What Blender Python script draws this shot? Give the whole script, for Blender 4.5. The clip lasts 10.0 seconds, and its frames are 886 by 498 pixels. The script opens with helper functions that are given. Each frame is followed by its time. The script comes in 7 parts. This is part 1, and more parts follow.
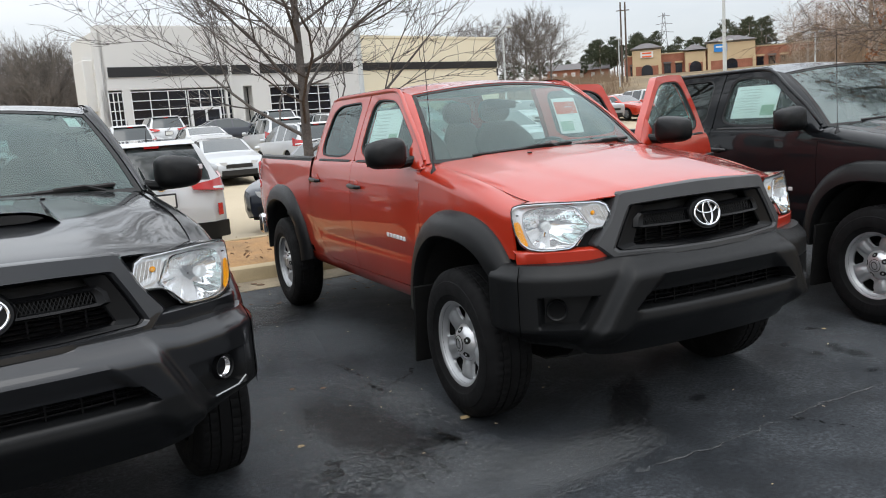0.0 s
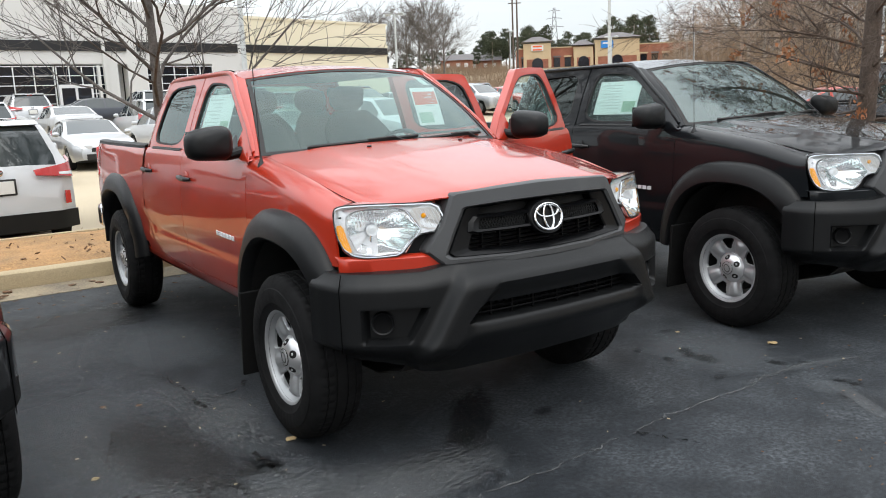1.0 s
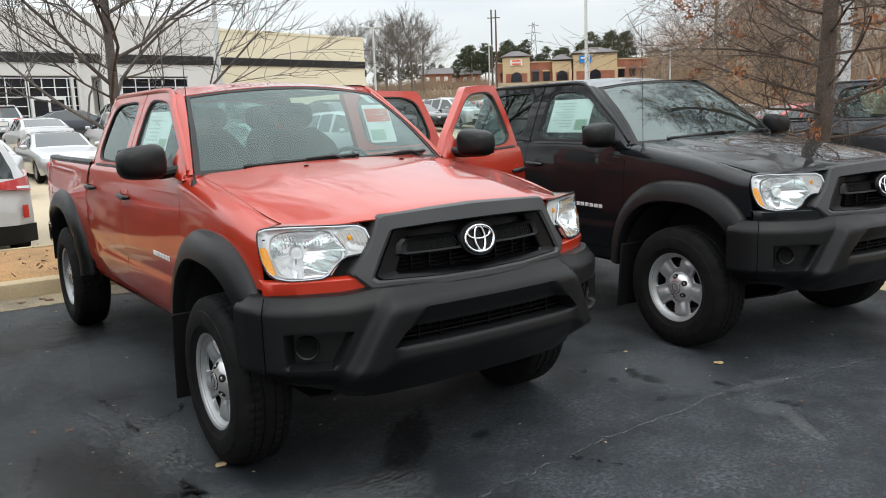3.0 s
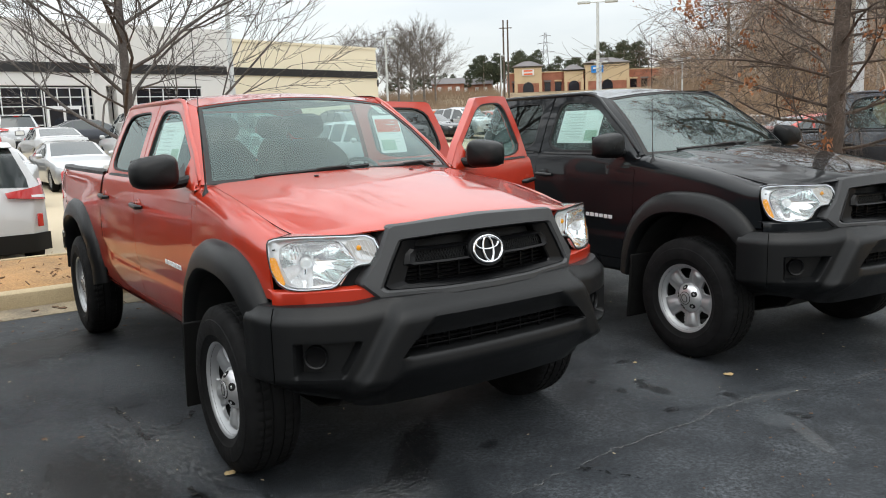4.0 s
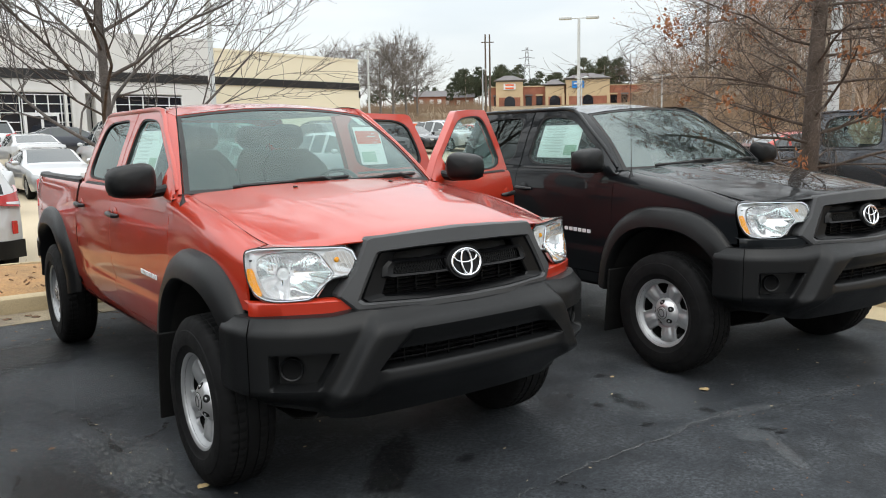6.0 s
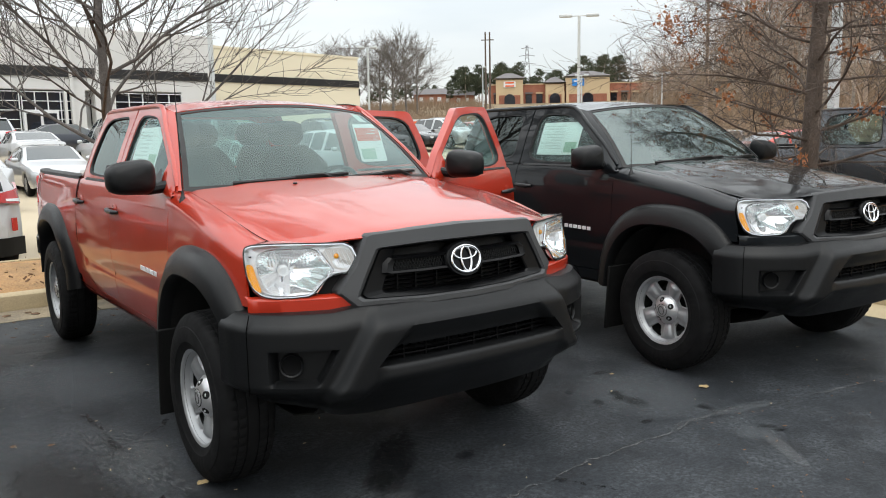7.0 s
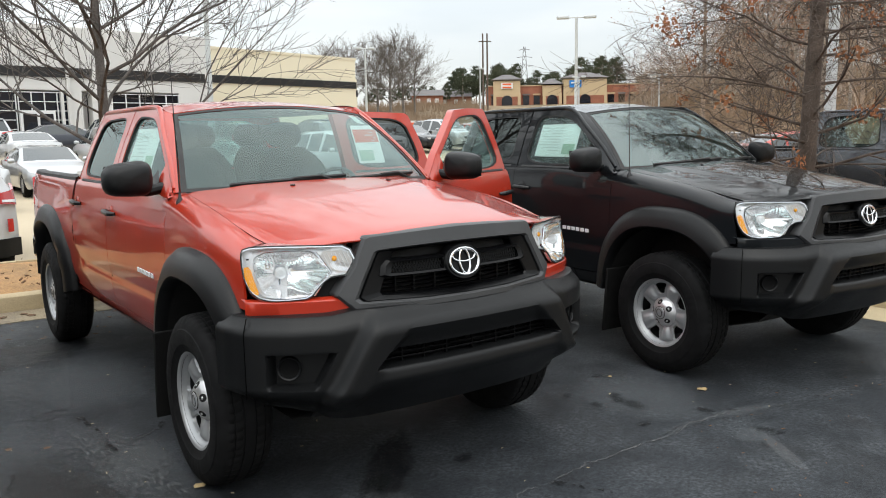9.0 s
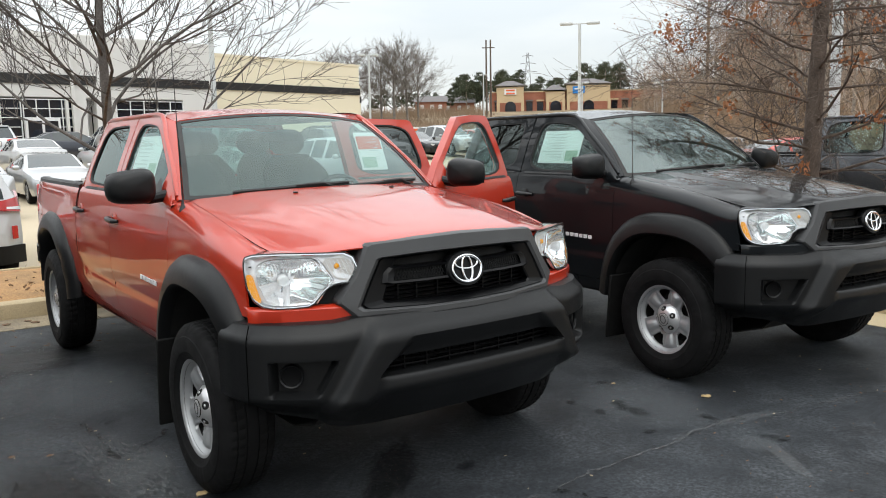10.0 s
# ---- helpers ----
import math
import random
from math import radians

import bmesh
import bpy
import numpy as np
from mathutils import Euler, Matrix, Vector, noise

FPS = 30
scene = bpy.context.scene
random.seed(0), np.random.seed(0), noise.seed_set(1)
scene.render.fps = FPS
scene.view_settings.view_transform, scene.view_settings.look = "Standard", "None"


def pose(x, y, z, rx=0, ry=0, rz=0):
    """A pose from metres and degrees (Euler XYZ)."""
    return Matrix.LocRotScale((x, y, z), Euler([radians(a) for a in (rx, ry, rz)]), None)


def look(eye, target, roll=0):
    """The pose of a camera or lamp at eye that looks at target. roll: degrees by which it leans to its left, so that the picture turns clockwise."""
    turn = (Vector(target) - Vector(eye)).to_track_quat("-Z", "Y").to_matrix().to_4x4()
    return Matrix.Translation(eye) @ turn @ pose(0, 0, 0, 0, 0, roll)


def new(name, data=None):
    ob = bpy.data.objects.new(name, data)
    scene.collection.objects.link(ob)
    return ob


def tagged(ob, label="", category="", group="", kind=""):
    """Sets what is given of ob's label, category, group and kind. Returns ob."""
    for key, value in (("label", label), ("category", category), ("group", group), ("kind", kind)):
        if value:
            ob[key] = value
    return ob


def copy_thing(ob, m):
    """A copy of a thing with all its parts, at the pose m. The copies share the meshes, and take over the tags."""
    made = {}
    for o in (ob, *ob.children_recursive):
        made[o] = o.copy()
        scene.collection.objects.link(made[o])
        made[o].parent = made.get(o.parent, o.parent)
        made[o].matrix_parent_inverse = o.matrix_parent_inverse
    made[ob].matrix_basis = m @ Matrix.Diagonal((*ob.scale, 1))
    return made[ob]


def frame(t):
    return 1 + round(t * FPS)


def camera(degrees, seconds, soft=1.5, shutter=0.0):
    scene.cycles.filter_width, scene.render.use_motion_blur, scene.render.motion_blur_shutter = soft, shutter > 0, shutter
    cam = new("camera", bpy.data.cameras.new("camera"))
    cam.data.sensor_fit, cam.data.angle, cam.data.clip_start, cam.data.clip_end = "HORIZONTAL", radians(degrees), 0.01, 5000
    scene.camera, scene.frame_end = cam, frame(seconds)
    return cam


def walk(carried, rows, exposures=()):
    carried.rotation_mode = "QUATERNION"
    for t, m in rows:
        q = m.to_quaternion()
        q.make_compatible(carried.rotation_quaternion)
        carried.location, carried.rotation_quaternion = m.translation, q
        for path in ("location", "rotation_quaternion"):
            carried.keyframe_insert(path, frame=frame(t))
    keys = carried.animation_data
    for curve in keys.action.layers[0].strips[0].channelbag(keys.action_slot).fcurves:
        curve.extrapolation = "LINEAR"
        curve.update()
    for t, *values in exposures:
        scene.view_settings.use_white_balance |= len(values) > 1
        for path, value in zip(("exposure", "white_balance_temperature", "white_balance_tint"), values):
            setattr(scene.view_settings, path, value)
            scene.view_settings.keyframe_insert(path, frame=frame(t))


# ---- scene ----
cam = camera(58.1, 10.0, soft=1.0)
PATH = [
    (0, (-2.656, -3.543, 1.526), (-1.798, -1.765, 1.203), -4.1),
    (0.5, (-2.461, -3.36, 1.519), (-1.433, -1.69, 1.126), -2.3),
    (1, (-2.216, -3.362, 1.519), (-1.132, -1.722, 1.152), -2.4),
    (1.5, (-1.972, -3.459, 1.536), (-0.882, -1.823, 1.169), -1.5),
    (2, (-1.885, -3.499, 1.53), (-0.614, -2.004, 1.146), -1.8),
    (2.5, (-1.929, -3.479, 1.531), (-0.606, -2.03, 1.142), -2.2),
    (3, (-2.011, -3.436, 1.54), (-0.882, -1.82, 1.203), -2.1),
    (3.2, (-2.017, -3.441, 1.538), (-0.97, -1.774, 1.185), -2.3),
    (4.5, (-2.008, -3.459, 1.55), (-0.864, -1.845, 1.262), -1.7),
    (5, (-2.009, -3.461, 1.548), (-0.866, -1.844, 1.265), -1.4),
    (5.5, (-2.006, -3.46, 1.549), (-0.854, -1.85, 1.267), -1.2),
    (7, (-2.003, -3.458, 1.542), (-0.85, -1.849, 1.253), -1.1),
    (7.5, (-2.003, -3.46, 1.544), (-0.848, -1.854, 1.249), -1.2),
    (8, (-2.002, -3.459, 1.544), (-0.844, -1.855, 1.251), -1.3),
    (8.5, (-1.998, -3.448, 1.544), (-0.837, -1.845, 1.257), -1.2),
    (9, (-1.999, -3.444, 1.545), (-0.84, -1.839, 1.259), -1.0),
    (9.5, (-1.994, -3.445, 1.547), (-0.84, -1.835, 1.27), -1.1),
    (10, (-1.993, -3.444, 1.55), (-0.84, -1.832, 1.279), -1.1),
]
walk(cam, [(t, look(eye, target, roll)) for t, eye, target, roll in PATH], exposures=((0.0, -0.02, 6500, 10), (0.5, 0.38, 6560, 9), (1.0, 0.24, 6580, 9), (1.5, 0.12, 6600, 8), (2.0, 0.05, 6600, 8), (2.5, 0.05, 6620, 8), (3.0, 0.09, 6650, 8), (4.5, 0.13, 6690, 8), (10.0, 0.14, 6690, 8)))

# ---- sky and light: an overcast winter day ----
world = bpy.data.worlds.new("overcast_sky")
scene.world = world
world.use_nodes = True
_n, _l = world.node_tree.nodes, world.node_tree.links
_n.clear()
_out, _bg = _n.new("ShaderNodeOutputWorld"), _n.new("ShaderNodeBackground")
_sky = _n.new("ShaderNodeTexSky")
_sky.sky_type, _sky.sun_disc = "NISHITA", False
_sky.sun_elevation, _sky.sun_rotation = radians(38), radians(200)
_co, _map, _cl = _n.new("ShaderNodeTexCoord"), _n.new("ShaderNodeMapping"), _n.new("ShaderNodeTexNoise")
_map.inputs["Scale"].default_value = (1.0, 1.0, 4.5)
_cl.inputs["Scale"].default_value, _cl.inputs["Detail"].default_value = 2.2, 6.0
_ramp = _n.new("ShaderNodeValToRGB")
_ramp.color_ramp.elements[0].position, _ramp.color_ramp.elements[0].color = 0.30, (0.70, 0.75, 0.80, 1)
_ramp.color_ramp.elements[1].position, _ramp.color_ramp.elements[1].color = 0.68, (0.92, 0.935, 0.95, 1)
_gain, _mix = _n.new("ShaderNodeMixRGB"), _n.new("ShaderNodeMixRGB")
_gain.blend_type = "MULTIPLY"
_gain.inputs[0].default_value, _gain.inputs[2].default_value = 1.0, (0.1, 0.1, 0.1, 1)
_mix.inputs[0].default_value = 0.86
_l.new(_co.outputs["Generated"], _map.inputs[0])
_l.new(_map.outputs[0], _cl.inputs["Vector"])
_l.new(_cl.outputs["Fac"], _ramp.inputs[0])
_l.new(_sky.outputs[0], _gain.inputs[1])
_l.new(_gain.outputs[0], _mix.inputs[1])
_l.new(_ramp.outputs[0], _mix.inputs[2])
_l.new(_mix.outputs[0], _bg.inputs[0])
_sep, _zen = _n.new("ShaderNodeSeparateXYZ"), _n.new("ShaderNodeMapRange")
_zen.inputs["From Min"].default_value, _zen.inputs["From Max"].default_value = 0.05, 0.9
_zen.inputs["To Min"].default_value, _zen.inputs["To Max"].default_value = 0.99, 2.75
_l.new(_co.outputs["Generated"], _sep.inputs[0])
_l.new(_sep.outputs["Z"], _zen.inputs["Value"])
_l.new(_zen.outputs[0], _bg.inputs[1])
_l.new(_bg.outputs[0], _out.inputs[0])
_sun = bpy.data.lights.new("sun", "SUN")
_sun.energy, _sun.angle, _sun.color = 0.7, radians(40), (1.0, 0.97, 0.92)
new("sun", _sun).matrix_world = look((0, 0, 30), (6, 14, 0))


# ---- materials ----
def material(name, base, rough=0.5, metal=0.0, spread=0.15, scale=6.0, fine=0.0, bump=0.0, bump_scale=80.0, coat=0.0, coat_rough=0.03, coat_ior=1.5, tint=None, random=0.0, speck=0.0, spec=0.5):
    """A surface with variation at two scales: blotches of size 1/scale and grain of size 1/bump_scale."""
    m = bpy.data.materials.new(name)
    m.use_nodes = True
    nt = m.node_tree
    n, l = nt.nodes, nt.links
    b = n["Principled BSDF"]
    b.inputs["Metallic"].default_value = metal
    b.inputs["Coat Weight"].default_value, b.inputs["Coat Roughness"].default_value = coat, coat_rough
    b.inputs["Specular IOR Level"].default_value, b.inputs["Coat IOR"].default_value = spec, coat_ior
    geo = n.new("ShaderNodeTexCoord")
    big, small = n.new("ShaderNodeTexNoise"), n.new("ShaderNodeTexNoise")
    big.inputs["Scale"].default_value, big.inputs["Detail"].default_value = scale, 5.0
    small.inputs["Scale"].default_value, small.inputs["Detail"].default_value = bump_scale, 3.0
    for t in (big, small):
        l.new(geo.outputs["Object"], t.inputs["Vector"])
    other = tint or tuple(c * (1 - spread * 1.6) for c in base)
    mix = n.new("ShaderNodeMixRGB")
    mix.inputs[1].default_value, mix.inputs[2].default_value = (*base, 1), (*other, 1)
    rr = n.new("ShaderNodeMapRange")
    rr.inputs["From Min"].default_value, rr.inputs["From Max"].default_value = 0.35, 0.7
    rr.inputs["To Max"].default_value = 1.0 if tint else min(1.0, spread * 4)
    l.new(big.outputs["Fac"], rr.inputs["Value"])
    l.new(rr.outputs[0], mix.inputs[0])
    last = mix.outputs[0]
    if speck:
        sp, sm = n.new("ShaderNodeMixRGB"), n.new("ShaderNodeMapRange")
        sp.blend_type = "MULTIPLY"
        sm.inputs["From Min"].default_value, sm.inputs["From Max"].default_value = 0.3, 0.7
        sm.inputs["To Min"].default_value, sm.inputs["To Max"].default_value = 1 - speck, 1 + speck
        l.new(small.outputs["Fac"], sm.inputs["Value"])
        sp.inputs[0].default_value = 1.0
        l.new(last, sp.inputs[1])
        l.new(sm.outputs[0], sp.inputs[2])
        last = sp.outputs[0]
    if random:
        oi, hs, rm = n.new("ShaderNodeObjectInfo"), n.new("ShaderNodeHueSaturation"), n.new("ShaderNodeMapRange")
        rm.inputs["To Min"].default_value, rm.inputs["To Max"].default_value = 1 - random, 1 + random
        l.new(oi.outputs["Random"], rm.inputs["Value"])
        l.new(rm.outputs[0], hs.inputs["Value"])
        l.new(last, hs.inputs["Color"])
        last = hs.outputs[0]
    l.new(last, b.inputs["Base Color"])
    ro = n.new("ShaderNodeMapRange")
    ro.inputs["To Min"].default_value, ro.inputs["To Max"].default_value = max(0.0, rough - 0.25 * rough), min(1.0, rough + 0.25 * rough)
    l.new(big.outputs["Fac"], ro.inputs["Value"])
    l.new(ro.outputs[0], b.inputs["Roughness"])
    if bump:
        bp = n.new("ShaderNodeBump")
        bp.inputs["Strength"].default_value, bp.inputs["Distance"].default_value = bump, 0.01
        l.new(small.outputs["Fac"], bp.inputs["Height"])
        l.new(bp.outputs[0], b.inputs["Normal"])
    return m


def glass_material(name, tint, keep=0.8, rough=0.0, film=0.0, ior=1.85):
    """A thin pane: lets light through with a tint and reflects by Fresnel."""
    m = bpy.data.materials.new(name)
    m.use_nodes = True
    n, l = m.node_tree.nodes, m.node_tree.links
    n.clear()
    out, mixs, tr, gl, fr = (n.new("ShaderNode" + k) for k in ("OutputMaterial", "MixShader", "BsdfTransparent", "BsdfGlossy", "Fresnel"))
    tr.inputs[0].default_value = (*[c * keep for c in tint], 1)
    gl.inputs["Roughness"].default_value, gl.inputs["Color"].default_value = rough, (0.86, 0.98, 0.96, 1)
    fr.inputs["IOR"].default_value = ior
    l.new(fr.outputs[0], mixs.inputs[0])
    l.new(tr.outputs[0], mixs.inputs[1])
    l.new(gl.outputs[0], mixs.inputs[2])
    last = mixs.outputs[0]
    if film:
        # pale teal veil of sky light on the pane, mixed in as diffuse colour
        veil, over, no = n.new("ShaderNodeBsdfDiffuse"), n.new("ShaderNodeMixShader"), n.new("ShaderNodeTexNoise")
        veil.inputs[0].default_value = (0.44, 0.66, 0.63, 1)
        no.inputs["Scale"].default_value = 3.0
        mr = n.new("ShaderNodeMapRange")
        mr.inputs["To Min"].default_value, mr.inputs["To Max"].default_value = film * 0.6, film * 1.4
        l.new(no.outputs["Fac"], mr.inputs["Value"])
        l.new(mr.outputs[0], over.inputs[0])
        l.new(last, over.inputs[1])
        l.new(veil.outputs[0], over.inputs[2])
        last = over.outputs[0]
    l.new(last, out.inputs[0])
    return m


PAINT_RED = material("red_paint", (0.42, 0.0265, 0.0085), 0.38, 0.0, 0.05, 2.0, coat=1.0, coat_rough=0.045, coat_ior=1.48, spec=0.3)
PAINT_BLACK = material("black_paint", (0.0088, 0.0104, 0.0120), 0.34, 0.0, 0.1, 2.0, coat_ior=1.36, coat=1.0, coat_rough=0.010, spec=0.05)
PAINT_GREY = material("magnetic_grey_paint", (0.020, 0.021, 0.0235), 0.32, 0.5, 0.06, 2.0, coat=1.0, coat_ior=1.48, spec=0.1)
PAINT_GREY_MID = material("mid_grey_paint", (0.115, 0.123, 0.136), 0.25, 0.72, 0.06, 2.0, coat=1.0, coat_ior=1.48)
PAINT_WHITE = material("white_paint", (0.50, 0.51, 0.52), 0.35, 0.0, 0.03, 2.0, coat=1.0)
PAINT_SILVER = material("silver_paint", (0.45, 0.46, 0.47), 0.35, 0.6, 0.03, 2.0, coat=1.0)
PAINT_NAVY = material("dark_blue_paint", (0.012, 0.016, 0.028), 0.3, 0.2, 0.05, 2.0, coat=1.0)
PLASTIC = material("textured_black_plastic", (0.0070, 0.0074, 0.0080), 0.38, 0.0, 0.16, 4.0, bump=0.10, bump_scale=900, spec=0.27)
PLASTIC_GREY = material("charcoal_plastic", (0.040, 0.041, 0.043), 0.42, 0.0, 0.12, 5.0, bump=0.06, bump_scale=900, spec=0.45)
PLASTIC_GLOSS = material("satin_black_plastic", (0.012, 0.012, 0.013), 0.35, 0.0, 0.1, 5.0)
FLAP = material("mud_flap_rubber", (0.006, 0.006, 0.006), 0.75, 0.0, 0.2, 10.0, spec=0.2)
RUBBER = material("tyre_rubber", (0.0055, 0.0055, 0.006), 0.80, 0.0, 0.25, 14.0, bump=0.2, bump_scale=300, spec=0.22)
SEAM = material("shut_line_shadow", (0.002, 0.002, 0.002), 0.95, 0.0, 0.1, 10.0, spec=0.0)
SEAL = material("rubber_seal", (0.010, 0.010, 0.010), 0.6, 0.0, 0.1, 10.0)
STEEL = material("silver_wheel_paint", (0.37, 0.38, 0.39), 0.38, 0.45, 0.06, 9.0, coat=0.3)
CHROME = material("chrome", (0.82, 0.83, 0.85), 0.14, 1.0, 0.02, 5.0)
BADGE = material("bright_badge_metal", (0.80, 0.81, 0.82), 0.45, 0.1, 0.05, 20.0)
BEZEL = material("lamp_bezel", (0.95, 0.96, 0.97), 0.24, 0.35, 0.02, 5.0)
MIRROR_BOWL = material("lamp_bowl_chrome", (0.97, 0.97, 0.975), 0.07, 0.83, 0.02, 5.0)
TURN_GREY = material("pale_turn_lens", (0.58, 0.55, 0.52), 0.25, 0.0, 0.1, 20.0)
HUB = material("satin_hub_metal", (0.70, 0.70, 0.71), 0.33, 0.75, 0.08, 20.0)
AMBER = material("amber_lens", (1.0, 0.42, 0.015), 0.15, 0.0, 0.05, 30.0, coat=0.6)
RED_LENS = material("red_lens", (0.45, 0.012, 0.012), 0.12, 0.0, 0.1, 30.0, coat=0.8)
WHITE_LENS = material("white_lens", (0.75, 0.76, 0.78), 0.12, 0.3, 0.05, 30.0, coat=0.8)
GRILLE_SATIN = material("satin_grille_plastic", (0.0030, 0.0031, 0.0036), 0.32, 0.0, 0.1, 5.0, spec=0.20)
GRILLE_BLACK = material("grille_black", (0.0020, 0.0020, 0.0024), 0.45, 0.0, 0.1, 5.0, spec=0.14)
DARK = material("underbody_black", (0.008, 0.008, 0.008), 0.85, 0.0, 0.3, 8.0)
CLOTH = material("grey_seat_cloth", (0.075, 0.080, 0.078), 0.9, 0.0, 0.1, 10.0, bump=0.3, bump_scale=500)
DASH = material("grey_dashboard", (0.05, 0.052, 0.055), 0.7, 0.0, 0.1, 10.0)
PAPER = material("window_sticker_paper", (0.90, 0.92, 0.91), 0.7, 0.0, 0.03, 20.0)
PRINT_GREY = material("grey_print", (0.68, 0.71, 0.70), 0.8, 0.0, 0.1, 20.0)
PRINT_RED = material("red_print", (0.75, 0.10, 0.04), 0.7, 0.0, 0.08, 20.0)
PRINT_GREEN = material("pale_green_print", (0.45, 0.60, 0.48), 0.8, 0.0, 0.1, 20.0)
PLATE = material("plate_white", (0.7, 0.7, 0.68), 0.4, 0.0, 0.05, 20.0)
GLASS = glass_material("car_glass", (0.62, 0.87, 0.83), 0.62, film=0.030, ior=1.72)
GLASS_SIDE = glass_material("door_glass", (0.80, 0.95, 0.92), 0.90, film=0.05, ior=1.7)
GLASS_CLEAR = glass_material("clean_windscreen_glass", (0.50, 0.80, 0.76), 0.50, film=0.010, ior=2.25)
GLASS_DARK = glass_material("privacy_glass", (0.60, 0.64, 0.66), 0.20, ior=1.58)
LENS = glass_material("clear_lens", (0.98, 0.985, 1.0), 0.98, ior=1.4)
CAR_GLASS = material("car_window_glass", (0.030, 0.040, 0.042), 0.06, 0.0, 0.2, 0.8, coat=0.8)
BUILD_GLASS = material("storefront_glass", (0.011, 0.014, 0.023), 0.06, 0.0, 0.3, 0.4)


# ---- mesh tools ----
class Shape:
    """Collects vertices and faces for one mesh."""

    def __init__(self):
        self.v, self.f = [], []

    def add(self, verts, faces):
        o = len(self.v)
        self.v.extend(tuple(p) for p in verts)
        self.f.extend(tuple(i + o for i in f) for f in faces)
        return self

    def grid(self, rows, flip=False, close=False):
        nr, nc = len(rows), len(rows[0])
        fs = []
        for i in range(nr - 1):
            for j in range(nc if close else nc - 1):
                k = (j + 1) % nc
                q = (i * nc + j, i * nc + k, (i + 1) * nc + k, (i + 1) * nc + j)
                fs.append(q[::-1] if flip else q)
        return self.add([p for r in rows for p in r], fs)

    def box(self, c, s, m=None):
        x, y, z = (a / 2 for a in s)
        vs = [Vector((i * x, j * y, k * z)) for i in (-1, 1) for j in (-1, 1) for k in (-1, 1)]
        vs = [(m @ p if m else p) + Vector(c) for p in vs]
        return self.add(vs, [(0, 1, 3, 2), (4, 6, 7, 5), (0, 4, 5, 1), (2, 3, 7, 6), (0, 2, 6, 4), (1, 5, 7, 3)])

    def prism(self, outline, axis, lo, hi):
        """A polygon in the two other axes, drawn out along one axis."""
        def put(p, h):
            return {"x": (h, p[0], p[1]), "y": (p[0], h, p[1]), "z": (p[0], p[1], h)}[axis]
        n = len(outline)
        vs = [put(p, lo) for p in outline] + [put(p, hi) for p in outline]
        fs = [tuple(range(n))[::-1], tuple(range(n, 2 * n))] + [(i, (i + 1) % n, n + (i + 1) % n, n + i) for i in range(n)]
        return self.add(vs, fs)

    def tube(self, pts, radii, sides=8, caps=True):
        pts = [Vector(p) for p in pts]
        if not hasattr(radii, "__len__"):
            radii = [radii] * len(pts)
        rows, ref = [], None
        for i, p in enumerate(pts):
            d = (pts[min(i + 1, len(pts) - 1)] - pts[max(i - 1, 0)]).normalized()
            if ref is None:
                ref = d.orthogonal().normalized()
            a = (ref - d * ref.dot(d))
            a = a.normalized() if a.length > 1e-6 else d.orthogonal().normalized()
            ref = a
            b = d.cross(a)
            rows.append([p + (a * math.cos(2 * math.pi * k / sides) + b * math.sin(2 * math.pi * k / sides)) * radii[i] for k in range(sides)])
        o = len(self.v)
        self.grid(rows, close=True)
        if caps:
            self.f.append(tuple(o + k for k in range(sides))[::-1])
            self.f.append(tuple(o + (len(pts) - 1) * sides + k for k in range(sides)))
        return self

    def lathe(self, profile, axis="x", centre=(0, 0, 0), n=48):
        """A profile of (radius, height) turned round an axis."""
        rows = []
        for k in range(n + 1):
            a = 2 * math.pi * k / n
            c, s = math.cos(a), math.sin(a)
            rows.append([{"x": (h, r * c, r * s), "y": (r * s, h, r * c), "z": (r * c, r * s, h)}[axis] for r, h in profile])
        return self.grid([[tuple(a + b for a, b in zip(p, centre)) for p in r] for r in rows])

    def moved(self, m):
        self.v = [tuple(m @ Vector(p)) for p in self.v]
        return self

    def mirrored(self):
        self.v = [(-p[0], p[1], p[2]) for p in self.v]
        self.f = [f[::-1] for f in self.f]
        return self


def part(name, shape, mat, parent=None, label="", sharp=35, bevel=0.0, thick=0.0, kind="", fix=True, segments=2, out=None):
    me = bpy.data.meshes.new(name)
    me.from_pydata(shape.v, [], shape.f)
    if fix:
        bm = bmesh.new()
        bm.from_mesh(me)
        bmesh.ops.remove_doubles(bm, verts=bm.verts, dist=1e-5)
        bmesh.ops.recalc_face_normals(bm, faces=bm.faces)
        if out is not None:
            turn = sum(f.normal.dot(f.calc_center_median() - Vector(out)) * f.calc_area() for f in bm.faces)
            if turn < 0:
                bmesh.ops.reverse_faces(bm, faces=bm.faces)
        bm.to_mesh(me)
        bm.free()
    me.materials.append(mat)
    me.shade_smooth()
    me.set_sharp_from_angle(angle=radians(sharp))
    ob = new(name, me)
    if thick:
        so = ob.modifiers.new("thickness", "SOLIDIFY")
        so.thickness, so.offset = thick, -1
        cut = ob.modifiers.new("crisp_rim", "EDGE_SPLIT")
        cut.split_angle = radians(max(sharp, 40))
    if bevel:
        be = ob.modifiers.new("worn_edge", "BEVEL")
        be.width, be.segments, be.limit_method = bevel, segments, "ANGLE"
        be.angle_limit = radians(40)
    if parent is not None:
        ob.parent = parent
    if label or kind:
        tagged(ob, label, kind=kind)
    return ob


def thing(name, m, label, category, group="", kind=""):
    ob = new(name)
    ob.empty_display_size = 0.2
    ob.matrix_basis = m
    return tagged(ob, label, category, group, kind)


def lerp(x, xs, ys):
    return float(np.interp(x, xs, ys))


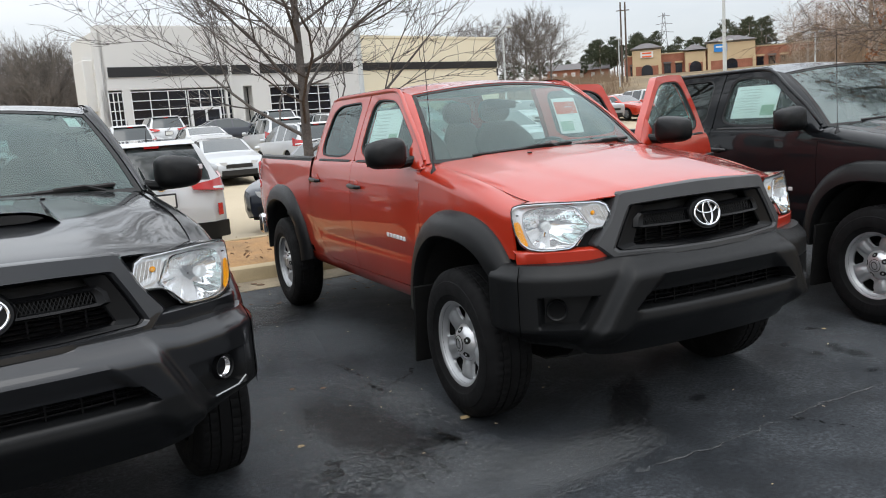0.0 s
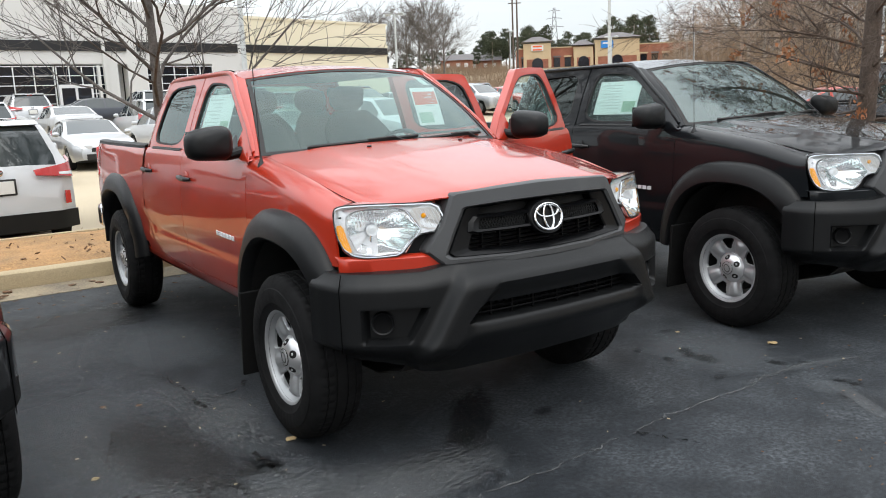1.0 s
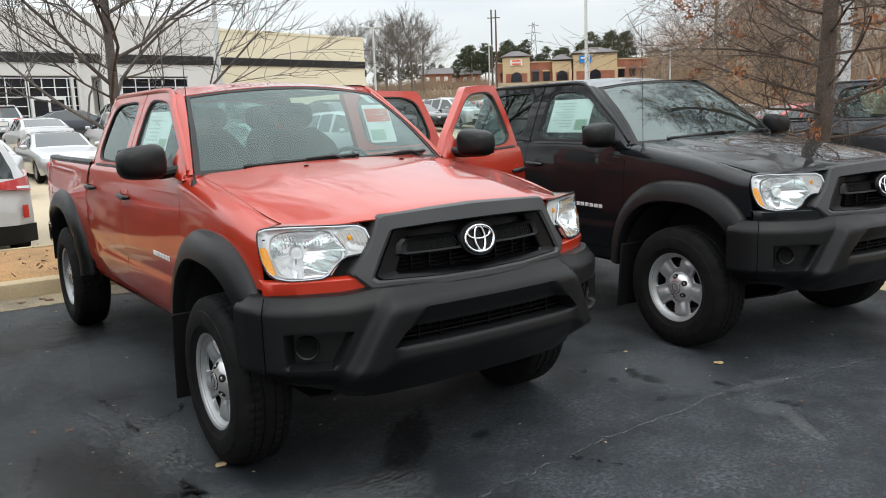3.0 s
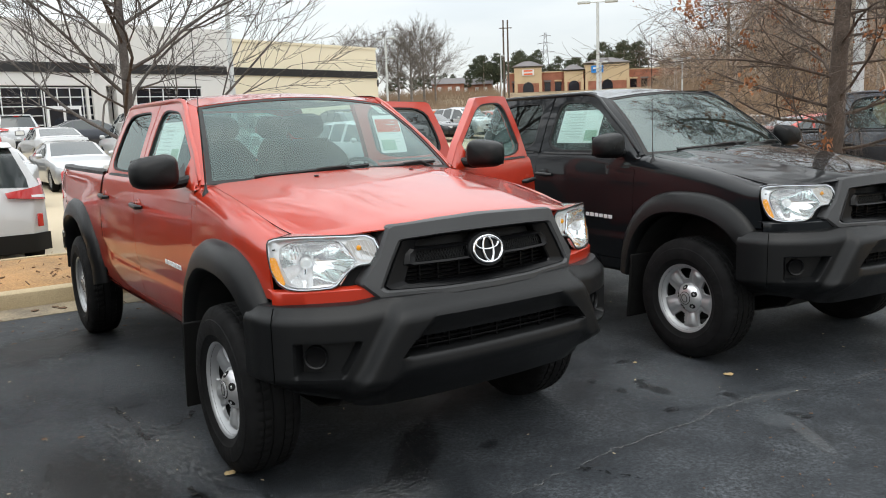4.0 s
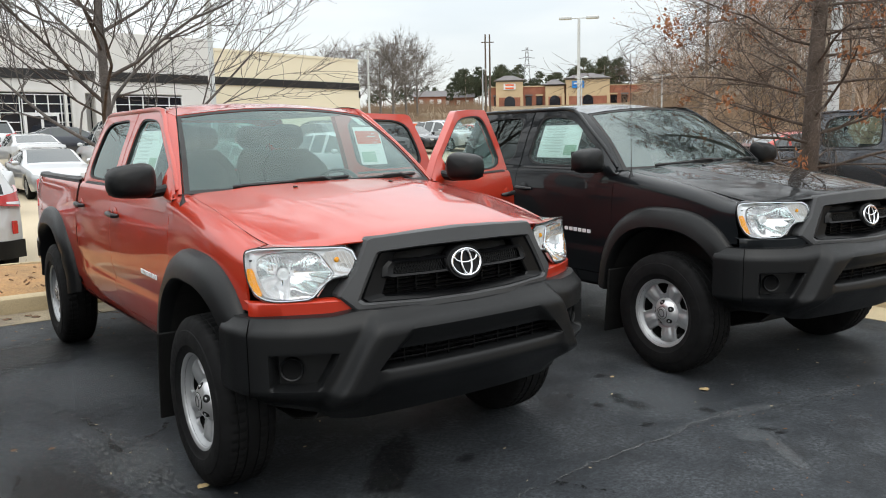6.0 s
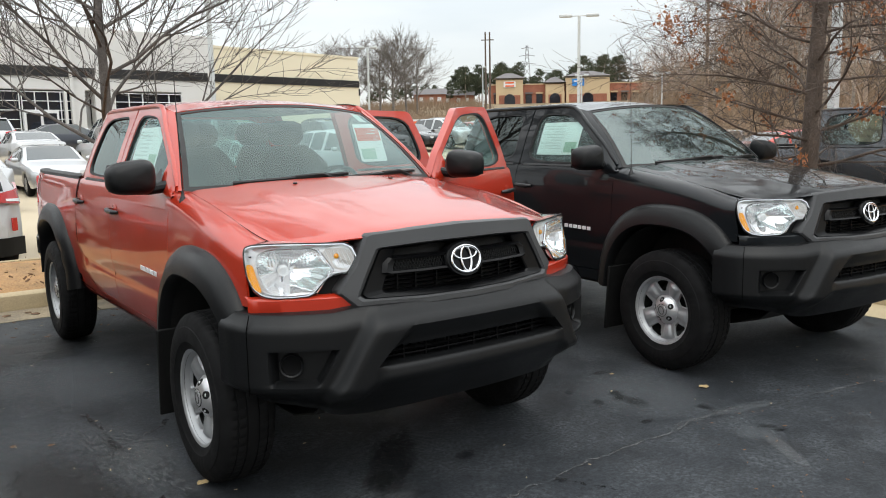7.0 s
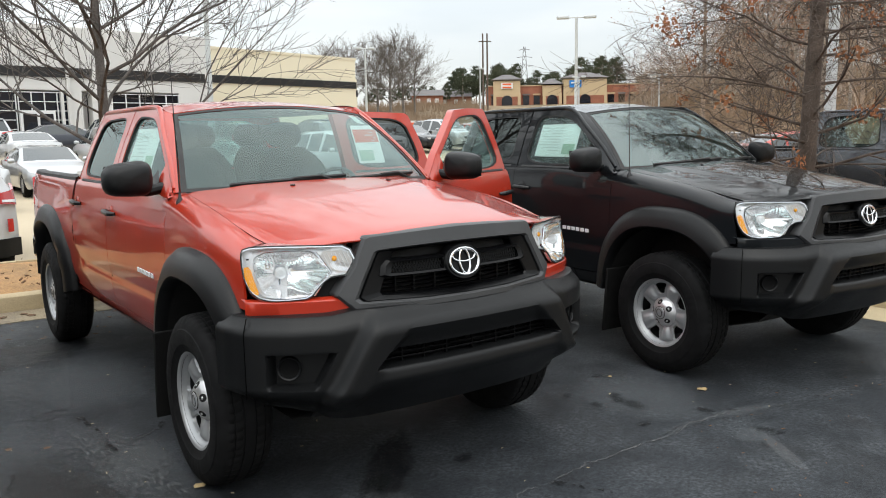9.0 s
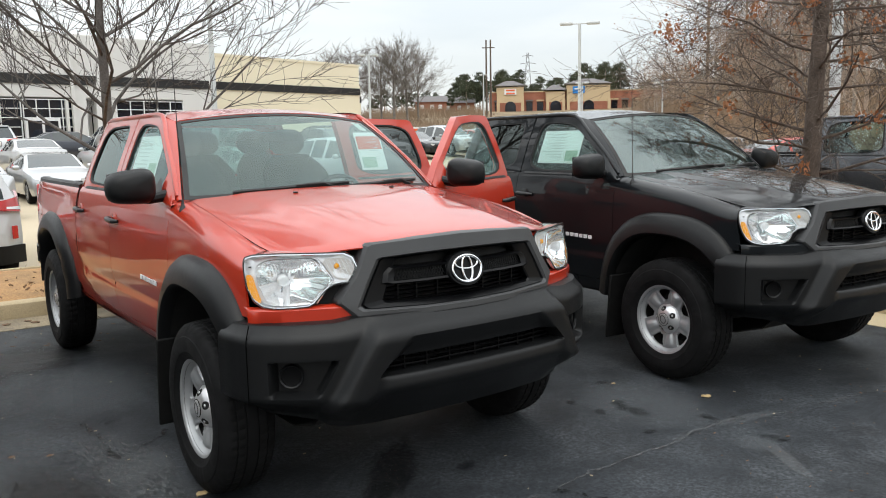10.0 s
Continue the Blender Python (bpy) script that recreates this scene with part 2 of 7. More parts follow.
def smooth(x, a, b):
    t = min(1.0, max(0.0, (x - a) / (b - a)))
    return t * t * (3 - 2 * t)


def rounded(pts, n=2, cut=0.2):
    """Cuts the corners of a closed outline n times."""
    for _ in range(n):
        out = []
        for i, p in enumerate(pts):
            q = pts[(i + 1) % len(pts)]
            out.append(tuple((1 - cut) * a + cut * b for a, b in zip(p, q)))
            out.append(tuple(cut * a + (1 - cut) * b for a, b in zip(p, q)))
        pts = out
    return pts


# ---- pickup truck (front axle at y = 0, nose towards -y, ground at z = 0) ----
WHEELBASE, WHEEL_R, AXLE_X = 3.246, 0.388, 0.800


def taper(y):
    """The doors draw in towards the front, and the fender swells out again."""
    return 0.034 * smooth(y, -0.25, 0.60) * max(0.0, 1 - max(0.0, y - 0.58) / 2.0) ** 1.4


def side_x(y, z):
    """Half width of the body below the windows."""
    x = lerp(z, (0.42, 0.52, 0.60, 0.68, 0.710, 0.730, 0.78, 0.83, 0.90, 1.00, 1.08, 1.14, 1.20, 1.26, 1.29), (0.78, 0.815, 0.838, 0.852, 0.853, 0.846, 0.857, 0.865, 0.866, 0.864, 0.861, 0.855, 0.845, 0.829, 0.808))
    x -= taper(y)
    if y < 0:
        x -= 0.022 * (y / 0.6) ** 2
    if y > 3.7:
        x -= 0.05 * ((y - 3.7) / 0.6) ** 2
    return x


def glass_x(y, z):
    """Half width of the cab at the windows."""
    t = (z - 1.27) / 0.47
    return 0.812 - 0.155 * t - 0.035 * t * t - max(0.0, 0.95 - y) * (0.02 + 0.08 * max(0.0, t)) - taper(y) * max(0.0, 1 - t)


def arch_z(y, c, r=0.50, top=0.545):
    d = abs(y - c)
    return None if d >= r else WHEEL_R + top * (1 - (d / r) ** 2.6) ** (1 / 2.6)


def fender_top(y):
    return lerp(y, (-0.46, -0.2, 0.1, 0.52), (1.100, 1.150, 1.190, 1.232))


def hood_edge(y):
    return lerp(y, (-0.66, -0.59, -0.50, -0.40, -0.24, -0.08, 0.15, 0.5), (0.690, 0.704, 0.722, 0.735, 0.744, 0.744, 0.732, 0.716))


def hood_z(x, y):
    s = min(1.0, max(0.0, (y + 0.80) / 1.25))
    z = 1.086 + 0.194 * s ** 0.72
    z += 0.052 * (1 - (x / 0.71) ** 2)
    b = 1 - smooth(abs(x), 0.34 + 0.12 * s, 0.43 + 0.14 * s)
    z -= 0.028 * smooth(abs(x), 0.42, 0.75) * (1 - smooth(y, -0.55, 0.0))
    return z + 0.008 * b


def side_panel(y0, y1, bottom, top, sgn, ny=24, nz=14):
    rows = []
    for i in range(ny + 1):
        y = y0 + (y1 - y0) * i / ny
        lo, hi = bottom(y), top(y)
        rows.append([(sgn * side_x(y, lo + (hi - lo) * j / nz), y, lo + (hi - lo) * j / nz) for j in range(nz + 1)])
    return rows


def ring_on(outer, inner, f, back=0.03):
    """A frame between two outlines of equal length; f turns (a, b, depth) into a place."""
    s = Shape()
    rows = [[f(a, b, back) for a, b in outer], [f(a, b, 0) for a, b in outer], [f(a, b, 0) for a, b in inner], [f(a, b, back) for a, b in inner]]
    return s.grid(rows, close=True)


def fill(outline, f, depth=0.0):
    """A pane: the outline filled in rings towards its middle, so that it follows the surface."""
    cx = sum(p[0] for p in outline) / len(outline)
    cy = sum(p[1] for p in outline) / len(outline)
    rows = []
    for k in range(5):
        t = 1 - k / 4 * 0.999
        rows.append([f(cx + (a - cx) * t, cy + (b - cy) * t, depth) for a, b in outline])
    return Shape().grid(rows, close=True)


def wheel(parent, x, y, sgn, spokes, style="steel", turn=None):
    """Tyre with tread, styled rim, hub cap and lug nuts. sgn: outward direction of x."""
    side = [(0.216, 0.105), (0.236, 0.116), (0.252, 0.121), (0.256, 0.125), (0.275, 0.127), (0.300, 0.128), (0.322, 0.125), (0.326, 0.121), (0.345, 0.117), (0.362, 0.108), (0.372, 0.101)]
    tread = [(0.381, 0.090), (0.384, 0.074), (0.384, 0.070), (0.379, 0.068), (0.379, 0.063), (0.386, 0.061), (0.387, 0.034), (0.387, 0.030), (0.380, 0.028), (0.380, 0.023), (0.388, 0.021), (0.388, 0.0)]
    prof = side + tread
    prof += [(r, -w) for r, w in prof[::-1][1:]]
    n = 168
    rows = []
    for k in range(n):
        row = []
        for i, (r, w) in enumerate(prof):
            twist = 0.0
            if r > 0.375 and abs(w) > 0.06:
                r -= 0.006 if k % 3 == 0 else 0.0
                twist = 0.012 * math.copysign(1, w)
            elif r > 0.38 and abs(w) > 0.025:
                r -= 0.005 if k % 3 == 0 else 0.0
            elif 0.36 < r <= 0.375 and abs(w) > 0.09:
                w *= 0.98 if k % 4 == 0 else 1.0
            elif 0.27 < r < 0.31 and k % 56 in (2, 3, 4, 6, 7, 8, 10, 11, 13, 14, 15, 17, 18, 20, 21):
                w *= 1.016
            a = 2 * math.pi * k / n + twist
            row.append((sgn * w, math.cos(a) * r, math.sin(a) * r))
        rows.append(row)
    rows.append(rows[0])
    c = Matrix.Translation((sgn * x, y, WHEEL_R))
    tyre = part("tyre", Shape().grid(rows).moved(c), RUBBER, parent, "black all-terrain tyre", sharp=28)
    turn = random.uniform(0, 6) if turn is None else radians(turn)
    face, barrel = Shape(), Shape()
    barrel.lathe(((0.205, 0.072), (0.209, 0.100), (0.215, 0.106), (0.222, 0.108), (0.228, 0.101)), "x", n=60)
    m, rr = 150, [0.062 + 0.0092 * i for i in range(17)]
    vs, inside = [], []
    per = 2 * math.pi / spokes
    rc, rh = (0.156, 0.034) if style == "steel" else (0.140, 0.055)
    for k in range(m):
        th = 2 * math.pi * k / m
        for r in rr:
            off = (th + per / 2) % per - per / 2
            hub = per / 2 - abs(off)
            wide = lerp(r, (rc - rh, rc + rh), (0.14, 0.31)) if style == "steel" else per / 2 * 0.62 * (0.78 + 0.22 * (r - 0.1) / 0.1)
            u, v = hub / wide, (r - rc) / rh
            q = (abs(u) ** 4.5 + abs(v) ** 4.5) ** (1 / 4.5)
            inside.append(q < 1.0)
            r2, t2 = r, th
            if 0 < q < 1.0:
                r2 = rc + (r - rc) / q
                t2 = th + (hub / q - hub) * (-1 if off > 0 else 1)
            h = lerp(r2, (0.06, 0.09, 0.12, 0.15, 0.18, 0.197, 0.209), (0.052, 0.054, 0.062, 0.069, 0.071, 0.071, 0.101))
            h += 0.015 * (1 - smooth(abs(off) / (per / 2), 0.10, 0.45)) * smooth(r2, 0.085, 0.12) * (1 - smooth(r2, 0.168, 0.190))
            vs.append((h - (0.014 if q < 1.0 else 0.0), r2 * math.cos(t2), r2 * math.sin(t2)))
    fs = []
    nr = len(rr)
    for k in range(m):
        for i in range(nr - 1):
            a, b = k * nr + i, ((k + 1) % m) * nr + i
            if not all(inside[c_] for c_ in (a, b, b + 1, a + 1)):
                fs.append((a, b, b + 1, a + 1))
    face.add(vs, fs)
    sp = Matrix.Rotation(turn, 4, "X")
    flip = Matrix.Scale(sgn, 4, (1, 0, 0))
    rim = part("rim", barrel.moved(c @ flip), STEEL, tyre, "silver painted wheel")
    part("wheel_face", face.moved(c @ flip @ sp), STEEL, tyre, "silver wheel disc with rounded openings", thick=0.006, out=(0, y, WHEEL_R))
    part("rim_barrel", Shape().lathe(((0.206, 0.094), (0.203, 0.04), (0.200, -0.09)), "x", n=48).moved(c @ flip), DARK, tyre)
    part("brake_drum", Shape().lathe(((0.0, 0.012), (0.15, 0.010), (0.155, -0.06)), "x").moved(c @ flip), DARK, tyre)
    prof = ((0.0, 0.106), (0.028, 0.105), (0.037, 0.103), (0.040, 0.099), (0.044, 0.098), (0.058, 0.094), (0.072, 0.084), (0.084, 0.070), (0.091, 0.058), (0.094, 0.044))
    cap = Shape().lathe(prof, "x", n=80)
    facet = lambda p, q: 1 + 0.055 * smooth(math.hypot(p, q), 0.083, 0.091) * abs(math.cos(2.5 * math.atan2(q, p))) ** 0.6
    cap.v = [(p[0], p[1] * facet(p[1], p[2]), p[2] * facet(p[1], p[2])) for p in cap.v]
    part("hub_cap", cap.moved(c @ flip @ sp), HUB if style == "steel" else STEEL, tyre, "bright metal hub cap")
    dome = lambda p, q: lerp(math.hypot(p, q), [r for r, h in prof], [h for r, h in prof])
    part("cap_emblem", Shape().tube([(0.1055, 0.020 * math.cos(t), 0.025 * math.sin(t)) for t in np.linspace(0, 2 * math.pi, 25)], 0.0028, 6, False).moved(c @ flip @ sp), PLASTIC_GREY, tyre)
    part("cap_groove", Shape().tube([(0.1005, 0.0395 * math.cos(t), 0.0395 * math.sin(t)) for t in np.linspace(0, 2 * math.pi, 37)], 0.0022, 6, False).moved(c @ flip @ sp), DARK, tyre)
    for k in range(5):
        a = 2 * math.pi * (k + 0.5) / 5
        ca, sa = math.cos(a), math.sin(a)
        # dark oval laid on the dome, standing in for the shade of a lug hole
        rows = []
        for q, d in ((1.0, 0.0012), (0.8, 0.0014), (0.5, 0.0014), (0.02, 0.0014)):
            row = []
            for t in np.linspace(0, 2 * math.pi, 19)[:-1]:
                r, w = 0.068 + 0.0145 * q * math.cos(t), 0.0185 * q * math.sin(t)
                p, s = r * ca - w * sa, r * sa + w * ca
                row.append((dome(p, s) + d, p, s))
            rows.append(row)
        part("lug_recess", Shape().grid(rows, close=True).moved(c @ flip @ sp), DARK, tyre)
        at = (dome(0.067, 0) - 0.1205, 0.066 * ca, 0.066 * sa)
        part("lug_nut", Shape().lathe(((0.0, 0.1245), (0.0070, 0.1240), (0.0085, 0.1190)), "x", at, n=6).moved(c @ flip @ sp), HUB, tyre)
    return tyre


def flare(c, sgn, front):
    """Plastic flare round a wheel opening."""
    rows = []
    for k in range(41):
        a = math.radians(lerp(k, (0, 40), (40 if front else 8, 172 if front else 172)))
        dirs = (-1 if front else 1)
        ca, sa = -math.cos(a), math.sin(a)
        # squarish arch
        q = (abs(ca) ** 2.6 + abs(sa) ** 2.6) ** (-1 / 2.6)
        row = []
        for r, rt, out in ((0.500, 0.540, -0.05), (0.500, 0.540, 0.060), (0.512, 0.552, 0.072), (0.560, 0.600, 0.064), (0.595, 0.655, 0.040), (0.605, 0.675, 0.014), (0.605, 0.677, -0.01)):
            y, z = c + ca * q * r, WHEEL_R + sa * q * (rt if sa > 0 else r)
            base = side_x(max(-0.5, min(4.2, y)), max(0.5, min(1.0, z)))
            base = max(base, 0.84)
            row.append((sgn * (base + out), y, z))
        rows.append(row)
    return Shape().grid(rows)


FRONT_CURVE = ((0.0, -0.818), (0.20, -0.812), (0.40, -0.778), (0.50, -0.745), (0.60, -0.706), (0.69, -0.664), (0.776, -0.618), (0.846, -0.566), (0.878, -0.488))


def front_at(s):
    """Place on the nose in plan, s running from the middle (0) to the side (1)."""
    n = len(FRONT_CURVE) - 1
    return lerp(s * n, range(n + 1), [p[0] for p in FRONT_CURVE]), lerp(s * n, range(n + 1), [p[1] for p in FRONT_CURVE])


def bumper_plan(a):
    """Plan of the bumper, a from 0 (middle) to 1 (end at the wheel opening)."""
    xs = (0.0, 0.25, 0.48, 0.62, 0.76, 0.85, 0.90, 0.926, 0.936)
    ys = (-0.880, -0.874, -0.850, -0.808, -0.738, -0.664, -0.600, -0.520, -0.430)
    t = np.linspace(0, 1, len(xs))
    return float(np.interp(a, t, xs)), float(np.interp(a, t, ys))


BUMPER_Z = [0.40 + 0.02 * k for k in range(9)] + [0.575, 0.590, 0.600, 0.610, 0.620, 0.630, 0.640, 0.648, 0.653, 0.657, 0.660, 0.663, 0.667, 0.672, 0.680, 0.690, 0.698, 0.703, 0.707, 0.711, 0.715, 0.720, 0.727, 0.734, 0.742, 0.752, 0.766, 0.782, 0.80, 0.82, 0.838, 0.852, 0.863, 0.871, 0.876, 0.879, 0.880, 0.880]


def bumper(mat, parent, label):
    """Front bumper: a full-width beam, a proud centre with slanting ends, a thin intake over a broad lip, and pockets for the fog lamps."""
    ts = np.linspace(0, 1, 401)
    px = np.array([bumper_plan(t)[0] for t in ts])
    at_x = lambda x: float(np.interp(x, px, ts))
    cols = []
    for k, z in enumerate(BUMPER_Z):
        edge = min(0.64, 0.432 + (0.87 - z) * 0.53)
        slot = edge - 0.025 - 0.35 * max(0.0, z - 0.66)
        p0, p1 = edge + 0.090, 0.838
        stops = [0.0, at_x(slot - 0.105), at_x(slot - 0.060), at_x(slot - 0.045), at_x(edge), at_x(edge + 0.055), at_x(p0), at_x(p0 + 0.022), at_x(p1 - 0.020), at_x(p1), 1.0]
        counts = (8, 4, 3, 3, 5, 3, 4, 8, 4, 10)
        aa = [0.0]
        for s0, s1, c in zip(stops[:-1], stops[1:], counts):
            aa += [s0 + (s1 - s0) * (i + 1) / c for i in range(c)]
        row = []
        for a in aa:
            x0, y0 = bumper_plan(a)
            x1, y1 = bumper_plan(min(1, a + 0.03))
            xm, ym = bumper_plan(max(0, a - 0.03))
            d = Vector((y1 - ym, -(x1 - xm))).normalized()
            mid = 1 - smooth(x0, edge, edge + 0.055)
            core = 1 - smooth(x0, slot - 0.060, slot - 0.045)
            soft = 1 - smooth(x0, slot - 0.105, slot - 0.045)
            off = 0.058 * mid * (1 - 0.75 * smooth(z, 0.79, 0.876))
            off -= 0.03 * smooth(z, 0.80, 0.86) ** 2 + 0.012 * smooth(z, 0.855, 0.876)
            if k >= len(BUMPER_Z) - 3:
                off -= (0.03, 0.07, 0.14)[k - len(BUMPER_Z) + 3]
            # the beam leans in towards the intake, the lip below it stands out
            off -= 0.044 * soft * (1 - smooth(z, 0.710, 0.825)) * smooth(z, 0.652, 0.662)
            off -= 0.085 * core * smooth(z, 0.652, 0.664) * (1 - smooth(z, 0.708, 0.720))
            off -= soft * lerp(z, (0.40, 0.48, 0.54, 0.58, 0.605, 0.640, 0.652, 0.660), (0.150, 0.094, 0.048, 0.016, 0.004, 0.010, 0.018, 0.034)) * (1 - smooth(z, 0.660, 0.666))
            # fog lamp pocket with a sharp brow
            p = smooth(x0, p0, p0 + 0.022) * (1 - smooth(x0, p1 - 0.020, p1)) * smooth(z, 0.578, 0.600) * (1 - smooth(z, 0.716, 0.728))
            off -= 0.056 * p
            off -= 0.15 * (1 - smooth(z, 0.40, 0.57)) * (1 - soft)
            lift = (0.14 + 0.24 * smooth(x0, 0.50, 0.90)) * max(0.0, 0.60 - z)
            row.append((x0 + d.x * off, y0 + d.y * off, z + lift - 0.014 * smooth(x0, 0.50, 0.64) * smooth(z, 0.74, 0.86)))
        cols.append([(-x, y, z2) for x, y, z2 in row[::-1]] + row[1:])
    whole = Shape().grid(cols)
    lip = Shape()
    # on painted bumpers the down-facing lip's shade is put in as black plastic colour
    if mat is not PLASTIC:
        low = [f for f in whole.f if sum(whole.v[i][2] for i in f) / 4 < 0.658]
        lip.v, lip.f = list(whole.v), low
        whole.f = [f for f in whole.f if sum(whole.v[i][2] for i in f) / 4 >= 0.658]
    ob = part("front_bumper", whole, mat, parent, label, sharp=38)
    if lip.f:
        part("lower_lip", lip, PLASTIC, ob, "lower bumper lip coloured dark for its shade", sharp=38)
    # intake slats in the slot
    for z in (0.674, 0.694):
        part("intake_slat", Shape().tube([(x, float(np.interp(abs(x), px, [bumper_plan(t)[1] for t in ts])) + 0.010, z) for x in np.linspace(-0.44, 0.44, 23)], 0.0040, 6), GRILLE_BLACK, ob)
    for x in (-0.34, -0.24, -0.13, 0.0, 0.13, 0.24, 0.34):
        part("intake_rib", Shape().box((x, float(np.interp(abs(x), px, [bumper_plan(t)[1] for t in ts])) + 0.012, 0.686), (0.006, 0.012, 0.056)), GRILLE_BLACK, ob)
    for s in (-1, 1):
        a = at_x(0.892)
        x0, y0 = bumper_plan(a)
        part("bumper_seam", Shape().tube([(s * (x0 - 0.02 * smooth(z, 0.80, 0.87) + 0.0005), y0 + 0.012 * smooth(z, 0.80, 0.87), z) for z in np.linspace(0.55, 0.862, 12)], 0.0020, 6), SEAM, ob)
    return ob


def mirror(parent, sgn, mat):
    """Door mirror with its arm."""
    rows = []
    for i in range(13):
        a = math.pi * i / 12
        rows.append([])
        for j in range(24):
            b = 2 * math.pi * j / 24
            ex, ez = abs(math.cos(b)) ** 0.55 * math.copysign(1, math.cos(b)), abs(math.sin(b)) ** 0.6 * math.copysign(1, math.sin(b))
            r = math.sin(a) ** 0.45 if 0 < i < 12 else 0.0
            rows[-1].append((sgn * (0.952 + 0.119 * r * ex), 0.655 - 0.105 * math.cos(a) * (1 if math.cos(a) > 0 else 0.42), 1.352 + 0.088 * r * ez * (1 - 0.12 * ex) - 0.004 * ex))
    s = Shape().grid(rows, close=True)
    ob = part("mirror", s, mat, parent, "door mirror housing", sharp=60)
    if parent.parent["mirror_mat"] == 2:
        part("mirror_lamp", Shape().box((sgn * 1.040, 0.578, 1.372), (0.055, 0.014, 0.028), Matrix.Rotation(sgn * 0.5, 3, "Z")), WHITE_LENS, ob, "white repeater lamp", bevel=0.004)
    part("mirror_glass", Shape().grid([[(sgn * (0.960 + 0.09 * u), 0.69, 1.352 + 0.068 * v) for u in (-1, 1)] for v in (-1, 1)]), CHROME, ob)
    part("mirror_arm", Shape().tube([(sgn * 0.775, 0.66, 1.30), (sgn * 0.86, 0.66, 1.285), (sgn * 0.95, 0.655, 1.30)], [0.030, 0.026, 0.030], 10), PLASTIC, ob)
    part("mirror_sail", fill(rounded([(0.625, 1.272), (0.83, 1.268), (0.81, 1.315), (0.73, 1.400)], 1, 0.1), lambda a, b, d: (sgn * (max(glass_x(a, b), side_x(a, 1.268) - (b - 1.268) * 0.30) + 0.018), a, b)), PLASTIC_GLOSS, ob)
    return ob


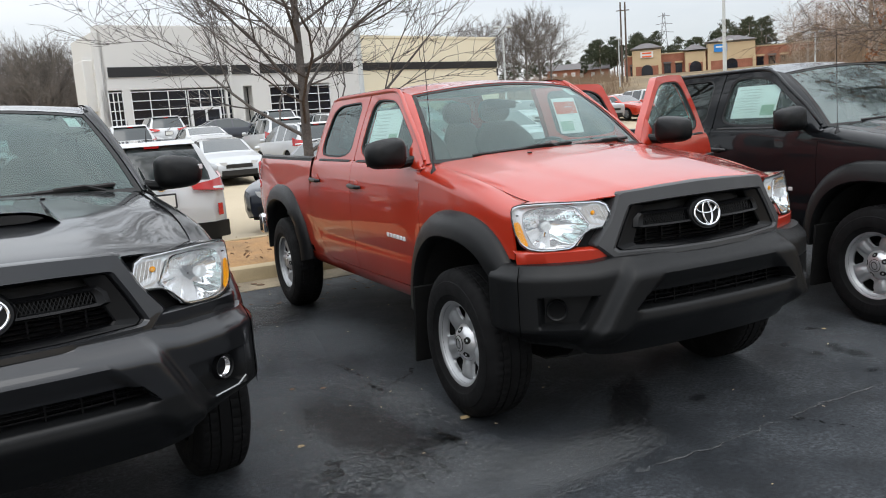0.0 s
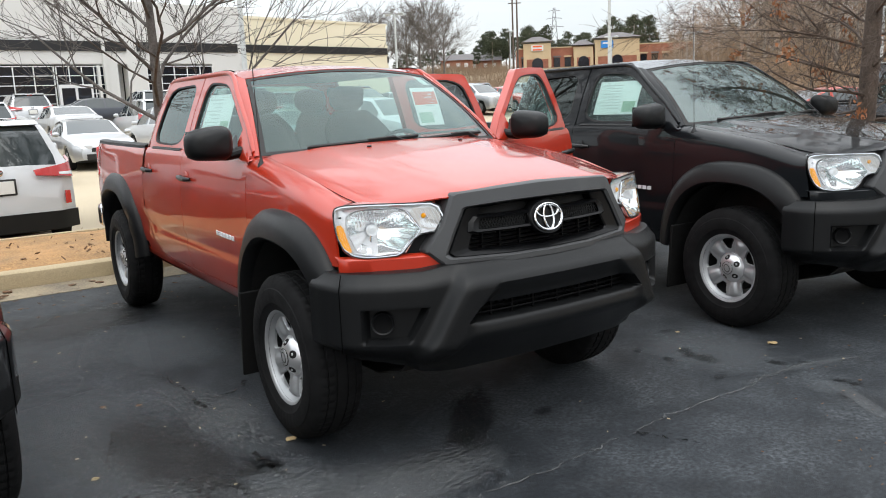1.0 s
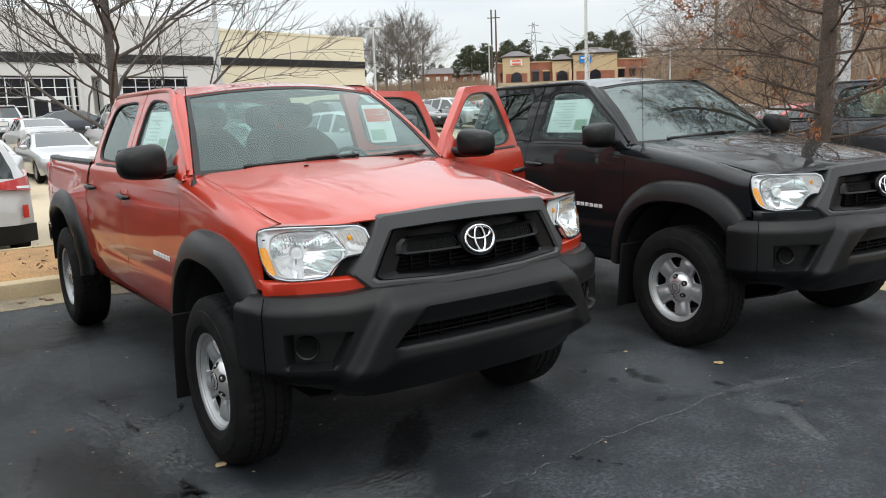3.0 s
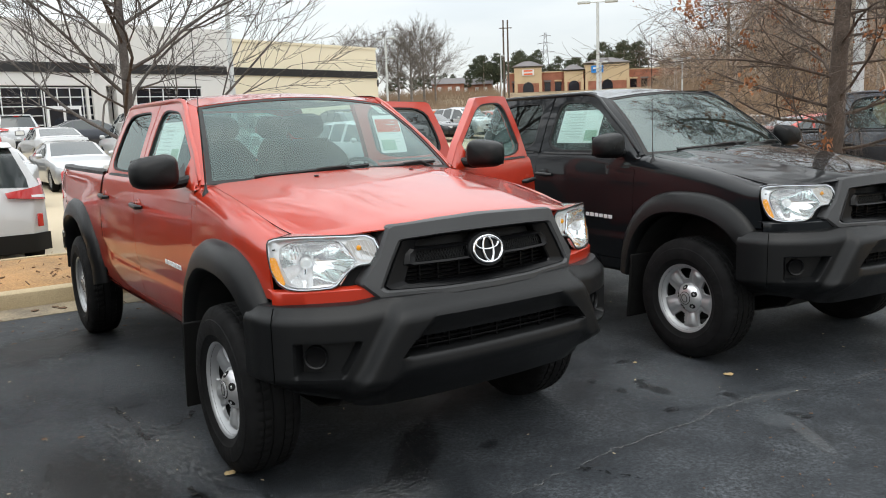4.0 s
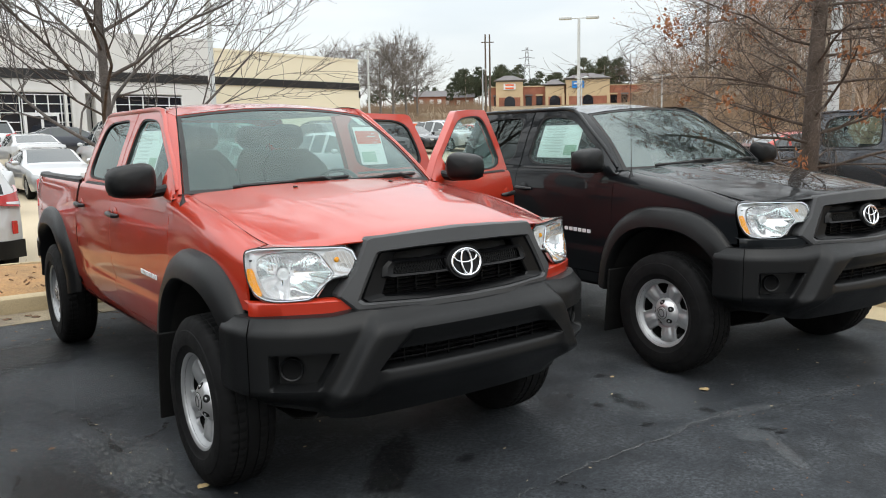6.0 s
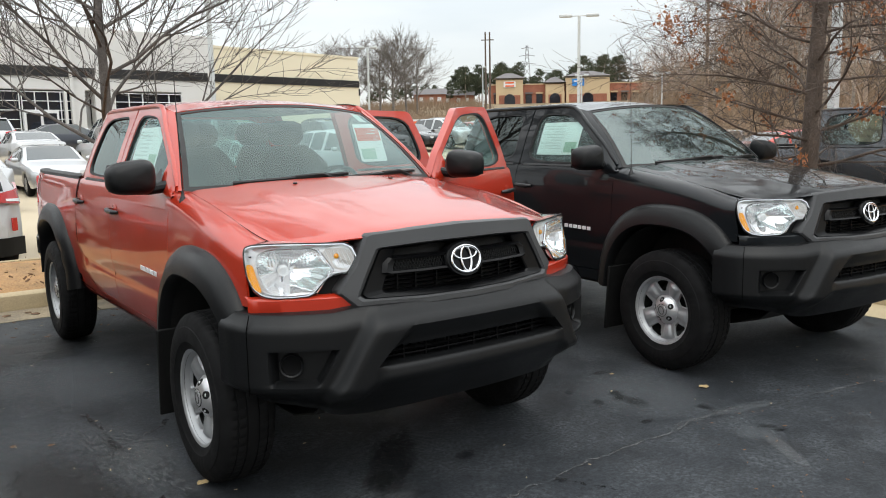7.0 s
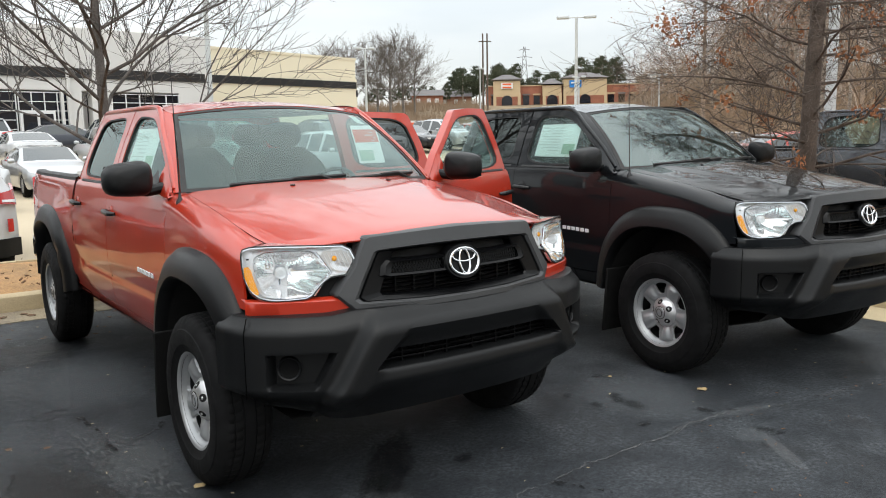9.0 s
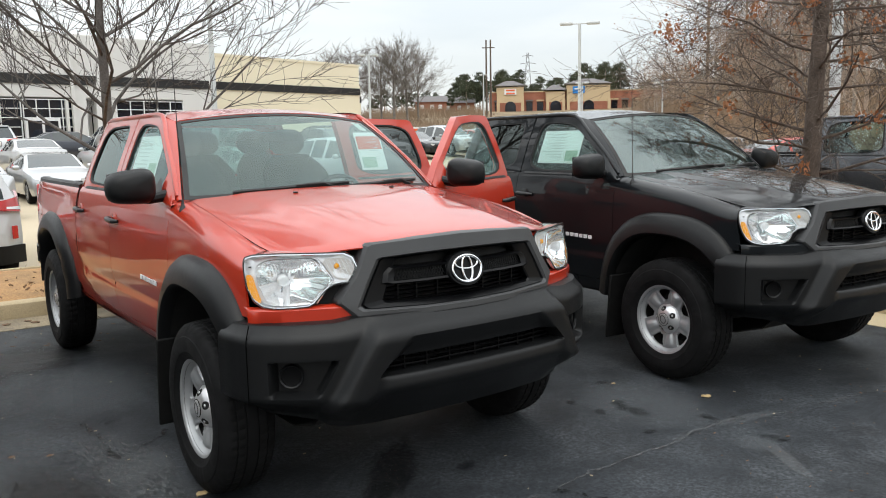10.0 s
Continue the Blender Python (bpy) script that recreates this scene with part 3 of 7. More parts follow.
def door(truck, sgn, front, paint, opened, sticker=0, tinted=False):
    """A cab door: skin, window frame, seal, pane, handle and trim; swung open about its front edge."""
    y0, y1 = (0.524, 1.597) if front else (1.601, 2.42)
    def bottom(y):
        if front:
            return 0.545
        return 0.545 + 0.30 * smooth(y, 2.15, 2.50)
    def top(y):
        return 1.283
    skin = Shape().grid(side_panel(y0, y1, bottom, top, sgn, 30, 36))
    f = lambda a, b, d: (sgn * (glass_x(a, b) - d), a, b)
    if front:
        outer = [(0.53, 1.275), (0.70, 1.425), (1.12, 1.722), (1.35, 1.738), (1.59, 1.738), (1.594, 1.5), (1.594, 1.275), (1.0, 1.275)]
        inner = [(0.600, 1.298), (0.750, 1.42), (1.085, 1.664), (1.30, 1.690), (1.50, 1.690), (1.515, 1.5), (1.525, 1.302), (1.0, 1.298)]
    else:
        outer = [(1.604, 1.275), (1.604, 1.5), (1.604, 1.738), (1.90, 1.740), (2.335, 1.730), (2.385, 1.50), (2.415, 1.275), (2.0, 1.275)]
        inner = [(1.69, 1.302), (1.69, 1.5), (1.70, 1.692), (1.90, 1.694), (2.270, 1.682), (2.315, 1.50), (2.330, 1.350), (2.26, 1.306)]
    inner_r = rounded(inner, 2, 0.24)
    outer_r = rounded(outer, 2, 0.07)
    cx, cy = sum(p[0] for p in inner_r) / len(inner_r), sum(p[1] for p in inner_r) / len(inner_r)
    shrink = [(cx + (a - cx) * 0.955, cy + (b - cy) * 0.945) for a, b in inner_r]
    ob = part("door", skin, paint, truck, "open door" if opened else "", thick=0.03, out=(0, 1.5, 0.7))
    part("window_frame", ring_on(outer_r, inner_r, f, 0.05), paint, ob)
    part("window_seal", ring_on(inner_r, shrink, lambda a, b, d: f(a, b, d + 0.004), 0.03), SEAL, ob, "black rubber seal")
    pane = part("window_pane", fill([(cx + (a - cx) * 0.965, cy + (b - cy) * 0.96) for a, b in inner_r], f, 0.014), GLASS_DARK if tinted else GLASS_SIDE, ob, "tinted side window" if tinted else "clear side window")
    pane.visible_shadow = False
    part("belt_trim", Shape().grid([[(sgn * (side_x(y, z) + o), y, z) for y in np.linspace(y0 + (0.12 if front else 0.07), y1 - (0.06 if front else 0.11), 14)] for z, o in ((1.276, 0.0), (1.279, 0.006), (1.290, 0.003), (1.292, -0.01))]), SEAL, ob)
    hy = y1 - 0.115
    cup = Shape().lathe(((0.0, 0.0020), (0.036, 0.0016), (0.042, -0.002)), "x", n=24)
    cup.v = [(x, y * 1.25, z) for x, y, z in cup.v]
    hz = 1.122 if front else 1.136
    hx = side_x(hy, hz)
    part("handle_recess", cup.moved(Matrix.Translation((sgn * (hx + 0.001), hy, hz)) @ Matrix.Scale(sgn, 4, (1, 0, 0))), paint, ob)
    h = part("door_handle", Shape().tube([(sgn * (hx + 0.004), hy - 0.09, hz - 0.004), (sgn * (hx + 0.028), hy - 0.065, hz - 0.002), (sgn * (hx + 0.033), hy, hz), (sgn * (hx + 0.028), hy + 0.065, hz + 0.003), (sgn * (hx + 0.004), hy + 0.085, hz + 0.004)], [0.010, 0.015, 0.016, 0.015, 0.010], 10), PLASTIC_GLOSS, ob, "black pull handle")
    if front:
        b0 = 0.74
        for k in range(6):
            part("badge", Shape().box((sgn * (side_x(b0 + 0.045 * k, 0.845) + 0.003), b0 + 0.047 * k, 0.842 + 0.001 * k), (0.005, 0.036, 0.026)), BADGE, ob, "small chrome bar of the door badge", bevel=0.002)
        mirror(ob, sgn, truck["mirror_mat"] and PLASTIC)
        # painted corner that closes the foot of the window frame
        rows = []
        for y in np.linspace(0.500, 0.72, 10):
            z0, z1 = 1.250, max(1.262, 1.275 + (y - 0.53) * 0.88)
            rows.append([(sgn * (side_x(y, z0) + (glass_x(y, z1) - side_x(y, z0)) * u + 0.004 + 0.010 * math.sin(math.pi * u)), y, z0 + (z1 - z0) * u) for u in (0, 0.2, 0.4, 0.6, 0.8, 1)])
        part("frame_corner", Shape().grid(rows), paint, ob, sharp=60)
    card = Shape().grid([[(sgn * (side_x(y, z) - 0.075), y, z) for z in (0.60, 0.8, 1.0, 1.25)] for y in np.linspace(y0 + 0.03, y1 - (0.03 if front else 0.30), 8)])
    part("door_card", card, DASH, ob, "grey inner door trim", thick=0.02, out=(0, 1.5, 0.7))
    if sticker:
        def g(a, b):
            return (sgn * (glass_x(a, b) - 0.019), a, b)
        sy0, sy1, sz0, sz1 = (0.99, 1.44, 1.36, 1.615) if front else (1.74, 1.98, 1.34, 1.63)
        if not front:
            def g(a, b):
                return (sgn * (glass_x(a, b) - 0.008), a, b)
            part("red_print_block", Shape().grid([[(g(a, b)[0] + sgn * 0.001, a, b) for a in (sy0 + 0.01, sy1 - 0.01)] for b in (sz1 - 0.13, sz1 - 0.03)]), PRINT_RED, ob, "red header of the paper notice")
        part("window_sticker", Shape().grid([[g(a, b) for a in np.linspace(sy0, sy1, 4)] for b in np.linspace(sz0, sz1, 4)]), PAPER, ob, "white printed price sheet in the window")
        part("sticker_block", Shape().grid([[(g(a, b)[0] + sgn * 0.001, a, b) for a in (sy0 + 0.02, sy0 + 0.15)] for b in (sz0 + 0.02, sz0 + 0.10)]), PRINT_GREEN, ob)
        for k in range(9):
            z = sz1 - 0.03 - 0.022 * k
            part("print_line", Shape().grid([[(g(a, b)[0] + sgn * 0.001, a, b) for a in (sy0 + 0.19, sy1 - 0.03 - 0.05 * (k * 7 % 3))] for b in (z - 0.004, z + 0.003)]), PRINT_GREY, ob)
    if opened:
        hinge = Vector((sgn * 0.835, y0, 0))
        ob.matrix_basis = Matrix.Translation(hinge) @ Matrix.Rotation(radians(-sgn * opened), 4, "Z") @ Matrix.Translation(-hinge)
    return ob


def headlamp(truck, sgn, paint):
    """Headlamp: bright bezel, fluted chrome bowl with a bulb shield, turn lamp, amber marker and clear lens."""
    out = [(0.500, 1.120), (0.64, 1.124), (0.78, 1.127), (0.90, 1.125), (0.945, 1.116), (0.962, 1.095), (0.966, 1.05), (0.957, 1.0), (0.928, 0.952), (0.885, 0.927), (0.82, 0.917), (0.74, 0.917), (0.660, 0.921), (0.600, 0.984), (0.57, 1.0), (0.475, 1.006), (0.466, 1.02)]
    out = rounded(out, 1, 0.16)
    rim_in = [(0.72 + (a - 0.72) * 0.972, 1.02 + (b - 1.02) * 0.94) for a, b in out]

    def f(a, b, d):
        a -= 0.045 * min(1.0, max(0.0, (0.68 - a) / 0.2))
        x, y = front_at(0.357 + (a - 0.462) * 1.08)
        k = 1 - d / 0.9
        lean = (b - 0.93) * 0.20
        return (sgn * x * k, y * k + lean + d * 0.35, b)
    lamp = part("headlamp", ring_on(out, rim_in, f, 0.10), CHROME, truck, "clear headlamp with a chrome surround")
    # bezel plate behind the lens
    ca, cb = 0.765, 1.016
    edge = rounded([(0.902, 1.035), (0.884, 1.084), (0.820, 1.104), (0.700, 1.104), (0.632, 1.102), (0.592, 1.052), (0.574, 1.016), (0.640, 0.932), (0.700, 0.926), (0.80, 0.926), (0.866, 0.948)], 2)
    def cut(outline, n=240):
        """The outline met by rays from the bowl's middle."""
        got = []
        for i in range(n):
            c, s = math.cos(2 * math.pi * i / n), math.sin(2 * math.pi * i / n) * 0.5
            best = 0.05
            for (a0, b0), (a1, b1) in zip(outline, outline[1:] + outline[:1]):
                det = c * (b1 - b0) - s * (a1 - a0)
                if abs(det) > 1e-9:
                    w = ((b0 - cb) * c - (a0 - ca) * s) / -det
                    r = ((a0 - ca) * (b1 - b0) - (b0 - cb) * (a1 - a0)) / det
                    if -1e-6 <= w <= 1 + 1e-6 and r > 0:
                        best = r
            got.append((ca + c * best, cb + s * best))
        return got
    o_, e_ = cut(rim_in), cut(edge)
    deep = lambda a, b: 0.010 + 0.10 * max(0.0, b - 1.03)
    part("bezel", Shape().grid([[f(a, b, 0.016) for a, b in o_], [f(a + (c - a) * 0.3, b + (d - b) * 0.3, deep(a, b)) for (a, b), (c, d) in zip(o_, e_)], [f(a + (c - a) * 0.85, b + (d - b) * 0.85, 0.008) for (a, b), (c, d) in zip(o_, e_)], [f(c, d, 0.014) for c, d in e_]], close=True), BEZEL, lamp, "bright silver bezel")
    edge = e_
    rows = []
    for k in range(22):
        t = 1 - 0.97 * k / 21
        row = []
        for n, (a, b) in enumerate(edge):
            a2, b2 = ca + (a - ca) * t, cb + (b - cb) * t
            d = 0.004 + 0.050 * (1 - t * t) ** 0.8
            flute = 0.0014 * math.sin(2 * math.pi * a2 / 0.0155) * smooth(b2, cb, cb + 0.02) * smooth(t, 0.3, 0.5)
            facet = 0.0020 * math.sin(2 * math.pi * n / 240 * 9) * smooth(t, 0.2, 0.9) * (0.15 if b2 > cb else 1.0)
            row.append(f(a2, b2, d + flute + facet))
        rows.append(row)
    part("reflector_bowl", Shape().grid(rows, close=True), MIRROR_BOWL, lamp, "fluted chrome reflector", sharp=45)
    c = Vector(f(0.775, 1.022, 0.012))
    q = Matrix.Translation(c) @ Matrix.Rotation(sgn * radians(25), 4, "Z") @ Matrix.Rotation(math.pi, 4, "Z")
    part("bulb_shield", Shape().lathe(((0.0, 0.012), (0.014, 0.011), (0.022, 0.004), (0.0235, -0.004), (0.0235, -0.014), (0.017, -0.03)), "y", n=24).moved(q), BEZEL, lamp, "round bulb shield")
    part("bulb_stay", Shape().tube([c + Vector((0, 0.004, -0.015)), c + Vector((sgn * 0.004, 0.01, -0.045))], 0.005, 8), CHROME, lamp)
    # turn lamp with its bulb, and the bright bar beside it
    turn_at = [(0.612, 1.100), (0.508, 1.100), (0.474, 1.018), (0.566, 1.012)]
    pocket = part("turn_lamp", fill(rounded(turn_at, 1), lambda a, b, d: f(a, b, 0.008 + 0.003 * math.sin(a * 500)), 0), TURN_GREY, lamp, "pale turn signal lamp")
    bc = Vector(f(0.556, 1.070, 0.004))
    part("amber_bulb", Shape().lathe([(0.011 * math.sin(t), 0.008 * math.cos(t)) for t in np.linspace(0.01, 3.13, 9)], "y", bc, 16), AMBER, pocket, "amber bulb")
    for k in range(7):
        a0 = 0.500 + 0.014 * k
        part("lens_flute", Shape().tube([f(a0 - 0.012, 1.024, 0.005), f(a0 + 0.010, 1.094, 0.005)], 0.0016, 6), BEZEL, pocket)
    part("bezel_bar", Shape().tube([f(0.618, 1.098, 0.004), f(0.574, 1.016, 0.004), f(0.618, 0.962, 0.004), f(0.642, 0.932, 0.004)], 0.0042, 8), CHROME, lamp)
    part("amber_marker", fill(rounded([(0.918, 1.050), (0.956, 1.048), (0.952, 1.002), (0.912, 0.940), (0.884, 0.944), (0.900, 0.985)], 1), f, 0.003), AMBER, lamp, "amber side marker")
    part("bezel_mark", Shape().box(f(0.925, 1.078, 0.004), (0.010, 0.005, 0.006)), PLASTIC_GREY, lamp)
    lens = part("lens", fill(out, f, -0.004), LENS, lamp, "clear plastic lens")
    lens.visible_shadow = False
    part("lamp_gasket", Shape().tube([f(a, b, 0.001) for a, b in out + out[:1]], 0.0030, 6, False), SEAL, lamp)
    big = [(a + 0.006 * (a > 0.9), min(b, 1.02 + (b - 1.02) * 1.10)) if a > 0.66 else (a, b) for a, b in out]
    part("lamp_surround", ring_on(big, out, lambda a, b, d: f(a, b, 0.006 + d), 0.03), paint, truck)
    part("lamp_notch", fill([(0.47, 1.010), (0.60, 0.998), (0.66, 0.915), (0.63, 0.89), (0.50, 0.91)], f, 0.03), GRILLE_BLACK, truck)


def grille(truck, frame_mat, bar_mat):
    outer = [(-0.430, 1.150), (-0.20, 1.163), (0.0, 1.168), (0.20, 1.163), (0.430, 1.150), (0.486, 1.03), (0.562, 0.930), (0.500, 0.868), (0.22, 0.862), (0.0, 0.860), (-0.22, 0.862), (-0.500, 0.868), (-0.562, 0.930), (-0.486, 1.03)]
    inner = [(-0.386, 1.090), (-0.20, 1.099), (0.0, 1.101), (0.20, 1.099), (0.386, 1.090), (0.432, 1.010), (0.482, 0.914), (0.464, 0.899), (0.22, 0.893), (0.0, 0.891), (-0.22, 0.893), (-0.464, 0.899), (-0.482, 0.914), (-0.432, 1.010)]
    def yy(x, z):
        return lerp(abs(x), (0, 0.2, 0.4, 0.5, 0.56), (-0.846, -0.838, -0.802, -0.764, -0.735)) + (z - 0.95) * 0.24
    def f(a, b, d):
        return (a, yy(a, b) + d, b)
    o, i = rounded(outer, 1, 0.06), rounded(inner, 1, 0.07)
    mid = [(a * 1.035, 1.000 + (b - 1.000) * 1.06) for a, b in i]
    s = Shape().grid([[f(a, b, 0.10) for a, b in o], [f(a, b, 0.012) for a, b in o], [f(a, b, 0.0) for a, b in [(x * 0.985, 1.01 + (z - 1.01) * 0.97) for x, z in o]], [f(a, b, -0.002) for a, b in mid], [f(a, b, 0.008) for a, b in i], [f(a, b, 0.05) for a, b in i]], close=True)
    g = part("grille_surround", s, frame_mat, truck, "charcoal grille surround", sharp=24)
    # inner shroud: broad sloping cheeks, a thin brow and sill
    def cheek(k):
        return [(a * (1 - 0.21 * k), 0.998 + (b - 0.998) * (1 - (0.10 if b > 1.0 else 0.16) * k)) for a, b in i]
    part("inner_shroud", Shape().grid([[f(a, b, 0.012) for a, b in i], [f(a, b, 0.020) for a, b in cheek(0.10)], [f(a, b, 0.014) for a, b in cheek(0.16)], [f(a, b, 0.030) for a, b in cheek(0.92)], [f(a, b, 0.036) for a, b in cheek(1.0)], [f(a, b, 0.10) for a, b in cheek(1.02)]], close=True), GRILLE_SATIN, g, sharp=25)
    part("grille_back", fill(o, f, 0.085), DARK, g)
    # wing bars beside the emblem: a frame round a diamond mesh
    for side in (-1, 1):
        rim_o = [(0.070, 1.050), (0.20, 1.050), (0.345, 1.052), (0.372, 1.030), (0.382, 0.992), (0.360, 0.984), (0.20, 0.984), (0.070, 0.984)]
        rim_i = [(0.096, 1.040), (0.20, 1.040), (0.318, 1.041), (0.330, 1.028), (0.336, 1.000), (0.322, 0.997), (0.20, 0.997), (0.096, 0.997)]
        fs = lambda a, b, d: f(side * a, b, d)
        wing = part("grille_bar", Shape().grid([[fs(a, b, 0.07) for a, b in rim_o], [fs(a, b, 0.022) for a, b in rim_o], [fs(a + (c - a) * 0.4, b + (d - b) * 0.4, 0.012) for (a, b), (c, d) in zip(rim_o, rim_i)], [fs(a, b, 0.016) for a, b in rim_i], [fs(a, b, 0.04) for a, b in rim_i]], close=True), GRILLE_SATIN, g, "satin black frame of the mesh insert", sharp=30)
        net = Shape()
        for k in range(18):
            x = side * (0.104 + 0.222 * k / 17)
            for lean in (-1, 1):
                net.tube([Vector(f(x - lean * 0.011, 0.997, 0.028)), Vector(f(x + lean * 0.011, 1.041, 0.028))], 0.0019, 4, False)
        part("mesh_insert", net, GRILLE_SATIN, wing, "diamond mesh insert")
    for z in (0.914, 0.930, 0.946, 0.962):
        part("grille_slat", Shape().grid([[f(x, z + e, dd) for x in np.linspace(-0.375 + 0.1 * (z - 0.93), 0.375 - 0.1 * (z - 0.93), 21)] for e, dd in ((-0.003, 0.085), (-0.003, 0.064), (0.003, 0.060), (0.004, 0.085))]), bar_mat, g)
    for x in (-0.30, -0.22, -0.12, 0.12, 0.22, 0.30):
        part("grille_rib", Shape().box(f(x, 0.940, 0.072), (0.007, 0.02, 0.075)), GRILLE_SATIN, g)
    # oval emblem: plain rings
    def oval(cx, cz, rx, rz, r):
        return Shape().tube([f(cx + rx * math.cos(t), cz + rz * math.sin(t), 0.0) for t in np.linspace(0, 2 * math.pi, 41)], r, 8, False)
    back = Shape().grid([[Vector(f(0.096 * q * math.cos(t), 1.018 + 0.074 * q * math.sin(t), d)) for t in np.linspace(0, 2 * math.pi, 41)] for q, d in ((1.0, 0.05), (1.0, 0.012), (0.94, 0.004), (0.05, 0.006))])
    em = part("emblem_base", back, GRILLE_SATIN, g, "dark oval emblem base")
    part("emblem_ring", oval(0, 1.018, 0.074, 0.054, 0.0062), CHROME, em, "chrome oval emblem ring")
    part("emblem_ring", oval(0, 1.018, 0.026, 0.050, 0.0052), CHROME, em, "chrome oval emblem ring")
    part("emblem_ring", oval(0, 1.042, 0.058, 0.024, 0.0048), CHROME, em, "chrome oval emblem ring")
    return g


def seat(truck, x, y, wide=0.50):
    s = Shape()
    rows = []
    for i in range(9):
        z = 0.98 + 0.50 * i / 8
        w = wide / 2 * (1 - 0.10 * (i / 8) ** 2 - 0.42 * smooth(i / 8, 0.70, 1.0) ** 2)
        lean = y + 0.28 * (i / 8) - (0.02 if i < 4 else 0)
        ring = []
        for j in range(16):
            a = 2 * math.pi * j / 16
            cx, cy = abs(math.cos(a)) ** 0.6 * math.copysign(1, math.cos(a)), abs(math.sin(a)) ** 0.7 * math.copysign(1, math.sin(a))
            ring.append((x + w * cx, lean + 0.07 * cy * (1 - 0.3 * i / 8), z))
        rows.append(ring)
    s.grid(rows, close=True)
    s.f.append(tuple(range(8 * 16, 9 * 16)))
    b = part("seat_back", s, CLOTH, truck, "grey cloth seat back", sharp=70)
    h = Shape().lathe([(0.001, -0.085), (0.085, -0.08), (0.125, -0.04), (0.13, 0.02), (0.11, 0.07), (0.06, 0.09), (0.001, 0.092)], "z", n=20)
    h.v = [(p[0], p[1] * 0.48, p[2]) for p in h.v]
    part("headrest", h.moved(Matrix.Translation((x, y + 0.33, 1.565))), CLOTH, b, sharp=70)
    part("seat_cushion", Shape().box((x, y - 0.24, 0.93), (wide, 0.5, 0.16)), CLOTH, truck, bevel=0.05)


def pickup(m, label, paint, frame_mat, bumper_mat, flare_mat, opened=(), scoop=False, fog=False, tinted=True, stickers=(), wheels="steel", step=False, wheel_turn=None, group="pickup trucks in the lot"):
    t = thing("pickup_truck", m, label, "pickup truck", group)
    t["mirror_mat"] = 2 if fog else 1
    for sgn in (-1, 1):
        # front fender
        rows = []
        for i in range(41):
            y = -0.530 + 1.050 * i / 40
            a = arch_z(y, 0.0, 0.535, 0.575)
            lo = max(a or 0.0, 0.55 if y > 0 else 0.88)
            hi = fender_top(y)
            trim = 0.0
            row = [(sgn * (side_x(y, lo + (hi - 0.045 - lo) * j / 9) - trim), y, lo + (hi - 0.045 - lo) * j / 9) for j in range(10)]
            x0, xe = side_x(y, hi - 0.045) - trim, hood_edge(y) + 0.006
            ze = hood_z(xe, y) - 0.002
            for j in range(1, 9):
                q = j / 8 * math.pi / 2
                row.append((sgn * (xe + (x0 - xe) * math.cos(q)), y, hi - 0.045 + (ze - hi + 0.045) * math.sin(q)))
            row = [(p[0], p[1] + 0.20 * smooth(-y, 0.20, 0.53) * max(0.0, p[2] - 0.93), p[2]) for p in row]
            if i == 0:
                tip = row[12:]
            row += [(sgn * (xe - 0.001), y, ze - 0.012), (sgn * (xe - 0.002), y, ze - 0.05)]
            rows.append(row)
        part("fender", Shape().grid(rows), paint, t, "", thick=0.010, out=(0, 0.5, 0.6))
        patch = []
        for k in range(9):
            w = k / 8
            y = -0.586 + (tip[0][1] + 0.586) * w
            xo = lerp(y - 0.036, [p[1] for p in FRONT_CURVE], [p[0] for p in FRONT_CURVE])
            xi = hood_edge(y) + 0.006
            zi = hood_z(xi, y) - 0.002
            n = len(tip) - 1
            flat = [Vector((sgn * (xo + (xi - xo) * j / n), y, 1.121 + (zi - 1.121) * math.sin(j / n * math.pi / 2))) for j in range(n + 1)]
            patch.append([p.lerp(Vector(q), w ** 2) for p, q in zip(flat, tip)])
        part("fender_tip", Shape().grid(patch), paint, t)
        # corner panel behind the lamp and the strip below it
        part("corner_panel", Shape().grid([[(sgn * front_at(s)[0], front_at(s)[1] + o, z) for s in np.linspace(0.36, 0.915, 22)] for z, o in ((0.855, 0.0), (0.865, -0.008), (0.910, -0.008), (0.917, 0.0), (0.922, 0.03))]), paint, t)
        top = Shape()
        top.grid([[(sgn * front_at(s)[0] * k, front_at(s)[1] * k + (1 - k) * 0.35 + 0.042, z + 0.002) for s in np.linspace(0.36, 0.84, 20)] for k, z in ((1.0, 1.118), (0.985, 1.119), (0.97, 1.112))])
        part("lamp_cowl", top, paint, t)
        headlamp(t, sgn, paint)
        fl = part("wheel_flare", flare(0.0, sgn, True), flare_mat, t, "wheel arch flare", sharp=50)
        part("wheel_flare", flare(WHEELBASE, sgn, False), flare_mat, t, "wheel arch flare", sharp=50)
        for c in (0.0, WHEELBASE):
            well = Shape().grid([[(sgn * x, c - math.cos(a) * 0.51, WHEEL_R + math.sin(a) * 0.55) for x in (0.52, 0.7, 0.86)] for a in np.linspace(0.30, math.pi - 0.05, 20)])
            part("wheel_well", well, DARK, t)
            wheel(t, AXLE_X, c - (0.015 if c == 0.0 else 0.0), sgn, 5, wheels, wheel_turn if sgn < 0 and c == 0.0 else None)
        part("mud_flap", Shape().box((sgn * 0.82, 0.445, 0.40), (0.24, 0.018, 0.44), Matrix.Rotation(radians(5), 3, "X")), FLAP, t, "black mud flap", bevel=0.006)
        part("hood_seam", Shape().tube([(sgn * (hood_edge(y) + 0.004), y, hood_z(hood_edge(y), y) - 0.005) for y in np.linspace(-0.575, 0.46, 28)], 0.0016, 6), SEAM, t)
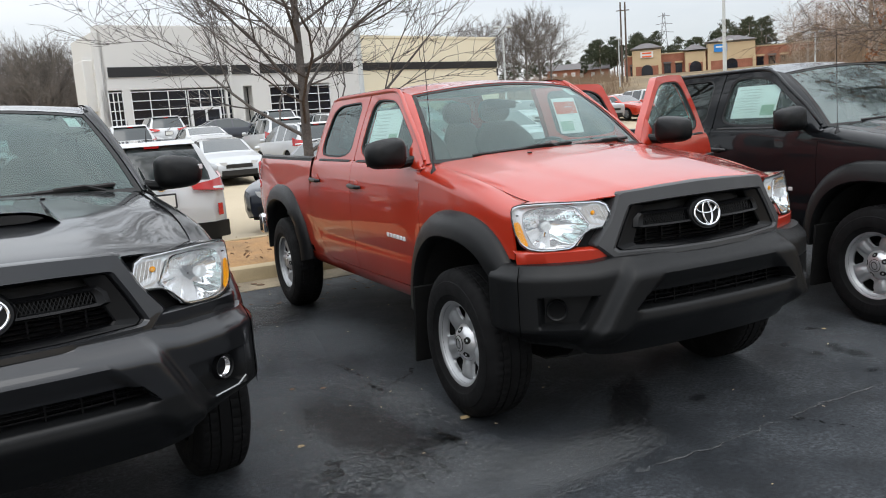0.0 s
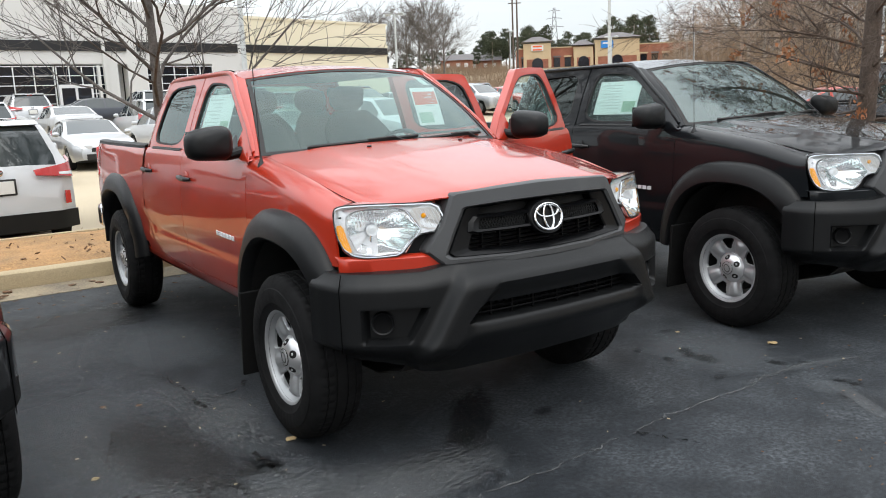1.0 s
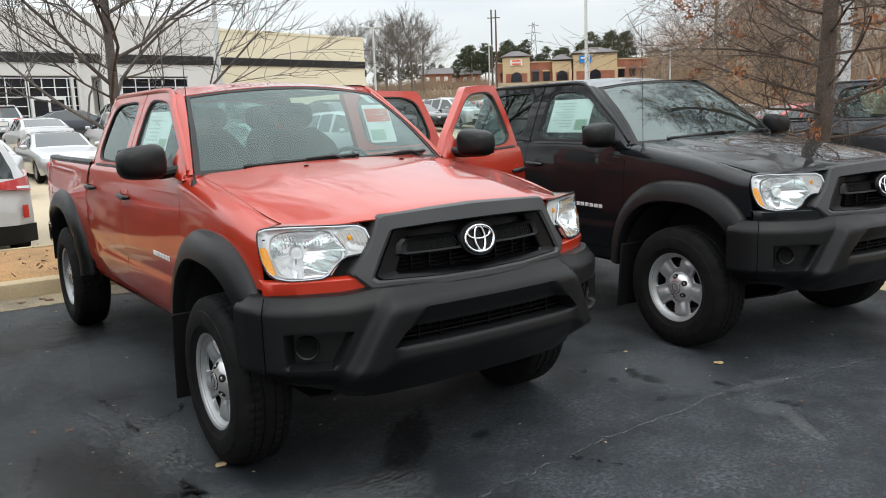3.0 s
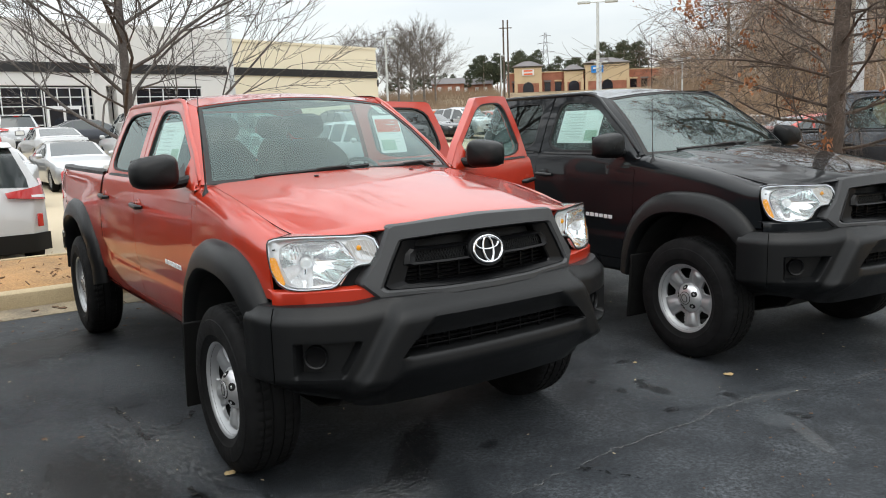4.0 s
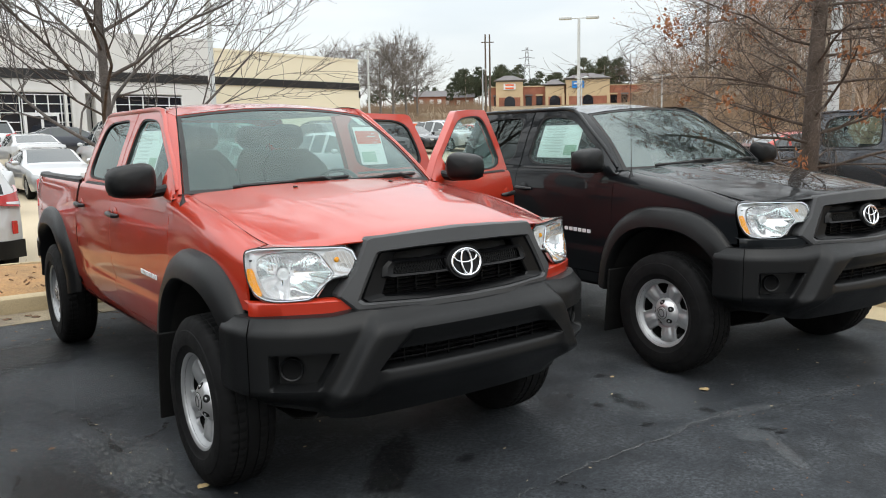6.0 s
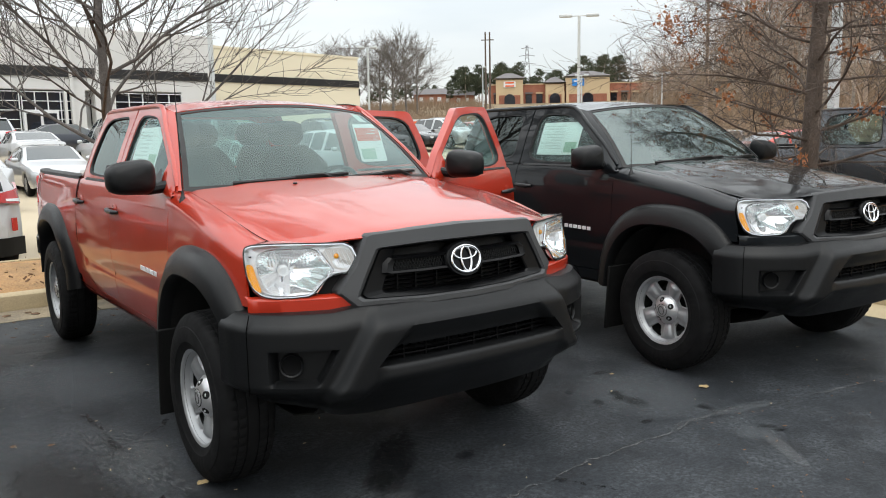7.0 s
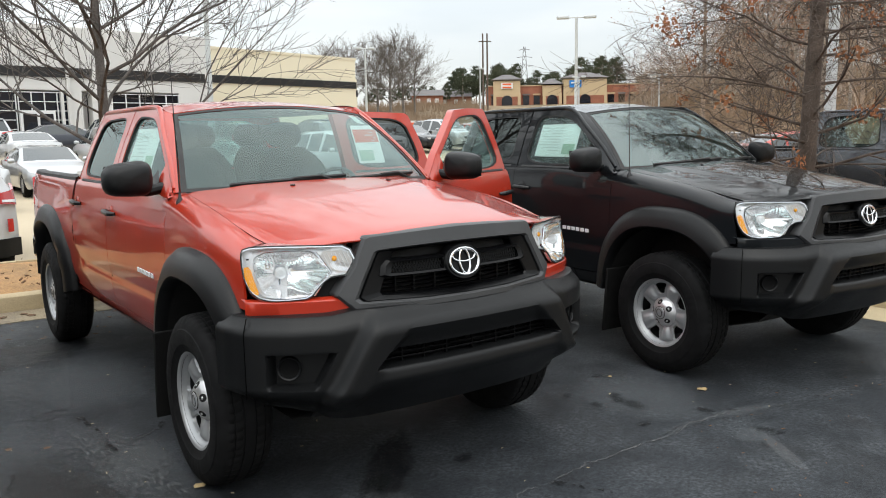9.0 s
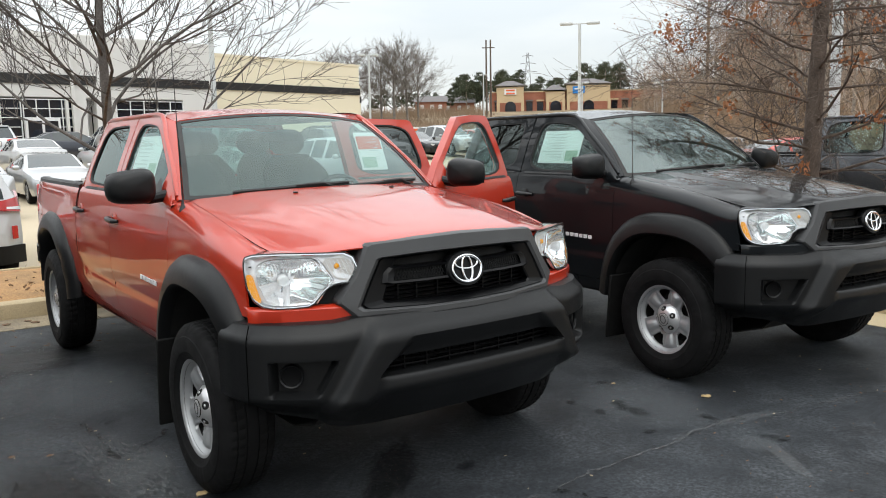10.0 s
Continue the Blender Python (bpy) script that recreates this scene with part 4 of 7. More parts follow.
        part("hood_channel", Shape().grid([[(sgn * (hood_edge(y) + o), y, hood_z(hood_edge(y), y) - d) for y in np.linspace(-0.584, 0.47, 26)] for o, d in ((-0.035, 0.012), (0.004, 0.0085), (0.030, 0.011))]), paint, t)
        for ys in (0.522, 1.599):
            part("door_seam", Shape().tube([(sgn * (side_x(ys, z) - 0.005), ys, z) for z in np.linspace(0.56, 1.27, 16)], 0.0030, 6), SEAM, t)
        # doors
        for front in (True, False):
            key = ("L" if sgn > 0 else "R") + ("F" if front else "R")
            ang = dict(opened).get(key, 0)
            door(t, sgn, front, paint, ang, key in stickers, tinted and not front)
        # rocker panel
        part("rocker_panel", Shape().grid([[(sgn * (side_x(y, z) + o), y, z) for y in np.linspace(0.45, 2.75, 12)] for z, o in ((0.455, -0.10), (0.455, -0.02), (0.50, 0.0), (0.540, 0.0), (0.545, -0.02))]), paint, t)
        # pillar between windscreen and door
        rows = []
        for i in range(17):
            v = i / 16
            ws = windscreen(sgn, v)
            yd = 0.525 + (1.115 - 0.525) * v
            zd = lerp(yd, (0.525, 0.70, 1.12), (1.272, 1.425, 1.724))
            d = (sgn * glass_x(yd, zd), yd, zd)
            mid = tuple((a + b) / 2 for a, b in zip(ws, d))
            mid = (mid[0] + sgn * 0.008, mid[1] - 0.008, mid[2] + 0.006)
            rows.append([(ws[0] + sgn * 0.004, ws[1] + 0.02, ws[2] - 0.012), (ws[0] + sgn * 0.006, ws[1] - 0.004, ws[2] + 0.004), mid, d, (d[0] - sgn * 0.03, d[1] + 0.02, d[2])])
        part("windscreen_pillar", Shape().grid(rows), paint, t, sharp=60)
        foot = []
        for y in np.linspace(0.44, 0.575, 7):
            hi, xe = fender_top(y), hood_edge(y) + 0.004
            xo, ze = side_x(y, hi - 0.045) + 0.0015, hood_z(xe, y) + 0.001 + 0.12 * max(0.0, y - 0.50)
            foot.append([(sgn * (xe + (xo - xe) * math.cos(q)), y, hi - 0.045 + (ze - hi + 0.045) * math.sin(q)) for q in np.linspace(0, math.pi / 2, 9)])
        part("pillar_foot", Shape().grid(foot), paint, t, sharp=60)
        # rear cab corner
        rows = []
        for z in np.linspace(1.10, 1.735, 12):
            ya = lerp(z, (1.10, 1.275, 1.50, 1.73), (2.424, 2.418, 2.388, 2.338))
            gx = glass_x(ya, z) if z > 1.275 else side_x(ya, z)
            yb = lerp(z, (1.10, 1.28, 1.735), (2.476, 2.476, 2.445))
            rows.append([(sgn * gx, ya, z), (sgn * (gx - 0.002), ya + (yb - ya) * 0.6, z), (sgn * (gx - 0.02), yb - 0.01, z), (sgn * (gx - 0.06), yb, z), (sgn * 0.55, yb + 0.004, z)])
        part("cab_corner", Shape().grid(rows), paint, t, sharp=60)
        low = Shape().grid(side_panel(2.424, 2.478, lambda y: 0.80, lambda y: 1.10, sgn, 2, 8))
        part("cab_lower_corner", low, paint, t)
        part("rear_sill", Shape().grid(side_panel(2.12, 2.60, lambda y: 0.50, lambda y: 0.541 + 0.30 * smooth(y, 2.15, 2.50), sgn, 16, 4)), paint, t)
        # bed side
        def bb(y):
            a = arch_z(y, WHEELBASE, 0.54, 0.575)
            return max(a or 0.0, 0.60)
        rows = []
        for i in range(49):
            y = 2.482 + (4.30 - 2.482) * i / 48
            lo, hi = bb(y), 1.262
            row = [(sgn * (side_x(y, lo + (hi - lo) * j / 12) + 0.018 * math.exp(-((y - WHEELBASE) / 0.55) ** 2) * smooth(lo + (hi - lo) * j / 12, 0.7, 0.95) * (1 - smooth(lo + (hi - lo) * j / 12, 1.0, 1.2))), y, lo + (hi - lo) * j / 12) for j in range(13)]
            row += [(sgn * (side_x(y, hi) - 0.012), y, hi + 0.016), (sgn * (side_x(y, hi) - 0.075), y, hi + 0.018), (sgn * (side_x(y, hi) - 0.08), y, hi - 0.02), (sgn * (side_x(y, hi) - 0.08), y, 0.80)]
            rows.append(row)
        part("bed_side", Shape().grid(rows), paint, t)
        part("bed_rail_cap", Shape().grid([[(sgn * (side_x(y, 1.262) - o), y, 1.278 + h) for y in np.linspace(2.49, 4.29, 12)] for o, h in ((0.006, -0.008), (0.010, 0.014), (0.03, 0.022), (0.08, 0.022), (0.095, 0.012), (0.096, -0.03))]), PLASTIC, t, "black bed rail cap")
        part("tail_lamp", Shape().box((sgn * 0.745, 4.285, 1.06), (0.13, 0.06, 0.36)), RED_LENS, t, "red tail lamp", bevel=0.02)
    if step:
        for sgn in (-1, 1):
            part("side_moulding", Shape().grid([[(sgn * (side_x(y, z) + o), y, z) for y in np.linspace(0.60, 2.30, 14)] for z, o in ((0.665, 0.0), (0.672, 0.010), (0.712, 0.012), (0.720, 0.0))]), STEEL, t, "bright side moulding")
            b = part("side_step", Shape().tube([(sgn * 0.72, 0.62, 0.46), (sgn * 0.90, 0.72, 0.40), (sgn * 0.92, 0.95, 0.38), (sgn * 0.92, 1.3, 0.38), (sgn * 0.92, 1.45, 0.36), (sgn * 0.92, 1.75, 0.36), (sgn * 0.92, 1.9, 0.38), (sgn * 0.92, 2.25, 0.38), (sgn * 0.90, 2.42, 0.40), (sgn * 0.72, 2.5, 0.46)], 0.038, 10), PLASTIC_GLOSS, t, "black tubular side step")
            for ys in (0.80, 1.6, 2.3):
                part("bracket", Shape().tube([(sgn * 0.70, ys, 0.46), (sgn * 0.90, ys, 0.39)], 0.02, 8), PLASTIC_GLOSS, b)
    # hood
    rows = []
    for i in range(33):
        v = i / 32
        row = []
        for j in range(49):
            u = -1 + j / 24
            yf = -0.790 + 0.202 * abs(u) ** 2.6
            yr = 0.300 + 0.175 * abs(u) ** 2
            y = yf + (yr - yf) * v
            x = u * hood_edge(y)
            z = hood_z(x, y) - 0.007 * (1 - min(1.0, v / 0.06)) ** 2 - 0.006 * smooth(abs(u), 0.96, 1.0)
            row.append((x, y, z))
        rows.append(row)
    part("hood", Shape().grid(rows), paint, t, "broad hood with a raised centre", thick=0.006, out=(0, 0, 0.3))
    if scoop:
        rows = []
        for i in range(13):
            v = i / 12
            rows.append([])
            for j in range(25):
                u = -1 + j / 12
                y = -0.30 + 0.55 * v
                h = 0.050 * (1 - v) ** 0.8 * (1 - abs(u) ** 6)
                rows[-1].append((0.30 * u * (1 - 0.12 * v), y, hood_z(0.30 * u, y) + h + 0.001))
        sc = part("hood_scoop", Shape().grid(rows), paint, t, "raised hood scoop")
        part("scoop_opening", Shape().grid([[(0.245 * u, -0.302, hood_z(0.245 * u, -0.3) + 0.023 + (0.017 * (2 * k - 1)) * (1 - abs(u) ** 6)) for u in np.linspace(-1, 1, 21)] for k in (0, 1)]), DARK, sc)
    # cowl, windscreen, wipers
    part("cowl", Shape().grid([[(0.745 * u, 0.30 + 0.185 * u * u + d, 1.288 - 0.014 * u * u + h) for u in np.linspace(-1, 1, 25)] for d, h in ((-0.015, -0.03), (0.0, 0.0), (0.05, 0.006), (0.10, -0.02))]), PLASTIC_GLOSS, t)
    ws = part("windscreen", Shape().grid([[windscreen(u, v) for u in np.linspace(-1, 1, 25)] for v in np.linspace(0, 1, 13)]), GLASS_CLEAR if paint in (PAINT_BLACK, PAINT_GREY_MID) else GLASS, t, "large sloping windscreen")
    ws.visible_shadow = False
    edge = Shape()
    for us, vs_ in (((-1, -0.965), None), ((0.965, 1), None)):
        edge.grid([[Vector(windscreen(u, v)) + Vector((0, -0.002, 0.002)) for u in us] for v in np.linspace(0, 1, 13)])
    for v0, v1 in ((0.0, 0.035), (0.965, 1.0)):
        edge.grid([[Vector(windscreen(u, v)) + Vector((0, -0.002, 0.002)) for u in np.linspace(-1, 1, 25)] for v in (v0, v1)])
    part("windscreen_seal", edge, SEAL, ws)
    part("inspection_label", Shape().grid([[Vector(windscreen(u, v)) + Vector((0, 0.004, -0.004)) for u in (0.80, 0.90)] for v in (0.80, 0.94)]), PAPER, ws)
    for x0, x1 in ((-0.52, 0.10), (0.06, 0.62)):
        pts = []
        for k in range(9):
            u = (x0 + (x1 - x0) * k / 8) / 0.735
            p = Vector(windscreen(u, 0.030 + 0.040 * (k / 8)))
            pts.append(p + Vector((0, -0.008, 0.010)))
        w = part("wiper", Shape().tube(pts, 0.011, 6), SEAL, t, "black wiper blade")
        part("wiper_arm", Shape().tube([Vector((x1 - 0.03, 0.33 + 0.19 * (x1 / 0.74) ** 2, 1.288)), pts[6] + Vector((0, -0.006, 0.008)), pts[4] + Vector((0, -0.004, 0.008))], [0.013, 0.010, 0.007], 6), SEAL, w)
    for x in (-0.28, 0.28):
        part("washer_nozzle", Shape().box((x, 0.20, hood_z(x, 0.20) + 0.004), (0.020, 0.020, 0.009)), PLASTIC_GLOSS, t, bevel=0.003)
    # roof and rear wall of the cab
    rows = []
    for i in range(25):
        v = i / 24
        row = []
        for j in range(33):
            u = -1 + j / 16
            yf = windscreen(u, 1.0)[1] + 0.004
            y = yf + (2.415 + 0.02 * (1 - u * u) - yf) * v
            xe = lerp(v, (0, 0.14, 1.0), (0.590, 0.628, 0.622))
            zf = windscreen(u, 1.0)[2] + 0.006
            zr = 1.735 + 0.042 * (1 - abs(u) ** 2.4) + 0.012 * math.sin(math.pi * min(1, v * 1.1))
            z = zf + (zr - zf) * smooth(v, 0.0, 0.30 - 0.20 * abs(u) ** 6)
            z -= 0.02 * smooth(v, 0.93, 1.0)
            row.append((u * xe, y, z))
        rows.append(row)
    part("roof", Shape().grid(rows), paint, t, "", thick=0.02, out=(0, 1.6, 0.3))
    for sgn in (-1, 1):
        # rounded cant rail from the foot of the windscreen pillar over the doors to the rear corner
        rail = []
        for yd in np.linspace(0.545, 1.06, 10):
            zd = lerp(yd, (0.525, 0.70, 1.12), (1.272, 1.425, 1.724))
            rail.append((sgn * (glass_x(yd, zd) - 0.006), yd - 0.006, zd + 0.006))
        rail += [(sgn * 0.627, 1.13, 1.727), (sgn * 0.622, 1.20, 1.738)]
        rail += [(sgn * 0.620, y, 1.742) for y in np.linspace(1.30, 2.20, 9)]
        rail += [(sgn * 0.618, 2.29, 1.738), (sgn * 0.616, 2.365, 1.724), (sgn * 0.618, 2.415, 1.692)]
        part("cant_rail", Shape().tube(rail, [0.012] + [0.016] * (len(rail) - 2) + [0.010], 12), paint, t, sharp=80)
        part("drip_seam", Shape().tube([(p[0] * 0.972, p[1] + 0.003, p[2] + 0.0155) for p in rail[10:-3]], 0.0035, 6), SEAM, t)
    f = lambda a, b, d: (a, lerp(b, (1.10, 1.28, 1.735), (2.480, 2.480, 2.449)) - d, b)
    o = rounded([(-0.60, 1.735), (0.0, 1.755), (0.60, 1.735), (0.70, 1.5), (0.76, 1.24), (0.0, 1.20), (-0.76, 1.24), (-0.70, 1.5)], 1)
    i_ = rounded([(-0.50, 1.68), (0.0, 1.69), (0.50, 1.68), (0.58, 1.5), (0.62, 1.33), (0.0, 1.31), (-0.62, 1.33), (-0.58, 1.5)], 1)
    bw = part("cab_back", ring_on(o, i_, f, 0.04), paint, t)
    rw = part("rear_window", fill(i_, f, 0.01), GLASS, bw)
    rw.visible_shadow = False
    # bed: floor, front wall, tailgate
    part("bed_front_wall", Shape().box((0, 2.50, 1.02), (1.50, 0.03, 0.52)), paint, t)
    part("bed_floor", Shape().box((0, 3.40, 0.78), (1.52, 1.80, 0.04)), PLASTIC_GLOSS, t)
    part("tailgate", Shape().box((0, 4.285, 1.00), (1.44, 0.06, 0.46)), paint, t, bevel=0.015)
    part("rear_bumper", Shape().box((0, 4.36, 0.62), (1.66, 0.18, 0.20)), CHROME, t, "chrome rear bumper", bevel=0.03)
    # nose
    grille(t, frame_mat, GRILLE_BLACK)
    bumper(bumper_mat, t, "painted front bumper" if fog else "textured black plastic front bumper")
    net = Shape()
    for k in range(25):
        x = -0.47 + 0.94 * k / 24
        net.box((x, -0.822 + 0.05 * (x / 0.5) ** 2, 0.686), (0.005, 0.012, 0.05))
    for z in (0.672, 0.686, 0.700):
        net.tube([(x, -0.827 + 0.05 * (x / 0.5) ** 2, z) for x in np.linspace(-0.47, 0.47, 15)], 0.004, 6)
    part("lower_grille", net, GRILLE_BLACK, t, "black lower intake grille")
    for sgn in (-1, 1):
        c = Vector((sgn * 0.748, -0.690, 0.664))
        q = Matrix.Translation(c) @ Matrix.Rotation(sgn * radians(32), 4, "Z")
        ring = Shape().lathe(((0.045, 0.04), (0.048, -0.006), (0.045, -0.012), (0.040, -0.008), (0.038, 0.0)), "y", n=32).moved(q)
        fo = part("fog_lamp", ring, PLASTIC, t, "round fog lamp" if fog else "round blanked fog lamp recess")
        part("fog_lamp_face", Shape().lathe(((0.0, 0.004 if not fog else 0.03), (0.025, 0.005 if not fog else 0.02), (0.039, 0.002)), "y", n=32).moved(q), MIRROR_BOWL if fog else GRILLE_BLACK, fo)
        if fog:
            part("fog_trim", Shape().tube([(sgn * 0.69, -0.778, 0.584), (sgn * 0.79, -0.722, 0.592), (sgn * 0.830, -0.688, 0.612)], 0.0035, 6), STEEL, fo, "chrome strip")
    # antenna on the front fender
    ax, ay, az = -0.782, 0.385, 1.235
    an = part("antenna", Shape().tube([(ax, ay, az), (ax - 0.002, ay + 0.02, az + 0.82)], [0.0028, 0.0016], 6), SEAL, t, "thin whip antenna")
    part("antenna_base", Shape().lathe(((0.020, 0.0), (0.018, 0.018), (0.008, 0.035), (0.005, 0.06), (0.0, 0.06)), "z", (ax, ay, az - 0.006), 16), PLASTIC_GLOSS, an)
    # underside and cabin
    part("underbody", Shape().box((0, 1.95, 0.50), (1.34, 4.6, 0.16)), DARK, t)
    part("axle", Shape().tube([(-0.72, WHEELBASE, WHEEL_R), (-0.15, WHEELBASE, WHEEL_R), (0.15, WHEELBASE, WHEEL_R), (0.72, WHEELBASE, WHEEL_R)], [0.045, 0.05, 0.13, 0.045], 12), DARK, t)
    part("front_axle", Shape().tube([(-0.72, 0, WHEEL_R), (0.72, 0, WHEEL_R)], 0.05, 10), DARK, t)
    part("skid_plate", Shape().grid([[(x, y, z) for x in (-0.57, 0.57)] for y, z in ((-0.62, 0.48), (-0.50, 0.37), (-0.3, 0.31), (0.2, 0.31))]), DARK, t, thick=0.006)
    part("engine_bay", Shape().box((0, -0.10, 0.82), (1.05, 1.15, 0.40)), DARK, t)
    part("firewall", Shape().box((0, 0.50, 0.95), (1.45, 0.05, 0.62)), DARK, t)
    part("cabin_floor", Shape().box((0, 1.45, 0.62), (1.52, 1.92, 0.05)), DASH, t)
    part("cabin_rear_panel", Shape().box((0, 2.40, 0.98), (1.50, 0.04, 0.66)), DASH, t)
    dash = Shape().grid([[(x, y, z) for x in np.linspace(-0.70, 0.70, 9)] for y, z in ((0.42, 1.262), (0.60, 1.262), (0.80, 1.245), (0.90, 1.20), (0.92, 1.10), (0.86, 0.85))])
    part("dashboard", dash, DASH, t, "grey dashboard", thick=0.02)
    part("steering_wheel", Shape().tube([(0.37 + 0.185 * math.cos(a), 1.02 - 0.07 * math.sin(a), 1.17 + 0.175 * math.sin(a)) for a in np.linspace(0, 2 * math.pi, 33)], 0.014, 8, False), PLASTIC_GLOSS, t)
    part("inside_mirror", Shape().box((0.0, 0.97, 1.60), (0.24, 0.03, 0.06)), PLASTIC_GLOSS, t, bevel=0.015)
    for x in (-0.36, 0.36):
        seat(t, x, 1.34)
    for x in (-0.40, 0.0, 0.40):
        seat(t, x, 2.02, 0.40)
    part("headliner", Shape().grid([[(x, y, 1.715) for x in (-0.58, 0, 0.58)] for y in (1.10, 1.6, 2.38)]), CLOTH, t, thick=0.01)
    # the cab stands a little lower above the belt line than drawn
    for o in t.children_recursive:
        if not o.name.startswith("antenna"):
            for v in o.data.vertices:
                if v.co.z > 1.30:
                    v.co.z = 1.30 + (v.co.z - 1.30) * 0.958
    return t


def windscreen(u, v):
    """Place on the windscreen: u from -1 to 1 across, v from 0 (cowl) to 1 (roof)."""
    a = (0.738 * u, 0.31 + 0.195 * u * u, 1.290 - 0.012 * u * u)
    b = (0.585 * u, 0.945 + 0.085 * u * u, 1.738 - 0.046 * u * u)
    s = 0.022 * math.sin(math.pi * v)
    return (a[0] + (b[0] - a[0]) * v, a[1] + (b[1] - a[1]) * v - s * 0.6, a[2] + (b[2] - a[2]) * v + s)


# ---- ground, lots, kerbs ----
def asphalt_material():
    m = bpy.data.materials.new("sealed_asphalt")
    m.use_nodes = True
    n, l = m.node_tree.nodes, m.node_tree.links
    b = n["Principled BSDF"]
    co = n.new("ShaderNodeTexCoord")
    def tex(scale, detail, rough=0.55, warp=0.0):
        t = n.new("ShaderNodeTexNoise")
        t.inputs["Scale"].default_value, t.inputs["Detail"].default_value, t.inputs["Roughness"].default_value, t.inputs["Distortion"].default_value = scale, detail, rough, warp
        l.new(co.outputs["Object"], t.inputs["Vector"])
        return t.outputs["Fac"]
    def ramp(src, a, b_, lo, hi):
        r = n.new("ShaderNodeMapRange")
        for k, v in (("From Min", a), ("From Max", b_), ("To Min", lo), ("To Max", hi)):
            r.inputs[k].default_value = v
        l.new(src, r.inputs["Value"])
        return r.outputs[0]
    def mix(kind, fac, a, b_):
        x = n.new("ShaderNodeMixRGB")
        x.blend_type = kind
        for i, v in enumerate((fac, a, b_)):
            if hasattr(v, "is_linked"):
                l.new(v, x.inputs[i])
            else:
                x.inputs[i].default_value = v
        return x.outputs[0]
    patches, worn, grain, fine = tex(0.55, 7, 0.6, 0.15), tex(1.7, 9, 0.72, 0.1), tex(55, 3), tex(240, 2)
    col = mix("MIX", ramp(patches, 0.36, 0.64, 0, 1), (0.0085, 0.0103, 0.0126, 1), (0.0235, 0.0275, 0.0325, 1))
    speck = ramp(grain, 0.50, 0.72, 0, 1)
    wear = n.new("ShaderNodeMath")
    wear.operation = "MULTIPLY"
    l.new(ramp(worn, 0.43, 0.62, 0, 0.9), wear.inputs[0])
    l.new(ramp(tex(45, 7, 0.85), 0.44, 0.58, 0.0, 1), wear.inputs[1])
    col = mix("MIX", wear.outputs[0], col, (0.083, 0.092, 0.101, 1))
    col = mix("MIX", ramp(tex(2.6, 7, 0.68, 0.15), 0.56, 0.70, 0, 0.6), col, (0.012, 0.012, 0.013, 1))
    col = mix("MIX", ramp(tex(150, 2, 0.5), 0.66, 0.74, 0, 0.55), col, (0.10, 0.105, 0.11, 1))
    g = n.new("ShaderNodeCombineXYZ")
    sp = ramp(tex(48, 8, 0.9), 0.36, 0.64, 0.18, 1.9)
    for i in range(3):
        l.new(sp, g.inputs[i])
    col = mix("MULTIPLY", 1.0, col, g.outputs[0])
    l.new(col, b.inputs["Base Color"])
    l.new(ramp(patches, 0.35, 0.65, 0.50, 0.78), b.inputs["Roughness"])
    b.inputs["Specular IOR Level"].default_value = 0.29
    bp = n.new("ShaderNodeBump")
    bp.inputs["Strength"].default_value, bp.inputs["Distance"].default_value = 0.35, 0.008
    l.new(fine, bp.inputs["Height"])
    bp2 = n.new("ShaderNodeBump")
    bp2.inputs["Strength"].default_value, bp2.inputs["Distance"].default_value = 0.14, 0.02
    l.new(grain, bp2.inputs["Height"])
    l.new(bp.outputs[0], bp2.inputs["Normal"])
    l.new(bp2.outputs[0], b.inputs["Normal"])
    return m


